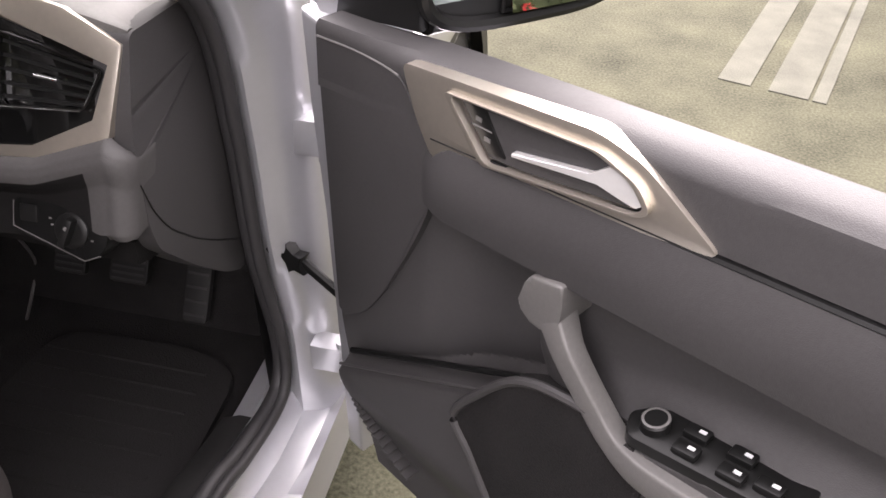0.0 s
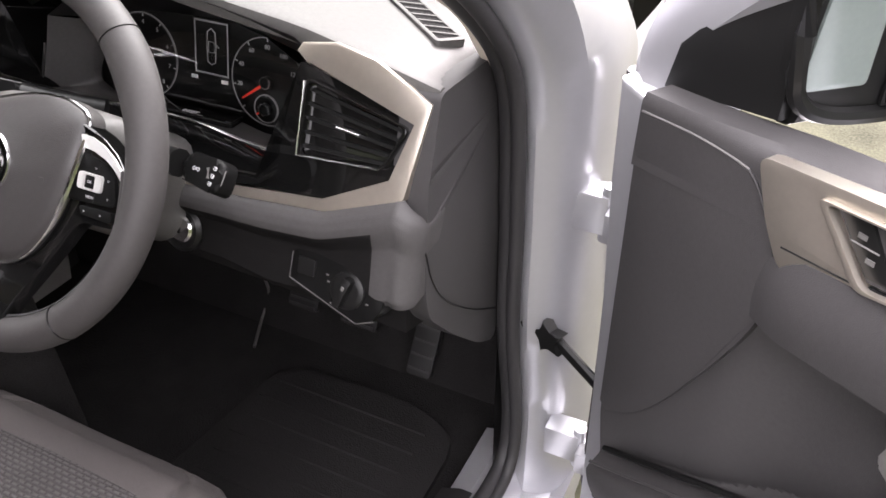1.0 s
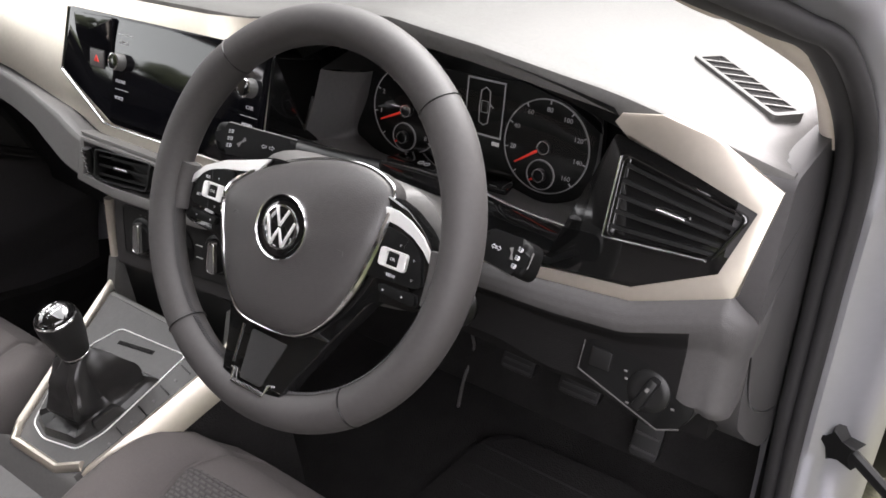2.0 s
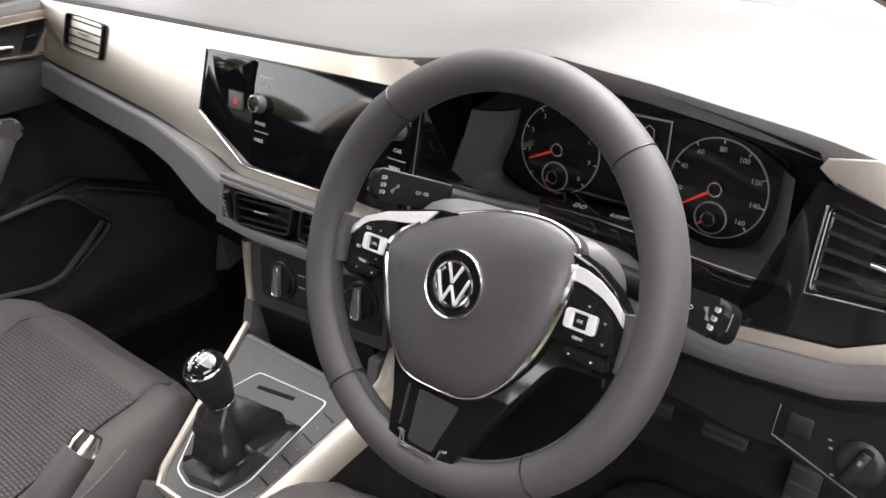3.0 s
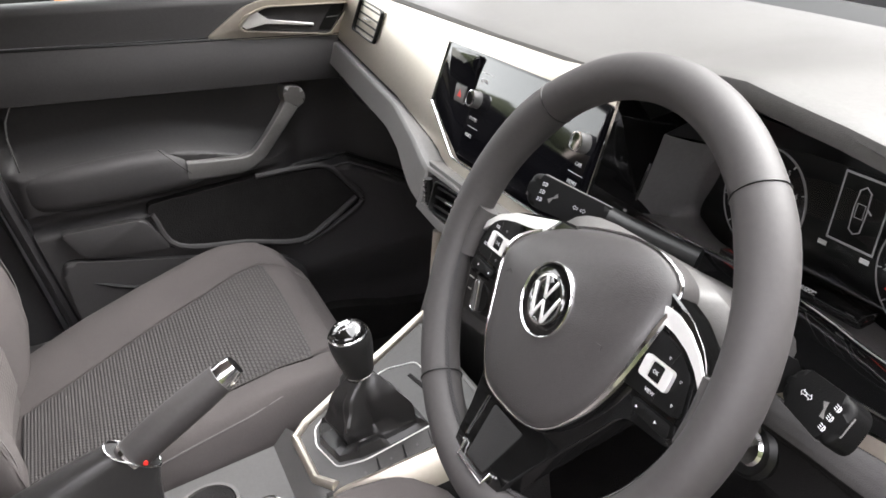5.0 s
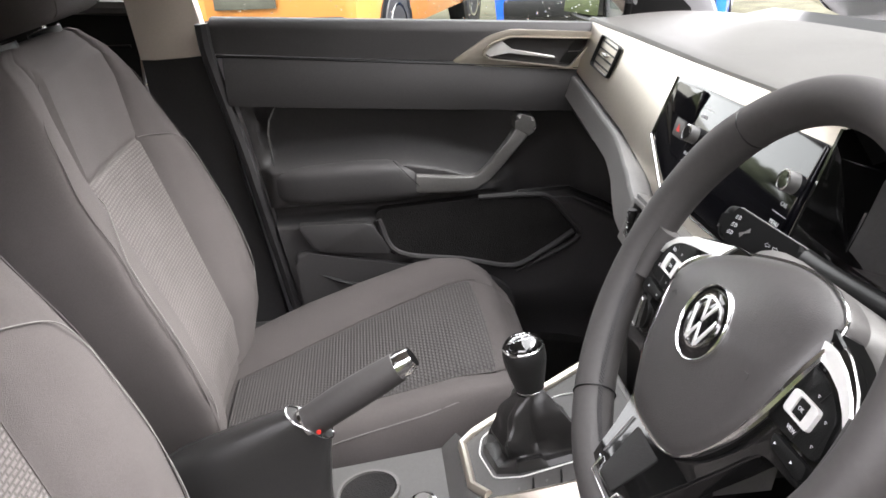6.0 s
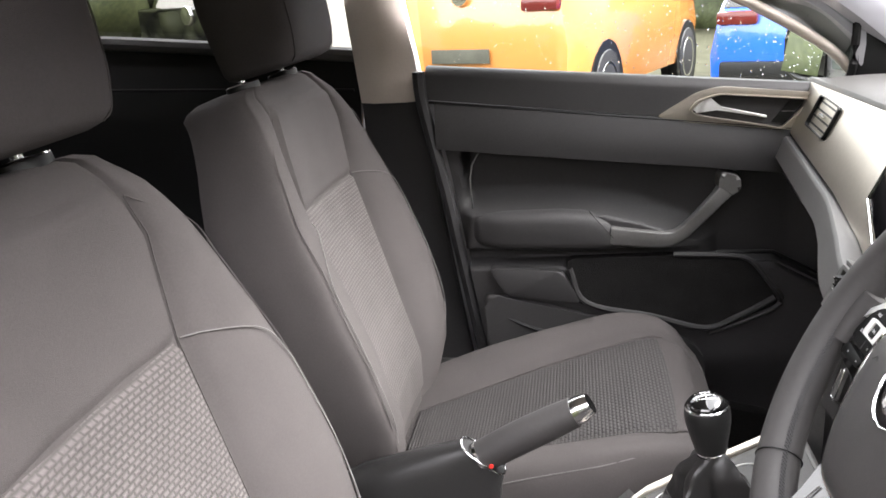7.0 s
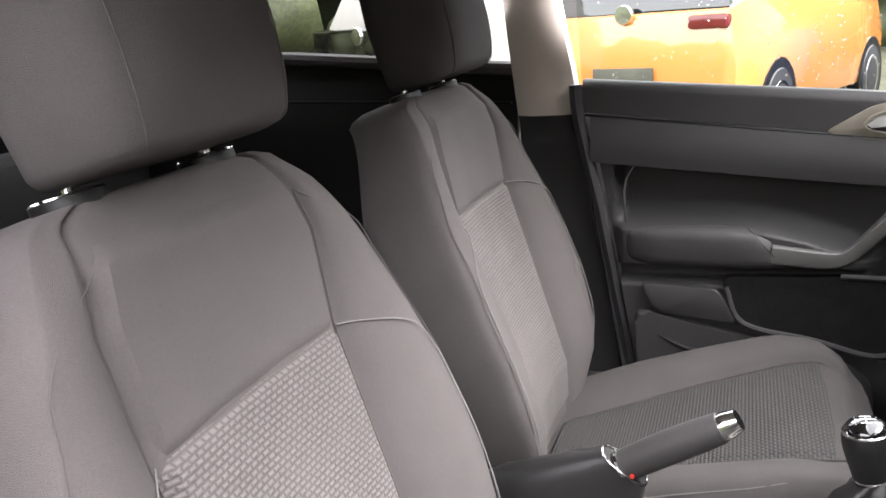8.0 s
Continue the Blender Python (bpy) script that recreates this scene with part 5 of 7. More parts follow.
# gear lever
gl = thing("gear_lever", (0.02, -0.06, 0.60), "gear lever with a round black knob and leather boot", "gear lever")
lean = Vector((0.031, -0.068, 0.733))
ax = Vector((0.0, -0.02, 1.0))
mg = axes(lean, Vector((1, 0, 0)), Vector((ax + Vector((0.03, -0.10, 0))).normalized().cross(Vector((1, 0, 0))))) @ Matrix.Scale(0.90, 4)
part("knob", lathe([(0.0175, -0.050), (0.0190, -0.047), (0.0208, -0.038), (0.0240, -0.024), (0.0266, -0.010), (0.0274, 0.000), (0.0270, 0.008), (0.0258, 0.0125), (0.022, 0.014)], mg, 36), KNOBM, gl, "black leather gear knob")
part("knob_collar", lathe([(0.0170, -0.0515), (0.0184, -0.0505), (0.0187, -0.0480), (0.0175, -0.0470)], mg, 28), CHROME, gl)
kt = part("knob_cap", lathe([(0.0250, 0.008), (0.0248, 0.0135), (0.0228, 0.0185), (0.0185, 0.0225), (0.012, 0.0252), (0.006, 0.0263), (0.001, 0.0266)], mg, 36), GLOSS, gl, "glossy black cap with white shift pattern")
part("cap_ring", lathe([(0.0262, 0.0105), (0.0263, 0.0130), (0.0251, 0.0145), (0.0246, 0.0115)], mg, 36, caps=False), CHROME, gl)
capz = lambda x, y: 0.0269 - 13.5 * (x * x + y * y)
for x0, y0, x1, y1 in ((-0.008, -0.006, -0.008, 0.006), (0.0, -0.006, 0.0, 0.006), (0.008, -0.006, 0.008, 0.006), (-0.008, 0.0, 0.008, 0.0)):
    part("pattern_line", tube([mg @ Vector((x0, y0, capz(x0, y0))), mg @ Vector((x1, y1, capz(x1, y1)))], 0.0007, 5), WHITE, kt)
for s, x, y in (("1", -0.008, 0.0100), ("3", 0.0, 0.0105), ("5", 0.008, 0.0100), ("2", -0.008, -0.0100), ("4", 0.0, -0.0105), ("R", 0.008, -0.0100)):
    words(s, 0.006, mg @ Matrix.Translation((x, y, capz(x, y) - 0.0002)) @ Matrix.Rotation(-y * 27, 4, "X") @ Matrix.Rotation(x * 27, 4, "Y"), WHITE, kt, depth=0.0003)
hem = [(0.050, 0.000), (0.060, 0.050), (0.008, 0.046), (-0.045, 0.040), (-0.066, 0.010), (-0.068, -0.025), (-0.052, -0.064), (-0.025, -0.072), (0.024, -0.062), (0.040, -0.036)]
# where each corner of the bag stands: how far out, how high, at the fold of the upper tier and at the tuck below it
BAG = [(0.58, 0.030), (0.93, 0.042), (0.46, 0.054), (0.74, 0.062), (0.40, 0.034), (0.72, 0.032), (0.38, 0.018), (0.66, 0.034), (0.62, 0.020), (0.88, 0.042)]
TUCK = [(0.72, 0.010), (0.80, 0.008), (0.74, 0.016), (0.78, 0.018), (0.62, 0.010), (0.58, 0.012), (0.50, 0.008), (0.62, 0.014), (0.66, 0.006), (0.70, 0.012)]
collar = MK.inverted() @ (mg @ Vector((0, 0, -0.050)))
mid = Vector((-0.002, -0.008))


def boot(a, c):
    """Leather bag: pulled tight under the knob, folded out over a lower tier, tucked into the hem."""
    n = len(hem)
    i, f = int(a * n) % n, (a * n) % 1.0
    j = (i + 1) % n
    g = f * f * (3 - 2 * f) if i % 2 else f
    mix = lambda p, q: p * (1 - g) + q * g
    edge = Vector(hem[i]).lerp(Vector(hem[j]), f)
    th = math.atan2(edge.y - mid.y, edge.x - mid.x)
    neck = Vector((collar.x + 0.0165 * math.cos(th), collar.y + 0.0165 * math.sin(th)))
    b, bh_ = mix(BAG[i][0], BAG[j][0]), mix(BAG[i][1], BAG[j][1])
    t, tz = mix(TUCK[i][0], TUCK[j][0]), mix(TUCK[i][1], TUCK[j][1])
    keys = [(neck, collar.z), (neck.lerp(mid.lerp(edge, b), 0.46), collar.z * 0.66 + bh_ * 0.34 + 0.003), (mid.lerp(edge, b), bh_), (mid.lerp(edge, b * 0.97), bh_ - 0.010), (mid.lerp(edge, t), tz), (mid.lerp(edge, 0.90), 0.007 + 0.006 * (i % 2)), (edge, 0.0006)]
    pos = (0.0, 0.20, 0.52, 0.60, 0.74, 0.90, 1.0)
    k = max(q for q in range(6) if pos[q] <= c + 1e-9)
    u = (c - pos[k]) / (pos[k + 1] - pos[k])
    o, h = keys[k][0].lerp(keys[k + 1][0], u), keys[k][1] * (1 - u) + keys[k + 1][1] * u
    wr = 0.0030 * noise.noise(Vector((o.x * 60, o.y * 60, h * 45))) * math.sin(math.pi * c)
    return MK @ Vector((o.x + wr, o.y - wr, max(0.0006, h + wr)))


part("boot", surf(boot, 70, 22), BOOTM, gl, "creased black leather boot", sharp=20)

# handbrake
hbk = thing("handbrake", (0.0, -0.38, 0.54), "dark handbrake lever with a chrome tip, pulled up", "handbrake")
p0, p1 = Vector((0.0, -0.47, 0.548)), Vector((0.0, -0.212, 0.716))
pts = [p0.lerp(p1, t) + Vector((0, 0, 0.010 * math.sin(math.pi * t))) for t in [k / 10 for k in range(11)]]
part("grip", tube(pts[5:], [0.0180, 0.0190, 0.0195, 0.0195, 0.0188, 0.0172], 16, flat=1.05), LEATHER, hbk, "dark leather grip")
part("grip_ring", tube([pts[6] + (pts[5] - pts[6]) * 0.35, pts[6] + (pts[5] - pts[6]) * 0.22], 0.0205, 16), CHROME, hbk)
tip = tube([pts[10], pts[10] + (p1 - p0).normalized() * 0.010, pts[10] + (p1 - p0).normalized() * 0.022], [0.0163, 0.0160, 0.0125], 14, flat=1.0)
part("tip", tip, CHROME, hbk, "chrome end cap")
part("release_button", tube([Vector((0.0165, -0.310, 0.652)), Vector((0.0198, -0.310, 0.652))], 0.0028, 8), RED, hbk, "small red marker")
rows = []
for f, hy, yc, z, hx in ((0, 0.150, -0.455, 0.545, 0.046), (0.25, 0.125, -0.440, 0.565, 0.040), (0.55, 0.085, -0.410, 0.595, 0.031), (0.8, 0.048, -0.380, 0.620, 0.024), (1.0, 0.026, -0.362, 0.632, 0.0195)):
    tilt, yc, z = 0.75 * f, yc + 0.040 * f, z + 0.022 * f
    rows.append([Vector((hx * sgn(math.cos(q), 0.7), yc + hy * sgn(math.sin(q), 0.8), z - tilt * hy * sgn(math.sin(q), 0.8) * (0.8 if f < 1 else 1.0))) for q in (math.tau * k / 24 for k in range(24))])
part("gaiter", loft(rows), BOOTM, hbk, "black tapering cover at its foot")
part("cover_edge", tube([p + Vector((0, 0.001, 0.001)) for p in rows[-1]], 0.0012, 5, True), CHROME, hbk)
# lighter socket and cup ring
lt = thing("power_socket", (0.036, -0.197, 0.552), "round chrome-rimmed socket in the console", "socket")
ml = axes((0.040, -0.197, 0.551), (1, 0, 0), (0, 1, 0.1))
part("rim", lathe([(0.017, -0.01), (0.017, 0.003), (0.013, 0.004), (0.011, -0.002)], ml, 24), CHROME, lt)
part("cap", lathe([(0.0125, -0.01), (0.0125, 0.004), (0.009, 0.008), (0.004, 0.008)], ml, 20), GREY, lt)
cu = thing("cup_holder", (0.0, -0.265, 0.548), "round dark cup recess in the console", "cup holder")
mc = axes((0.0, -0.262, 0.5445), (1, 0, 0), (0, 1, 0.1))
part("rim", lathe([(0.040, -0.01), (0.040, 0.004), (0.036, 0.004), (0.034, -0.03)], mc, 28), GREY, cu)
part("well", lathe([(0.036, 0.0), (0.034, 0.0022), (0.001, 0.002)], mc, 28), CARPET, cu)
# pedals and floor mat
for nm, x, y, z, w, h in (("brake_pedal", 0.41, 0.49, 0.40, 0.07, 0.055), ("accelerator_pedal", 0.525, 0.50, 0.37, 0.045, 0.12), ("clutch_pedal", 0.30, 0.49, 0.40, 0.06, 0.055)):
    pd = thing(nm, (x, y, z), "black rubber-ribbed foot pedal under the dashboard", "pedal", "pedals")
    mp = axes((x, y, z), (1, 0, 0), (0, 0.55, 0.83))
    part("plate", prism(rounded([(-w / 2, -h / 2), (w / 2, -h / 2), (w / 2, h / 2), (-w / 2, h / 2)], 0.008, 3), 0, 0.012, mp, 0.003), DARK, pd)
    for k in range(5):
        yy = -h / 2 + h * (k + 0.5) / 5
        part("rib", prism([(-w * 0.42, yy - 0.002), (w * 0.42, yy - 0.002), (w * 0.42, yy + 0.002), (-w * 0.42, yy + 0.002)], 0.012, 0.014, mp), RUBBER, pd)
    part("arm", tube([(x, y + 0.01, z), (x, y + 0.07, z + 0.12), (x, y + 0.10, z + 0.28)], 0.008, 8), DARK, pd)
fm = thing("floor_mat", (0.43, 0.25, FLOOR), "dark ribbed rubber floor mat with rounded corners", "floor mat")
mm = axes((0.43, 0.22, FLOOR), (1, 0, 0), (0, 1, 0.06))
part("mat", prism(rounded([(-0.21, -0.22), (0.20, -0.22), (0.20, 0.18), (0.10, 0.21), (-0.14, 0.20)], 0.05, 5), 0.0, 0.012, mm, 0.004), MATM, fm)
for k in range(9):
    y = -0.16 + 0.04 * k
    part("rib", tube([mm @ Vector((-0.14, y, 0.0125)), mm @ Vector((0.15, y, 0.0125))], 0.003, 6), MATM, fm)
# pale edge strip of the carpet beside the tunnel
ca = thing("carpet_edge_strip", (0.173, 0.5, 0.2), "thin pale carpet edge strip beside the tunnel", "edge strip")
part("strip", tube(smooth([(0.185, 0.50, 0.42), (0.175, 0.53, 0.33), (0.172, 0.50, 0.28), (0.20, 0.44, 0.275)], 6), 0.003, 6), GREY, ca)
# dark sheet laid over the console's own side beside the driver's knee
b = surf(lambda a, c: (0.099 + 0.074 * a + 0.022 * c, -0.14 + 0.24 * a, (cz(-0.14 + 0.24 * a) - 0.030) * (1 - c) + FLOOR * c), 8, 4, thick=0.004)
part("side_panel", b, CARPET, con, "dark sheet over the side of the console")

# ---- front seats ----
# headrest: height, half width, back and front
HEAD = ((0.201, 0.101, -0.046, 0.048), (0.204, 0.110, -0.054, 0.061), (0.213, 0.116, -0.058, 0.071), (0.250, 0.121, -0.060, 0.081), (0.305, 0.124, -0.060, 0.085), (0.36, 0.118, -0.056, 0.078), (0.39, 0.106, -0.046, 0.068))


def seat(x0, label):
    t = thing("front_seat", (x0, -0.3, FLOOR), label, "car seat", "front seats")
    MB = axes((x0, -0.575, 0.90), (-1, 0, 0), (0, -0.259, 0.966))
    hw = lambda s: interp(s, (-0.43, -0.36, -0.25, -0.12, 0.0, 0.06, 0.11, 0.15, 0.18), (0.20, 0.235, 0.258, 0.262, 0.247, 0.228, 0.207, 0.185, 0.158))
    wi = lambda s: interp(s, (-0.43, -0.30, 0.0, 0.10, 0.18), (0.118, 0.128, 0.140, 0.148, 0.125))
    bo = lambda s: interp(s, (-0.43, -0.33, -0.20, -0.05, 0.08, 0.16), (0.02, 0.048, 0.055, 0.045, 0.018, 0.0))
    n0 = lambda s: interp(s, (-0.43, -0.34, -0.15, 0.0, 0.10, 0.14, 0.165, 0.18), (-0.01, 0.012, 0.006, 0.0, 0.010, 0.010, 0.002, -0.010))

    def section(s, grow=1.0):
        h, w, b, c = hw(s) * grow, min(wi(s), hw(s) * 0.85) * grow, bo(s), n0(s)
        d = 0.115
        half = [(0.0, c - 0.004), (w * 0.5, c - 0.001), (w * 0.92, c + 0.002), (w, c - 0.004), (w + (h - w) * 0.18, c + b * 0.35 + 0.004), (w + (h - w) * 0.5, c + b * 0.9 + 0.002), (w + (h - w) * 0.8, c + b),
                (h - 0.006, c + b * 0.93 - 0.004), (h, c + b * 0.62 - 0.018), (h * 1.0, c - 0.05), (h - 0.010, c - 0.095), (h - 0.05, c - d), (h * 0.4, c - d - 0.008)]
        pts = half + [(-x, n) for x, n in half[::-1][:-1]] + []
        pts = [(x, n) for x, n in pts]
        full = smooth([(x, n, 0) for x, n in pts], 3, True)
        return [MB @ Vector((p.x, s, p.y)) for p in full]

    ss = [-0.43, -0.40, -0.36, -0.31, -0.26, -0.20, -0.14, -0.08, -0.02, 0.03, 0.07, 0.10, 0.125, 0.145, 0.16, 0.172]
    rings = [section(s) for s in ss]
    last = rings[-1]
    c = sum(last, Vector()) / len(last)
    up = MB.to_3x3() @ Vector((0, 1, 0))
    for f, dz in ((0.94, 0.008), (0.80, 0.015), (0.55, 0.018), (0.2, 0.019)):
        rings.append([c + (p - c) * f + up * dz for p in last])
    bk = part("backrest", loft(rings), CLOTH, t, "dark grey cloth backrest with raised side bolsters", sharp=60)

    def front(x, s, lift):
        w = wi(s)
        return (x, s, n0(s) - 0.004 + 0.006 * step(abs(x) / w, 0.2, 0.9) - 0.0115 * step(abs(x) / w, 0.90, 1.0) + lift)

    sb, stp = -0.40, 0.0
    ins = surf(lambda a, q: front((2 * a - 1) * wi(sb + (stp - sb) * q) * 0.99, sb + (stp - sb) * q, 0.0065 - 0.005 * step(q, 0.985, 1.0)), 24, 60, MB, 0.010, uv=lambda a, q: ((2 * a - 1) * 0.14, q * 0.40))
    part("backrest_insert", ins, INSERT, t, "ribbed woven grey cloth insert")
    pan = surf(lambda a, q: front((2 * a - 1) * wi(0.002 + 0.155 * q) * 0.99, 0.002 + 0.155 * q, 0.0055 - 0.0055 * step(q, 0.9, 1.0) - 0.004 * (1 - step(q, 0.0, 0.05))), 20, 24, MB, 0.010)
    part("upper_panel", pan, CLOTH, t, "plain dark cloth upper panel")
    for sg in (1, -1):
        e = [MB @ Vector((sg * (wi(s) + 0.001), s, n0(s) + 0.001)) for s in [-0.40 + 0.02 * k for k in range(28)]]
        part("seam", tube(e, 0.0008, 5), CLOTH, t)
        w0 = lambda f, s: (wi(s) + (hw(s) - wi(s)) * f)
        e = smooth([MB @ Vector((sg * w0(f, s), s, n0(s) + bo(s) * g + 0.0022)) for f, s, g in ((0.0, 0.0, 0.05), (0.1, -0.003, 0.30), (0.2, -0.007, 0.52), (0.35, -0.014, 0.80), (0.5, -0.022, 0.97), (0.65, -0.032, 1.03), (0.76, -0.046, 1.03), (0.84, -0.07, 0.99), (0.87, -0.10, 0.97), (0.88, -0.20, 0.97), (0.88, -0.30, 0.97), (0.88, -0.39, 0.90))], 6)
        o = smooth([MB @ Vector((sg * (wi(0.135) - 0.004), 0.140, n0(0.14) + 0.004))] + [MB @ Vector((sg * (hw(s) - 0.010), s, n0(s) + bo(s) * 0.94 + 0.0012)) for s in (0.095, 0.05, 0.0, -0.06, -0.13, -0.20, -0.28, -0.36)], 5)
        part("shoulder_seam", tube(o, 0.0007, 5), CLOTH, t, "sewn seam along the bolster")
        part("bolster_stitch", tube(e, 0.0008, 5), THREAD, t, "pale stitched seam")
    # headrest on two chrome posts
    for sg in (1, -1):
        part("headrest_post", tube([MB @ Vector((sg * 0.085, s, -0.031)) for s in (0.15, 0.28)], 0.0055, 10), CHROME, t, "chrome headrest post")
        mo = axes(MB @ Vector((sg * 0.085, 0.1942, -0.031)), (1, 0, 0), MB.to_3x3() @ Vector((0, 0, 1)), up) @ Matrix.Diagonal((1.0, 0.72, 1.0, 1.0))
        part("post_guide", lathe([(0.032, -0.012), (0.032, 0.0005), (0.028, 0.0025), (0.010, 0.0030), (0.0075, 0.0035)], mo, 28), BLACK, t, "oval black post guide")
        part("guide_edge", tube([mo @ Vector((0.0305 * math.cos(q), 0.0305 * math.sin(q), 0.0015)) for q in (math.tau * k / 28 for k in range(28))], 0.0012, 6, True), CHROME, t, "thin bright edge")
    rings = []
    for s, hx, d0, d1 in HEAD + ((0.402, 0.080, -0.028, 0.050), (0.406, 0.040, -0.004, 0.028)):
        cy, ry = (d0 + d1) / 2, (d1 - d0) / 2
        rings.append([MB @ Vector((hx * math.copysign(abs(math.cos(q)) ** 0.5, math.cos(q)), s, cy + ry * math.copysign(abs(math.sin(q)) ** 0.55, math.sin(q)))) for q in (math.tau * k / 40 for k in range(40))])
    hd = part("headrest", loft(rings), CLOTH, t, "dark cloth headrest", sharp=60)
    for sg in (1, -1):
        e = [MB @ Vector((sg * hx * 0.80, s, (d0 + d1) / 2 + (d1 - d0) / 2 * 0.868)) for s, hx, d0, d1 in HEAD[1:]]
        part("headrest_seam", tube(smooth(e, 5), 0.0009, 5), CLOTH, hd)
    # cushion
    zc = lambda y: interp(y, (-0.50, -0.43, -0.25, -0.10, -0.05, -0.015, 0.005), (0.46, 0.482, 0.538, 0.580, 0.586, 0.578, 0.555))
    cw = lambda y: interp(y, (-0.50, -0.40, -0.15, -0.05, 0.005), (0.235, 0.25, 0.262, 0.245, 0.20))
    ci = lambda y: interp(y, (-0.50, -0.42, -0.25, -0.06, 0.005), (0.09, 0.10, 0.135, 0.165, 0.14))
    bh = lambda y: interp(y, (-0.50, -0.35, -0.12, -0.03, 0.0), (0.03, 0.036, 0.030, 0.010, 0.0))
    rings = []
    ys = [-0.50 + 0.03 * k for k in range(15)] + [-0.065, -0.045, -0.028, -0.014, -0.004, 0.004]
    for y in ys:
        w, i, b, z = cw(y), ci(y), bh(y), zc(y)
        half = [(0.0, z - 0.002), (i * 0.6, z), (i * 0.95, z + 0.001), (i, z - 0.004), (i + (w - i) * 0.25, z + b * 0.5 + 0.002), (i + (w - i) * 0.55, z + b * 0.95), (i + (w - i) * 0.82, z + b * 0.9), (w - 0.004, z + b * 0.4 - 0.012), (w, z - 0.045), (w - 0.006, z - 0.085), (w - 0.02, z - 0.115), (w * 0.5, z - 0.12)]
        full = smooth([(x, q, 0) for x, q in half + [(-x, q) for x, q in half[::-1][:-1]]], 3, True)
        rings.append([Vector((x0 + p.x, y, p.y)) for p in full])
    last = rings[-1]
    c = sum(last, Vector()) / len(last)
    for f, dy in ((0.90, 0.012), (0.7, 0.018), (0.3, 0.02)):
        rings.append([c + (p - c) * f + Vector((0, dy, -0.006)) for p in last])
    part("cushion", loft(rings), CLOTH, t, "dark grey cloth seat cushion", sharp=60)
    ins = surf(lambda a, q: (x0 + (2 * a - 1) * ci(-0.47 + 0.425 * q) * 0.99, -0.47 + 0.425 * q, zc(-0.47 + 0.425 * q) + 0.003 - 0.004 * step(abs(2 * a - 1), 0.93, 1.0) - 0.005 * step(q, 0.97, 1.0)), 24, 40, None, 0.004, uv=lambda a, q: ((2 * a - 1) * 0.14, q * 0.425))
    part("cushion_insert", ins, CUSHI, t, "ribbed woven cloth cushion insert")
    for sg in (1, -1):
        e = [Vector((x0 + sg * (ci(y) + 0.001), y, zc(y) + 0.0015)) for y in [-0.46 + 0.02 * k for k in range(22)]]
        part("seam", tube(e, 0.0008, 5), CLOTH, t)
        e = [Vector((x0 + sg * (cw(y) - 0.012), y, zc(y) + bh(y) * 0.62 - 0.001)) for y in [-0.40 + 0.03 * k for k in range(13)]]
        part("cushion_piping", tube(smooth(e, 3), 0.0011, 5), THREAD, t, "pale piping")
    part("seat_base", box((x0, -0.26, 0.375), (0.40, 0.42, 0.10), 0.02), BLACK, t)
    for sg in (1, -1):
        part("seat_rail", box((x0 + sg * 0.17, -0.25, 0.295), (0.04, 0.5, 0.06), 0.006), BLACK, t)
        part("recliner_cover", box((x0 + sg * 0.245, -0.43, 0.44), (0.03, 0.16, 0.12), 0.012), DARK, t)
    return t


far_seat = seat(-0.350, "dark grey cloth passenger seat with a woven insert, upright")
far_seat.matrix_basis = Matrix.Translation((-0.350, -0.318, FLOOR))
near_seat = copy_thing(far_seat, Matrix.Translation((0.350, -0.3, FLOOR)))
tagged(near_seat, "dark grey cloth driver seat beside the open door")

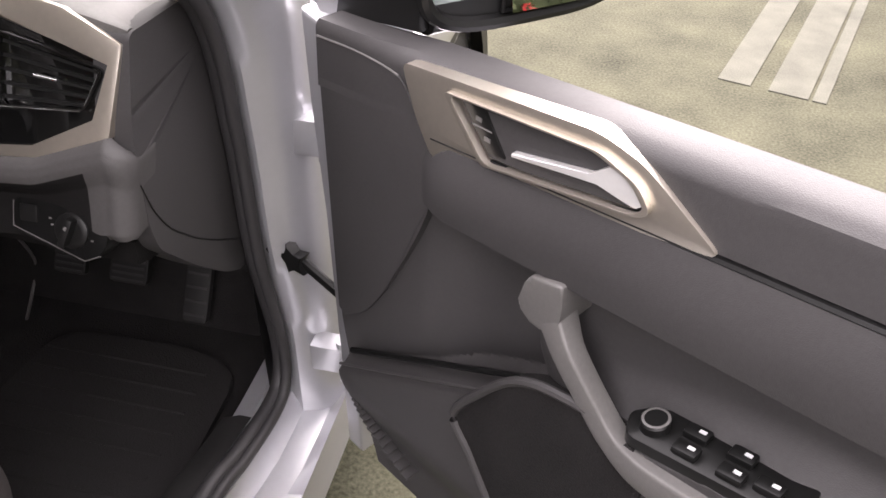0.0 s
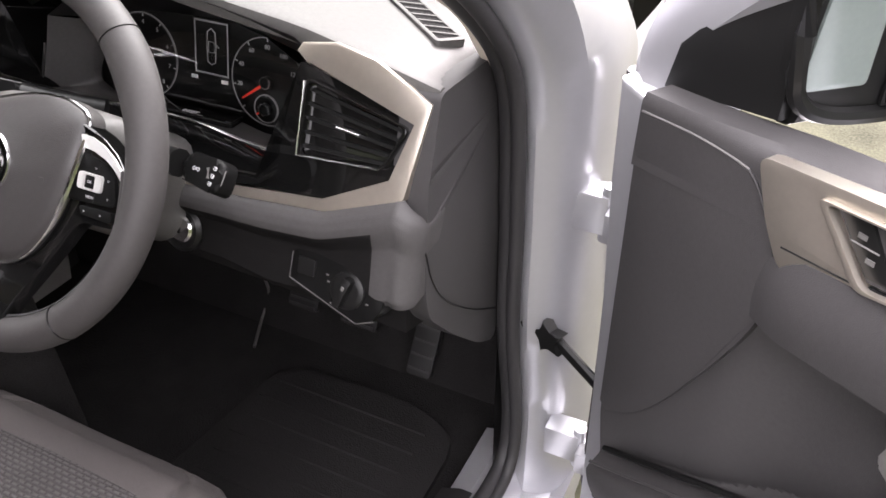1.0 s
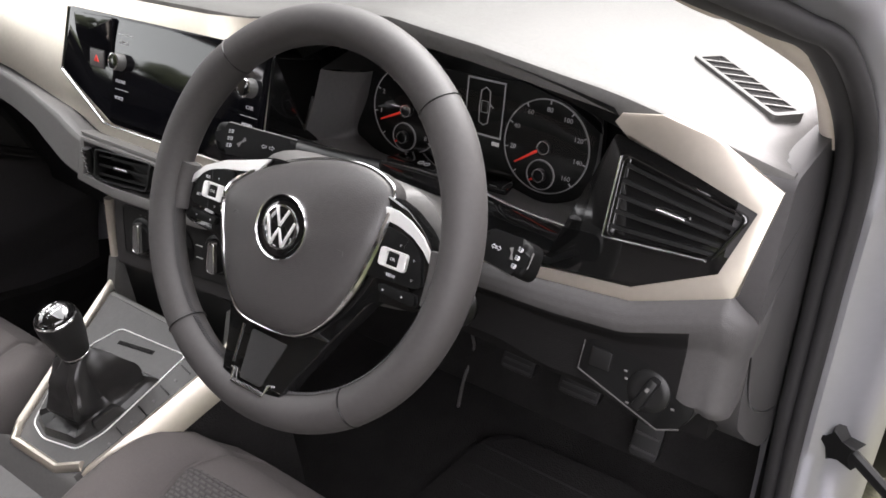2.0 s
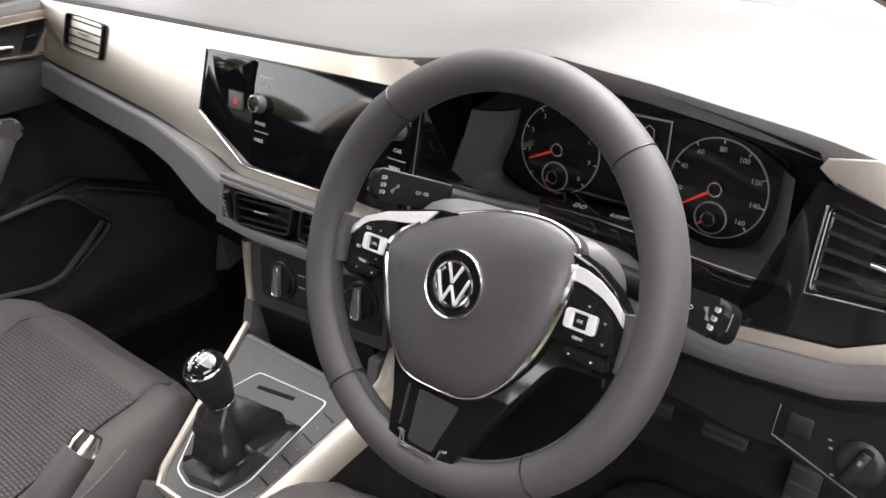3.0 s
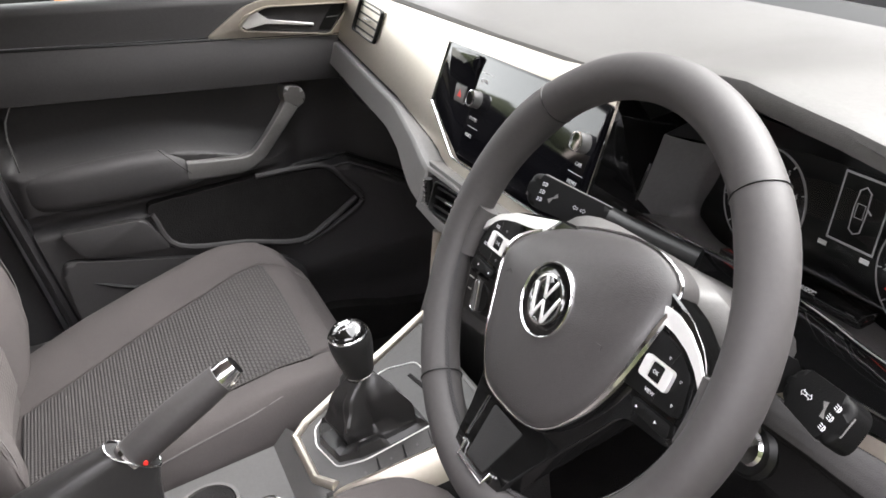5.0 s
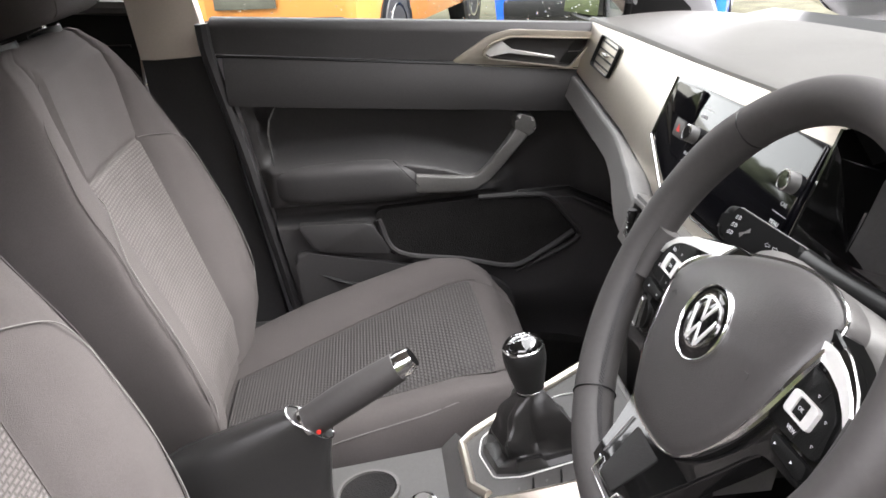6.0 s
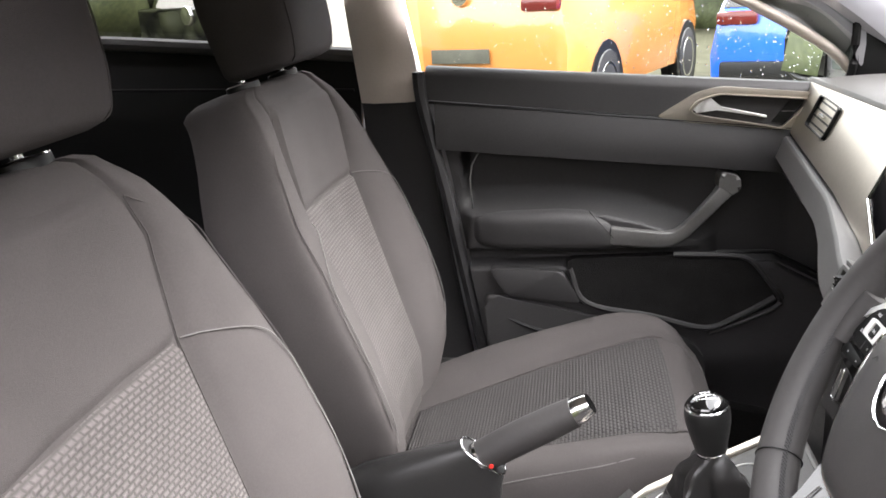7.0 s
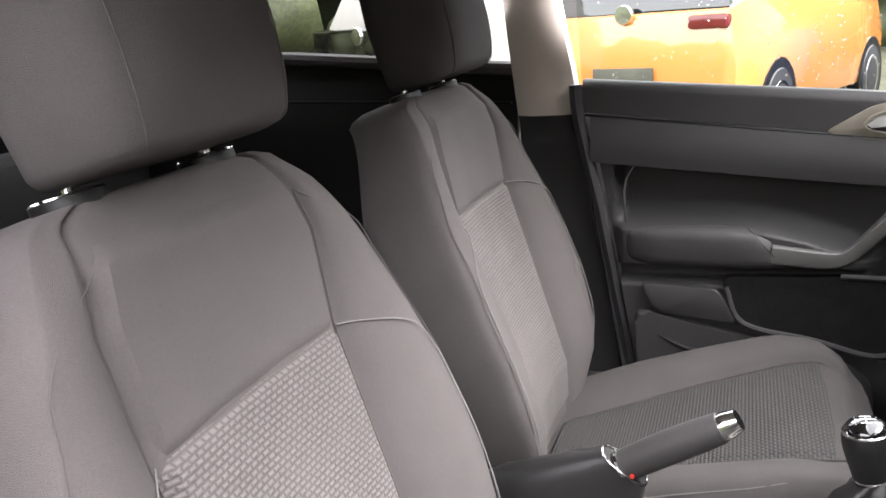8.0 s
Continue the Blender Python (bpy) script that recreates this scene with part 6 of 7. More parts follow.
# ---- doors ----
def door(name, m, label, driver):
    """A front door's lining in the frame m: u back from the hinge, v up, w inwards."""
    t = thing(name, m @ Vector((0.4, 0.3, 0)), label, "car door")
    crease = lambda u: 0.949 + 0.11 * (u - 0.45)
    pocket = lambda u: 0.845 + 0.097 * (u - 0.222)
    sill_v = lambda u: (0.984 if driver else 0.994) + 0.0866 * (u - 0.144)
    front = lambda v: interp(v, (0.30, 0.40, 0.60, 0.95, 1.0), (0.05, 0.025, 0.0, -0.002, 0.0))
    rear = lambda v: interp(v, (0.30, 0.496, 0.82, 0.99, 1.06), (0.72, 0.776, 0.832, 0.868, 0.872))

    def upper(a, c):
        v0 = crease(0.4) + 0.004
        u = front(0.97) + a * (rear(1.02) - front(0.97))
        v = crease(u) + 0.003 + c * (sill_v(u) - crease(u) - 0.003)
        return (u, v, 0.005 - 0.003 * c - 0.009 * step(c, 0.80, 1.0) * step(u, 0.06, 0.16) - 0.004 * step(c, 0.9, 1.0))

    part("upper_panel", surf(upper, 30, 12, m, 0.03), DOORP, t, "dark grey upper door lining")

    def band(a, c):
        # from the crease down to the sharp upper lip of the pocket
        u = 0.12 + a * (rear(0.93) - 0.12)
        v = crease(u) - 0.002 - c * (crease(u) - 0.002 - pocket(u))
        fr = step(u, 0.12, 0.20)
        q = math.sin(math.pi * min(1.0, c * 0.9)) * 0.006 + 0.006 * c
        return (u, v, (0.008 + q) * fr - 0.004 * (1 - fr))

    part("middle_band", surf(band, 40, 16, m, 0.03), DOORP, t, "dark moulded band above the pocket")
    ledge = (lambda u: min(0.735, 0.515 + 0.62 * u)) if driver else (lambda u: min(0.688, 0.548 + 0.60 * u))
    arm_top = lambda u: interp(u, (0.38, 0.43, 0.48, 0.55, 0.60, 0.84), (0.722, 0.738, 0.756, 0.772, 0.777, 0.779))

    def lower(a, c):
        v = 0.32 + c * (crease(0.4) - 0.010 - 0.32)
        u = front(v) + a * (rear(v) - front(v))
        v = 0.32 + c * (crease(u) - 0.010 - 0.32)
        back = step(u, 0.33, 0.40)
        d = pocket(u) - v
        # front: a shallow dish that falls to the ledge over the loudspeaker
        dish = math.exp(-((u - 0.20) / 0.09) ** 2) * step(d, -0.02, 0.06)
        w = -(0.020 * step(u, 0.14, 0.22) * step(d, -0.01, 0.0) + 0.008 * dish)
        w -= 0.010 * math.exp(-max(0.0, v - ledge(u)) / 0.03) * step(u, 0.0, 0.05)
        # behind the grab handle: deep pocket with a hollow floor, then the armrest
        deep = -0.034 * step(d, -0.003, 0.006)
        q = min(1.0, max(0.0, (arm_top(u) + 0.050 - v) / 0.050))
        deep += (0.034 + 0.022) * q ** 2.4
        end = 1 - step(u, 0.795, 0.815) * step(v, 0.70, 0.72)
        deep = deep * end + 0.004 * (1 - end)
        w = w * (1 - back) + deep * back
        under = step(0.712 - v, 0.0, 0.010) * step(u, 0.36, 0.42)
        w = w * (1 - under) - 0.010 * under
        low = step(ledge(u) - v, 0.0, 0.020)
        w = w * (1 - low) + low * 0.020
        return (u, v, w - 0.03 * step(0.50 - v, 0.0, 0.12))

    part("main_panel", surf(lower, 110, 190, m, 0.04), DOORP, t, "dark grained door lining", sharp=50)
    cur = smooth([(0.124, 0.960, 0.005), (0.137, 0.948, 0.005), (0.162, 0.905, 0.004), (0.168, 0.855, 0.004), (0.145, 0.80, 0.004), (0.10, 0.70, 0.004), (0.055, 0.63, 0.004), (0.012, 0.592, 0.004)], 6)
    part("front_seam", tube([m @ p for p in cur], 0.0010, 5), RUBBER, t)
    part("upper_seam", tube([m @ p for p in smooth([(0.003, 0.957, 0.0046), (0.06, 0.962, 0.0046), (0.10, 0.962, 0.0046), (0.124, 0.960, 0.0046)], 4)], 0.0010, 5), CHEEK, t)
    # champagne trim with the handle bowl
    o = [(0.132, 0.978), (0.345, 1.001), (0.385, 0.993), (0.456, 0.951), (0.172, 0.897), (0.150, 0.932)]
    i = [(0.197, 0.973), (0.345, 0.987), (0.380, 0.977), (0.394, 0.961), (0.385, 0.953), (0.240, 0.926)]
    tr = part("trim", ring(rounded(o, 0.012, 4), rounded(i, 0.008, 4), -0.02, 0.0085, m, 0.003), TRIM, t, "champagne satin trim")
    part("handle_bowl", prism(rounded([(x, y) for x, y in i], 0.008, 3), -0.03, -0.012, m), BLACK, tr, "dark handle bowl")
    cb = Vector((0.285, 0.960))
    wide = rounded([tuple(cb + (Vector(p) - cb) * f) for p, f in zip(i, (1.09, 1.09, 1.07, 1.05, 1.06, 1.11))], 0.008, 4)
    part("bowl_frame", ring(wide, rounded(i, 0.008, 4), 0.004, 0.0135, m, 0.0022), TRIM, tr, "champagne frame round the handle bowl")
    lever = [(0.266, 0.9475), (0.343, 0.9655), (0.352, 0.973), (0.364, 0.9835), (0.371, 0.982), (0.393, 0.963), (0.385, 0.956), (0.372, 0.9575), (0.350, 0.9600), (0.266, 0.9435)]
    part("pull_lever", prism(rounded(lever, 0.0015, 2), -0.002, 0.010, m, 0.0012), SATIN, tr, "satin metal pull lever")
    part("lock_buttons", prism(rounded([(x, y) for x, y in ((0.205, 0.972), (0.228, 0.974), (0.258, 0.935), (0.236, 0.931))], 0.003, 2), -0.012, 0.006, m, 0.001), BLACK, tr)
    for v0 in (0.960, 0.945) if driver else ():
        part("lock_mark", box((0.226 + (0.960 - v0) * 0.7, v0, 0.0064), (0.007, 0.004, 0.0006), 0, m), CHEEK, tr)
    part("lock_gap", tube([m @ Vector((0.218, 0.953, 0.0062)), m @ Vector((0.241, 0.9535, 0.0062))], 0.0008, 4), GREY, tr)
    part("bowl_web", prism([(x, y) for x, y in ((0.285, 0.985), (0.292, 0.985), (0.306, 0.946), (0.299, 0.946))], -0.012, 0.0, m), GREY, tr)
    part("crease_line", tube([m @ Vector((u, crease(u) - 0.001, 0.006)) for u in (0.17, 0.3, 0.45, 0.65, 0.865)], 0.003, 6), BLACK, t)
    # grab handle running down into the armrest
    g = [(0.322, 0.832, 0.004), (0.329, 0.820, 0.008), (0.339, 0.808, 0.012), (0.356, 0.790, 0.017), (0.389, 0.753, 0.016), (0.410, 0.735, 0.017), (0.430, 0.728, 0.018), (0.460, 0.729, 0.020), (0.535, 0.737, 0.019)]
    gp = smooth([m @ Vector(q) for q in g], 4)
    gr = [interp(k / (len(gp) - 1), (0.0, 0.22, 0.34, 0.46, 0.66, 0.80, 1.0), (0.0150, 0.0140, 0.0125, 0.0118, 0.0120, 0.0150, 0.0175)) for k in range(len(gp))]
    part("grab_handle", tube(gp, gr, 20, flat=0.9, up=m.to_3x3() @ Vector((0, 0, 1)), sq=0.28), GREY, t, "grey plastic grab handle", sharp=60)
    head = [(0.3040, 0.818), (0.3080, 0.842), (0.3360, 0.850), (0.3440, 0.842), (0.3440, 0.817), (0.3260, 0.805)]
    if driver:
        head = [(0.2960, 0.815), (0.3050, 0.850), (0.3420, 0.862), (0.3440, 0.840), (0.3430, 0.812), (0.3180, 0.800)]
    part("handle_head", prism(rounded(head, 0.006, 3), -0.034, 0.0225, m, 0.0075, 4), GREY, t, "square upper end of the grab handle")
    if driver:
        hi_ = smooth([(0.318, 0.812, 0.010), (0.347, 0.780, 0.008), (0.381, 0.744, 0.008), (0.409, 0.724, 0.008), (0.440, 0.712, 0.010)], 4)
        lo_ = smooth([(0.310, 0.748, -0.004), (0.334, 0.712, 0.000), (0.359, 0.680, 0.004), (0.382, 0.648, 0.010), (0.404, 0.622, 0.014)], 4)
        part("handle_web", loft([[m @ p.lerp(q, f) + (m.to_3x3() @ Vector((0, 0, 0.004 * math.sin(math.pi * f)))) for p, q in zip(hi_, lo_)] for f in (0, 0.25, 0.5, 0.75, 1.0)], wrap=False), DOORP, t, "dark side wall under the grab handle")
        for k in range(16):
            f = k / 15
            part("edge_rib", box((0.018 + 0.105 * f * f, 0.475 - 0.115 * f + 0.02 * f * f, 0.0), (0.014, 0.004, 0.020), 0.001, m), DOORP, t)
    # padded armrest, its front end cut aslant
    rows = []
    for u, h0, h1, d in ((0.506, 0.722, 0.768, 0.024), (0.510, 0.710, 0.779, 0.033), (0.525, 0.706, 0.783, 0.0365), (0.58, 0.704, 0.785, 0.038), (0.66, 0.705, 0.785, 0.038), (0.73, 0.708, 0.784, 0.036), (0.775, 0.714, 0.782, 0.030), (0.80, 0.725, 0.778, 0.018), (0.808, 0.735, 0.772, 0.004)):
        c, hh = (h0 + h1) / 2, (h1 - h0) / 2
        lean = 0.95 * (1 - step(u, 0.50, 0.70))
        rows.append([m @ Vector((u + lean * (0.5 + 0.5 * sgn(math.sin(q), 0.5)) * 2 * hh * 0.9, c + hh * sgn(math.sin(q), 0.5), -0.012 + (d + 0.012) * sgn(math.cos(q), 0.5))) for q in (math.tau * k / 32 for k in range(32))])
    part("armrest", loft(rows), DOORP, t, "padded dark armrest")
    # dark plate standing for the shade in the loudspeaker recess, and door bin
    sp = [(0.62, 0.690), (0.600, 0.600), (0.353, 0.545), (0.225, 0.600), (0.285, 0.684), (0.404, 0.696)]
    if driver:
        sp = [(0.45, 0.742), (0.45, 0.50), (0.295, 0.50), (0.252, 0.566), (0.228, 0.606), (0.262, 0.666), (0.297, 0.711), (0.327, 0.732), (0.36, 0.742)]
    part("speaker_shade", prism(rounded(sp[::-1], 0.012 if driver else 0.02, 5), 0.0, 0.0235, m), CARPET, t, "dark plate for the shade in the speaker recess")
    arc = [(0.385, 0.750, 0.022), (0.355, 0.746, 0.024), (0.327, 0.737, 0.024), (0.297, 0.716, 0.024), (0.262, 0.671, 0.024), (0.226, 0.609, 0.024), (0.251, 0.567, 0.024), (0.292, 0.500, 0.024)]
    arc = smooth(arc if driver else [(0.42, 0.698, 0.024)] + [(0.33, 0.695, 0.024), (0.285, 0.686, 0.024), (0.25, 0.645, 0.024), (0.226, 0.602, 0.024), (0.29, 0.565, 0.024), (0.353, 0.540, 0.024)], 5)
    part("speaker_lip", tube([m @ p for p in arc], 0.005, 8), DOORP, t)
    pk = [(0.778, 0.628), (0.70, 0.608), (0.60, 0.585), (0.40, 0.535), (0.36, 0.50), (0.35, 0.36), (0.70, 0.36), (0.77, 0.50)]
    part("bin", prism(rounded(pk, 0.03, 5), 0.0, 0.034, m, 0.010, 3), DOORP, t, "moulded door bin")
    part("bin_mouth", tube([m @ Vector(p) for p in smooth([(0.735, 0.575, 0.030), (0.68, 0.552, 0.035), (0.60, 0.530, 0.035)], 5)], 0.004, 6), BLACK, t)
    sea = [(rear(v) + 0.010, v) for v in (0.34, 0.42, 0.496, 0.60, 0.72, 0.82, 0.92, 1.0, 1.05)]
    part("rear_seal", tube(smooth([m @ Vector((u, v, 0.006)) for u, v in sea], 4), 0.012, 8), RUBBER, t, "black rubber door seal")
    lipl = [(u, pocket(u) + 0.0005, 0.0125) for u in (0.20, 0.35, 0.5, 0.65, 0.775)]
    if not driver:
        lipl += [(0.79, 0.875, 0.012), (0.795, 0.85, 0.010), (0.793, 0.79, 0.012)]
    # highlight on the pocket's edge, drawn as a tube paler than the lining
    part("pocket_highlight", tube([m @ Vector(p) for p in lipl], 0.0018, 6), CHEEK, t, "highlight on the pocket's edge, put in as a pale tube")
    # soft shadow under the ledge, drawn as a black tube
    part("ledge_shadow", tube([m @ Vector((u, ledge(u) + 0.006, 0.0)) for u in (0.015, 0.06, 0.12, 0.18, 0.24, 0.253, 0.30, 0.34)], 0.0035, 6), BLACK, t)
    part("ledge_edge", tube([m @ Vector((u, ledge(u) - 0.005, 0.0195)) for u in (0.015, 0.06, 0.12, 0.18, 0.24, 0.253, 0.30, 0.34)], 0.0022, 6), DOORP, t)
    fp = [(0.001, 0.60), (0.001, 0.956), (0.06, 0.961), (0.10, 0.961), (0.122, 0.959), (0.136, 0.946), (0.161, 0.905), (0.167, 0.855), (0.150, 0.80), (0.10, 0.70), (0.055, 0.63), (0.012, 0.592)]
    fp = fp[:4] + [tuple(q)[:2] for q in smooth([(*q, 0) for q in fp[4:]], 5)]
    part("front_panel", prism(fp[::-1], -0.01, 0.0046, m, 0.0012, 2), DOORP, t, "flat front field of the lining")
    if not driver:
        part("raised_field", prism(rounded([(0.765, 0.676), (0.625, 0.669), (0.590, 0.604), (0.735, 0.622)], 0.012, 4), 0.0, 0.034, m, 0.006, 3), DOORP, t, "raised field beside the door bin")
        part("armrest_seam", tube([m @ Vector(q) for q in ((0.575, 0.786, 0.030), (0.548, 0.755, 0.0365), (0.515, 0.716, 0.032))], 0.0008, 5), BLACK, t)
    rim = smooth([(0.612, 0.672, 0.026), (0.58, 0.604, 0.030), (0.46, 0.578, 0.032), (0.36, 0.553, 0.030)] + ([] if driver else [(0.30, 0.575, 0.026), (0.237, 0.612, 0.024)]), 5)
    part("bin_rim", tube([m @ q for q in rim], 0.006, 8), DOORP, t)
    # door shell behind the lining
    sh = [(-0.03, 0.28), (0.88, 0.28), (0.93, 0.60), (0.93, 1.02), (0.10, 0.955), (-0.03, 0.94)]
    if driver:
        sh = [(-0.055, 0.34), (0.10, 0.27), (0.85, 0.27), (0.93, 0.60), (0.93, 0.975), (0.10, 0.925), (-0.055, 0.915)]
    if driver:
        fl = [(0.004, 0.30), (0.004, 0.955), (-0.048, 0.965), (-0.042, 0.86), (-0.032, 0.72), (-0.028, 0.30)]
        part("hinge_flange", prism(fl, -0.12, -0.012, m, 0.006, 3), SILVER, t, "silver painted front edge of the door")
    part("shell", prism(rounded(sh, 0.03, 4), -0.13, -0.060, m, 0.006), SILVER, t, "silver painted door shell")
    return t


MD = axes((0.8707, 0.2681, 0.013), (0.833, -0.553, 0), (0, 0, 1))
dd = door("driver_door", MD, "open driver door, dark lining with champagne trim and silver edge", True)
MP = axes((-0.66, 0.39, 0), (0, -1, 0), (0, 0, 1), (1, 0, 0))
pdoor = door("passenger_door", MP, "closed passenger door, dark lining with champagne trim", False)
for m, t in ((MD, dd), (MP, pdoor)):
    # window frame, sail panel, pane
    fr = smooth([(-0.03, 0.93, -0.06), (-0.025, 0.985, -0.062), (0.0, 1.03, -0.060), (0.06, 1.085, -0.052), (0.16, 1.16, -0.034), (0.34, 1.27, 0.000), (0.52, 1.345, 0.032), (0.68, 1.385, 0.050), (0.86, 1.395, 0.055)], 6)
    part("window_frame", tube([m @ p for p in fr], 0.030, 10, flat=1.2, sq=0.7), SILVER, t)
    sa = [(-0.012, 0.965), (0.112, 0.985), (0.122, 1.12), (0.09, 1.10), (0.05, 1.06), (0.0, 1.01)]
    part("sail_panel", prism(sa, -0.06, -0.03, m, 0.004), BLACK, t, "black triangular corner panel")
    if t is dd:
        drop = surf(lambda a, c: (0.16 + 0.68 * a, 0.60 + 0.34 * c, -0.050), 4, 2, m)
        part("window_pane", drop, GLASS, t, "side window wound down into the door").visible_shadow = False
    else:
        b = surf(lambda a, c: (0.12 + 0.76 * a, 0.975 + 0.066 * a + c * (0.13 + 0.29 * min(1, a * 1.6)), -0.055 + 0.10 * c * (0.3 + 0.7 * min(1, a * 1.6))), 12, 6, m)
        part("window_pane", b, SIDEGLASS, t)
    # door mirror
    mh = m @ Matrix.Translation((0.148, 1.058, -0.135)) @ Matrix.Rotation(radians(-16), 4, "Y")
    oval = lambda f, x: [mh @ Vector((x, f * 0.074 * sgn(math.sin(q), 0.45), f * 0.112 * sgn(math.cos(q), 0.55))) for q in (math.tau * k / 40 for k in range(40))]
    h = part("mirror_housing", loft([oval(f, x) for x, f in ((0.0, 0.97), (-0.012, 1.02), (-0.05, 1.0), (-0.085, 0.85), (-0.105, 0.55), (-0.112, 0.15))]), BLACK if t is dd else SILVER, t, "door mirror housing with a painted inner face")
    part("mirror_rim", tube(oval(0.985, 0.001), 0.0075, 8, True), BLACK, h, "black mirror rim")
    part("inner_panel", prism(rounded([(-0.046, 0.048), (0.066, 0.046), (0.066, 0.092), (-0.046, 0.106)], 0.005, 3), 0.0, 0.003, mh @ Matrix.Rotation(radians(90), 4, "Y") @ Matrix.Rotation(radians(90), 4, "Z"), 0.001), HOUSING, h, "grey-green inner face of the mirror housing")
    b = surf(lambda a, c: (0.0015, (2 * c - 1) * 0.062, -0.104 + 0.130 * a), 2, 2, mh @ Matrix.Translation((0.004, 0, 0)) @ Matrix.Rotation(radians(10), 4, "Z"))
    part("mirror_glass", b, MIRROR, h, "mirror glass")
    part("glass_edge", tube([mh @ Vector((0.003, y, z)) for y, z in ((-0.063, -0.104), (-0.063, 0.029), (0.063, 0.029), (0.063, -0.104))], 0.0030, 6, True), BLACK, h)
    part("mirror_foot", tube([m @ Vector((0.100, 0.992, -0.045)), m @ Vector((0.115, 0.992, -0.12))], 0.022, 12, flat=0.7), BLACK, t)
# black rod put in for the shade between pillar and door
gs = thing("jamb_gap_shade", (0.85, 0.345, 0.40), "black rod standing for the dark gap at the door hinges", "seal")
part("strip", tube([(0.852, 0.352, 0.36), (0.852, 0.350, 0.60), (0.851, 0.347, 0.80), (0.846, 0.345, 0.97)], 0.013, 8), RUBBER, gs)
# driver's hinges and check strap
for z in (0.79, 0.408):
    hg = thing("door_hinge", (0.825, 0.38, z), "silver painted steel door hinge", "hinge", "door hinges")
    part("pillar_leaf", box((0.805, 0.372, z), (0.05, 0.035, 0.05), 0.004), SILVER, hg)
    part("door_leaf", box((0.855, 0.352, z - 0.004), (0.05, 0.03, 0.038), 0.004, pose(0, 0, 0)), SILVER, hg)
    part("pin", tube([(0.828, 0.365, z - 0.035), (0.828, 0.365, z + 0.035)], 0.009, 10), SILVER, hg)
ck = thing("check_strap", (0.78, 0.346, 0.612), "black door check strap between pillar and door", "check strap")
part("strap", tube([(0.745, 0.35, 0.615), (0.78, 0.345, 0.612), (0.85, 0.315, 0.585), (0.90, 0.29, 0.565)], 0.006, 8, flat=1.4), BLACK, ck)
ma = axes((0.782, 0.340, 0.611), (0.9, -0.4, 0), (0, 0, 1))
part("anchor", prism([((0.026 if k % 2 else 0.012) * math.cos(math.tau * k / 10), (0.026 if k % 2 else 0.012) * math.sin(math.tau * k / 10)) for k in range(10)], -0.008, 0.008, ma, 0.002), BLACK, ck)
part("bolt", tube([(0.745, 0.352, 0.622), (0.752, 0.34, 0.622)], 0.009, 8), DARK, ck)
# switch plate on the driver's armrest
sp = thing("window_switches", MD @ Vector((0.48, 0.765, 0.0)), "dark window switch plate with bright-marked buttons", "switches")
mS = MD @ axes((0.485, 0.768, 0.004), (1, 0.20, 0), (0, 0.12, -1.0), (0, 1.0, 0.12))
part("plate", prism(rounded([(-0.062, -0.020), (0.085, -0.018), (0.085, 0.020), (-0.055, 0.022), (-0.074, 0.004)][::-1], 0.008, 3), -0.01, 0.004, mS, 0.002), BLACK, sp)
part("mirror_knob", lathe([(0.0125, 0.0), (0.0125, 0.009), (0.010, 0.012), (0.003, 0.012)], mS @ Matrix.Translation((-0.047, 0.0, 0.004)), 20), BLACK, sp)
part("knob_ring", lathe([(0.0105, 0.0105), (0.0118, 0.0118), (0.0095, 0.0122), (0.0095, 0.0115)], mS @ Matrix.Translation((-0.047, 0.0, 0.004)), 20, caps=False), CHEEK, sp)
for x, y in ((-0.012, -0.009), (-0.014, 0.010), (0.027, -0.009), (0.025, 0.010), (0.055, -0.004)):
    k = part("switch", box((x, y, 0.008), (0.022, 0.013, 0.009), 0.003, mS), BLACK, sp)
    part("mark", box((x + 0.004, y, 0.0135), (0.006, 0.003, 0.001), 0, mS), PRINT, k)

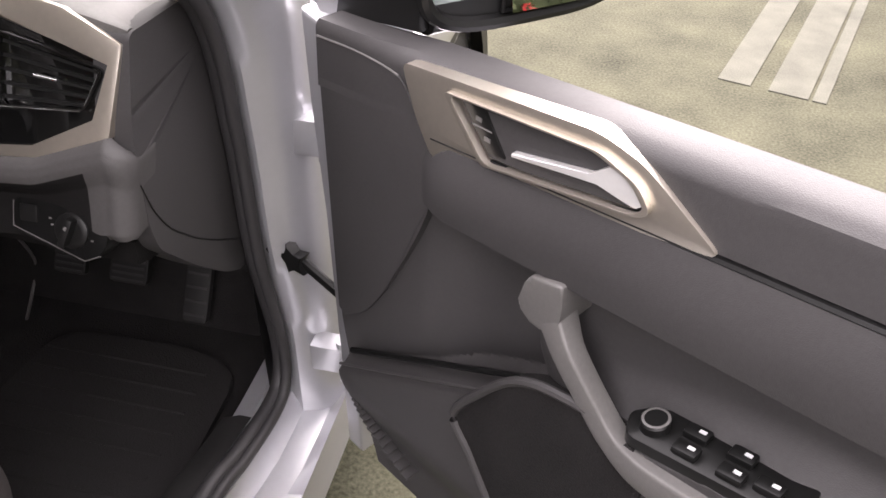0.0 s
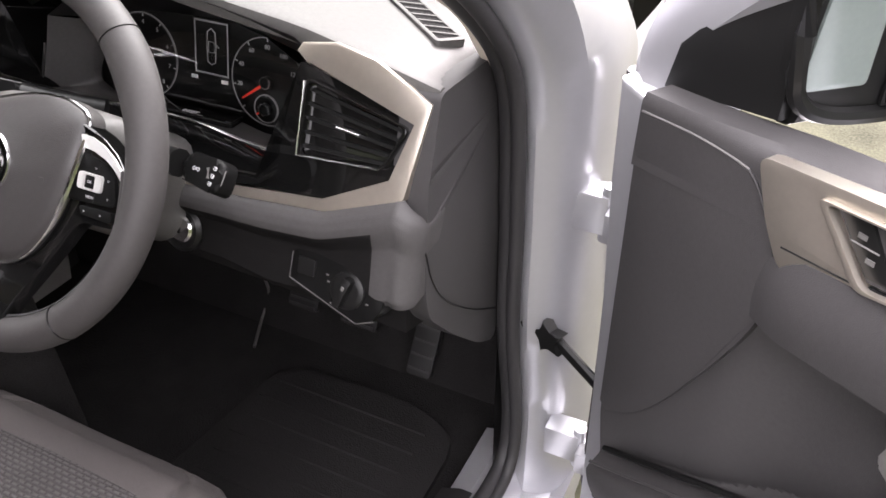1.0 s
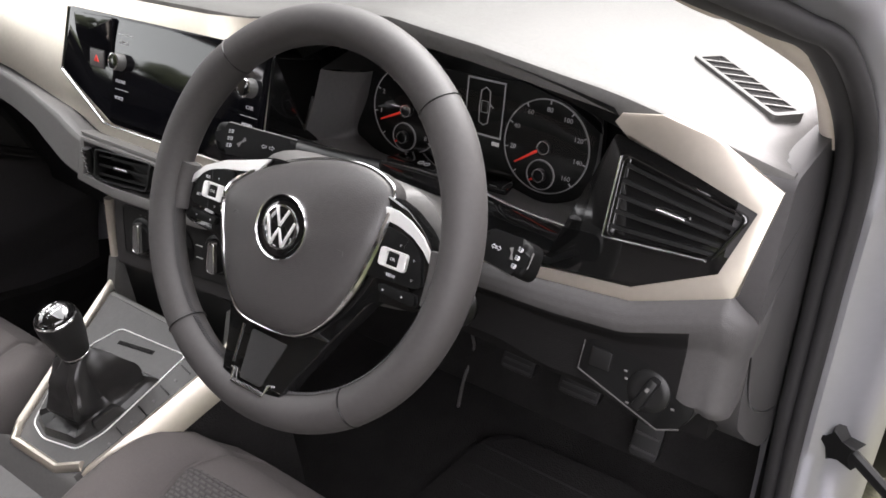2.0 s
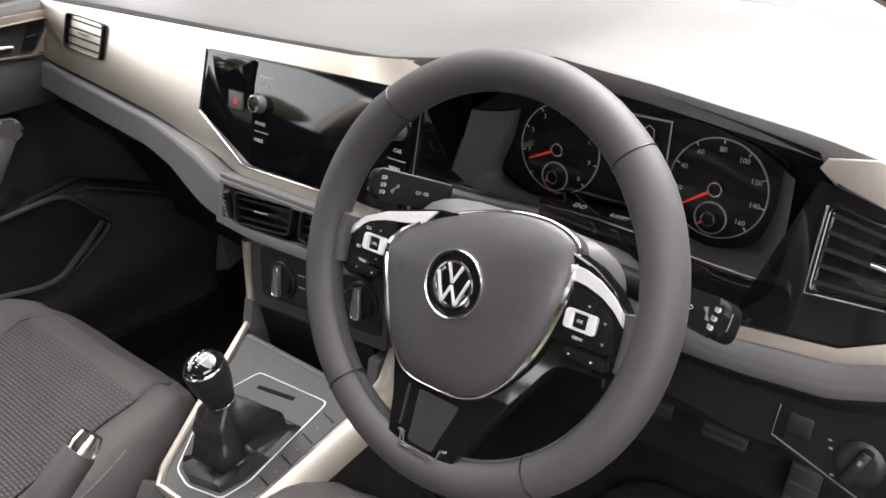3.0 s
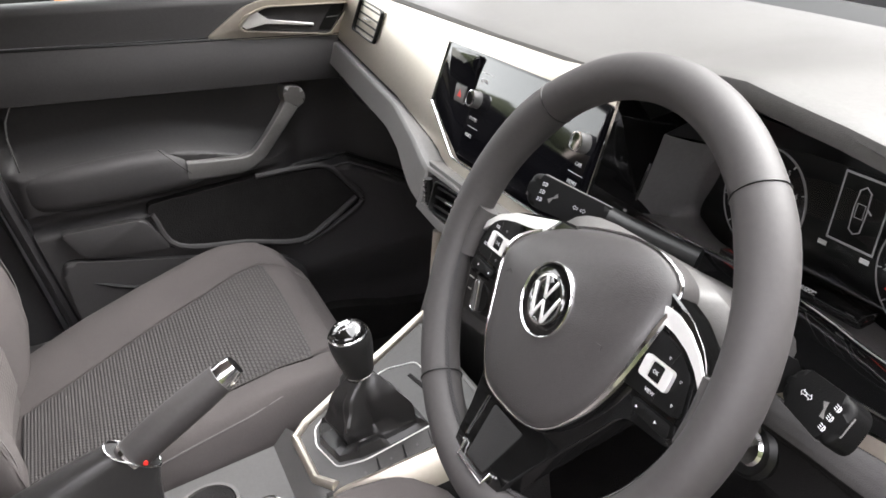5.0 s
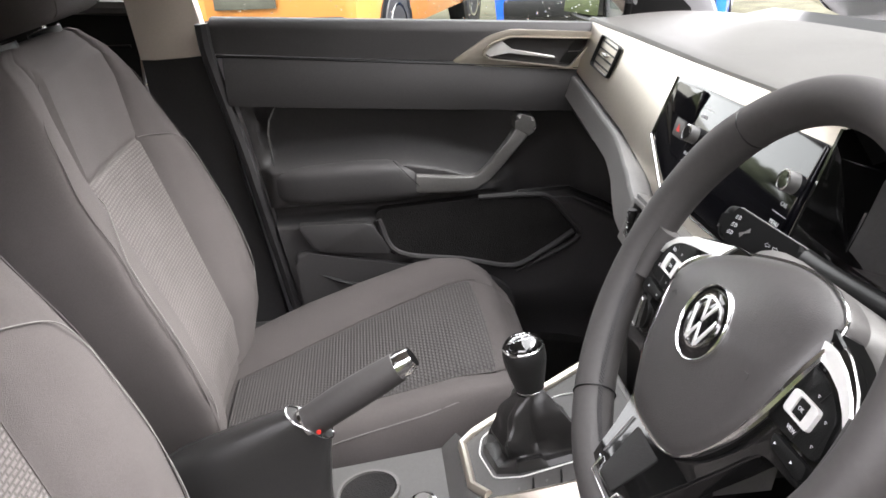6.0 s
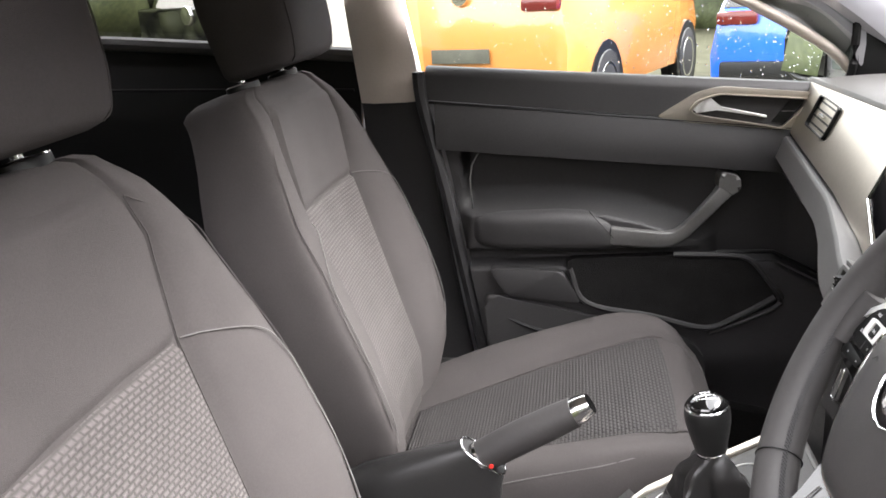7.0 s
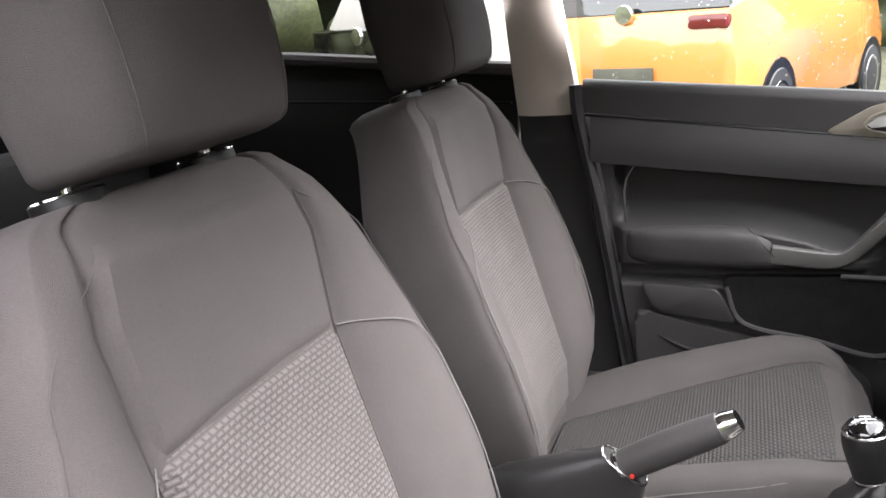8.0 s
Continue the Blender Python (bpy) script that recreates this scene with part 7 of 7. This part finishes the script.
# ---- parked cars beyond the far window ----
def parked_car(name, m, paint, label, tall=1.0, van=False):
    t = thing(name, m.translation, label, "car", "parked cars")
    S = lambda y, w, z0, z1, tw, zt: [(-w, z0), (-w * 1.02, (z0 + z1) / 2), (-w * 0.97, z1), (-tw, zt), (0, zt + 0.02), (tw, zt), (w * 0.97, z1), (w * 1.02, (z0 + z1) / 2), (w, z0)]
    low = ((-0.0, 0.78, 0.35, 0.80), (0.05, 0.86, 0.28, 0.92), (0.3, 0.89, 0.25, 0.98), (1.5, 0.90, 0.25, 0.98), (3.0, 0.90, 0.25, 0.96), (3.8, 0.86, 0.28, 0.88), (4.1, 0.75, 0.35, 0.70))
    rows = [[m @ Vector((x, y, z * tall)) for x, z in ((-w, z0), (-w * 1.02, z0 + 0.3), (-w * 0.95, z1), (w * 0.95, z1), (w * 1.02, z0 + 0.3), (w, z0))] for y, w, z0, z1 in low]
    part("body", loft(rows), paint, t)
    gh = ((0.10, 0.80, 0.95, 0.80), (0.35, 0.80, 1.38, 0.62), (0.9, 0.82, 1.50, 0.63), (1.8, 0.82, 1.50, 0.63), (2.3, 0.82, 1.42, 0.62), (3.05, 0.80, 0.96, 0.76))
    rows = [[m @ Vector((x, y, z * tall)) for x, z in ((-w, 0.93), (-tw, zt), (tw, zt), (w, 0.93))] for y, w, zt, tw in gh]
    part("glasshouse", loft(rows), paint if van else GLOSS, t, "pale tailgate" if van else "dark windows")
    rows = [[m @ Vector((x, y, z * tall)) for x, z in ((-tw - 0.02, zt - 0.03), (-tw + 0.05, zt + 0.03), (tw - 0.05, zt + 0.03), (tw + 0.02, zt - 0.03))] for y, w, zt, tw in gh[1:5]]
    part("roof", loft(rows), paint, t)
    for y in (0.82, 3.32):
        for s in (-1, 1):
            mw = m @ axes((s * 0.80, y, 0.32), (0, 1, 0), (0, 0, 1), (s, 0, 0))
            part("wheel_arch", lathe([(0.39, 0.02), (0.39, 0.117), (0.02, 0.117)], mw, 24), BLACK, t)
            w = part("wheel", lathe([(0.32, -0.08), (0.32, 0.10), (0.30, 0.125), (0.22, 0.13)], mw, 28), RUBBER, t)
            part("rim", lathe([(0.22, 0.11), (0.21, 0.132), (0.08, 0.12), (0.03, 0.128)], mw, 20), CHROME, w)
    if van:
        part("tailgate_panel", box((0, -0.02, 0.86), (1.62, 0.12, 0.62), 0.03, m), GLOSS, t, "black lower tailgate")
        part("tailgate_slot", box((0.1, 0.10, 1.42), (0.5, 0.2, 0.05), 0.01, m), BLACK, t)
    for s in () if van else (-1, 1):
        part("tail_light", box((s * 0.68, 0.03, 0.86 * tall), (0.30, 0.12, 0.10), 0.03, m), LAMP, t)
    part("bumper", box((0, 0.02, 0.42), (1.6, 0.10, 0.22), 0.04, m), BLACK, t)
    part("plate", box((0, -0.035, 0.66), (0.52, 0.02, 0.11), 0.004, m), PAINT, t)
    part("emblem", lathe([(0.075, -0.03), (0.075, 0.005), (0.07, 0.012), (0.02, 0.014)], m @ axes((0, -0.085 if van else 0.0, 1.10 if van else 0.93 * tall), (1, 0, 0), (0, 0, 1)), 20), CHROME, t)
    return t


ORANGE = mat("orange_paint", (0.46, 0.18, 0.045), 0.25, scale=10, vary=0.04, coat=0.8)
BLUE = mat("blue_paint", (0.01, 0.10, 0.55), 0.25, scale=10, vary=0.04, coat=0.8)
DKGREY = mat("pale_grey_paint", (0.30, 0.29, 0.26), 0.5, scale=10, vary=0.04, coat=0.1)
LAMP = mat("dark_red_lamp", (0.10, 0.012, 0.01), 0.2)
parked_car("orange_suv", axes((-5.83, -1.095, 0), (0.37, 0.93, 0), (-0.93, 0.37, 0)), ORANGE, "orange parked SUV seen from behind", 1.2)
parked_car("blue_car", axes((-5.55, 1.62, 0), (0.37, 0.93, 0), (-0.93, 0.37, 0)), BLUE, "bright blue parked car seen from behind", 0.98)
parked_car("pale_van", axes((-5.55, -3.15, 0), (0.57, 0.82, 0), (-0.82, 0.57, 0)), DKGREY, "pale parked van with a black lower tailgate and round emblem", 1.25, True)

# rain on the far window
rng = random.Random(5)
b = bmesh.new()
for k in range(700):
    u, c = rng.uniform(0.12, 0.86), rng.uniform(0.02, 0.95)
    a = (u - 0.12) / 0.76
    p = MP @ Vector((u, 0.975 + 0.066 * a + c * (0.13 + 0.29 * min(1, a * 1.6)), -0.055 + 0.10 * c * (0.3 + 0.7 * min(1, a * 1.6)) - 0.0006))
    r = rng.uniform(0.0005, 0.0015)
    bmesh.ops.create_icosphere(b, subdivisions=1, radius=1.0, matrix=Matrix.Translation(p) @ Matrix.Diagonal((r * 0.35, r, r * rng.uniform(1.0, 1.9), 1)))
wd = part("raindrops", b, WATER, pdoor, "rain drops on the glass")
tagged(wd, "rain drops on the glass", kind="stuff")

# belt of trees: leafy clumps over a dense core; mostly unseen, added all round to hold back horizon light
rng = random.Random(11)
b = bmesh.new()
proto = bmesh.new()
bmesh.ops.create_icosphere(proto, subdivisions=2, radius=1.0)
pv, pf = [v.co.copy() for v in proto.verts], [[v.index for v in f.verts] for f in proto.faces]
proto.free()
for k in range(620):
    q = math.tau * k / 620 + rng.uniform(-0.01, 0.01)
    d = rng.uniform(17.0, 20.5)
    high = 4.2 + 1.6 * noise.noise(Vector((4 * math.cos(q), 4 * math.sin(q), 0.3)))
    z, r = rng.uniform(0.3, high), rng.uniform(0.6, 1.25)
    o = Vector((-1 + d * math.cos(q), d * math.sin(q), z))
    vs = [b.verts.new(o + v * r * (1 + 0.45 * noise.noise(v * 2.2 + o))) for v in pv]
    for f in pf:
        b.faces.new([vs[i] for i in f])
for k in range(72):
    q0, q1 = math.tau * k / 72, math.tau * (k + 1) / 72
    b.faces.new([b.verts.new((-1 + 20 * math.cos(q), 20 * math.sin(q), z)) for q, z in ((q0, 0), (q1, 0), (q1, 3.2), (q0, 3.2))])
tagged(part("tree_belt", b, LEAF, fix=False), "dense green trees and bushes, carried on unseen round the car park", "trees", kind="stuff")
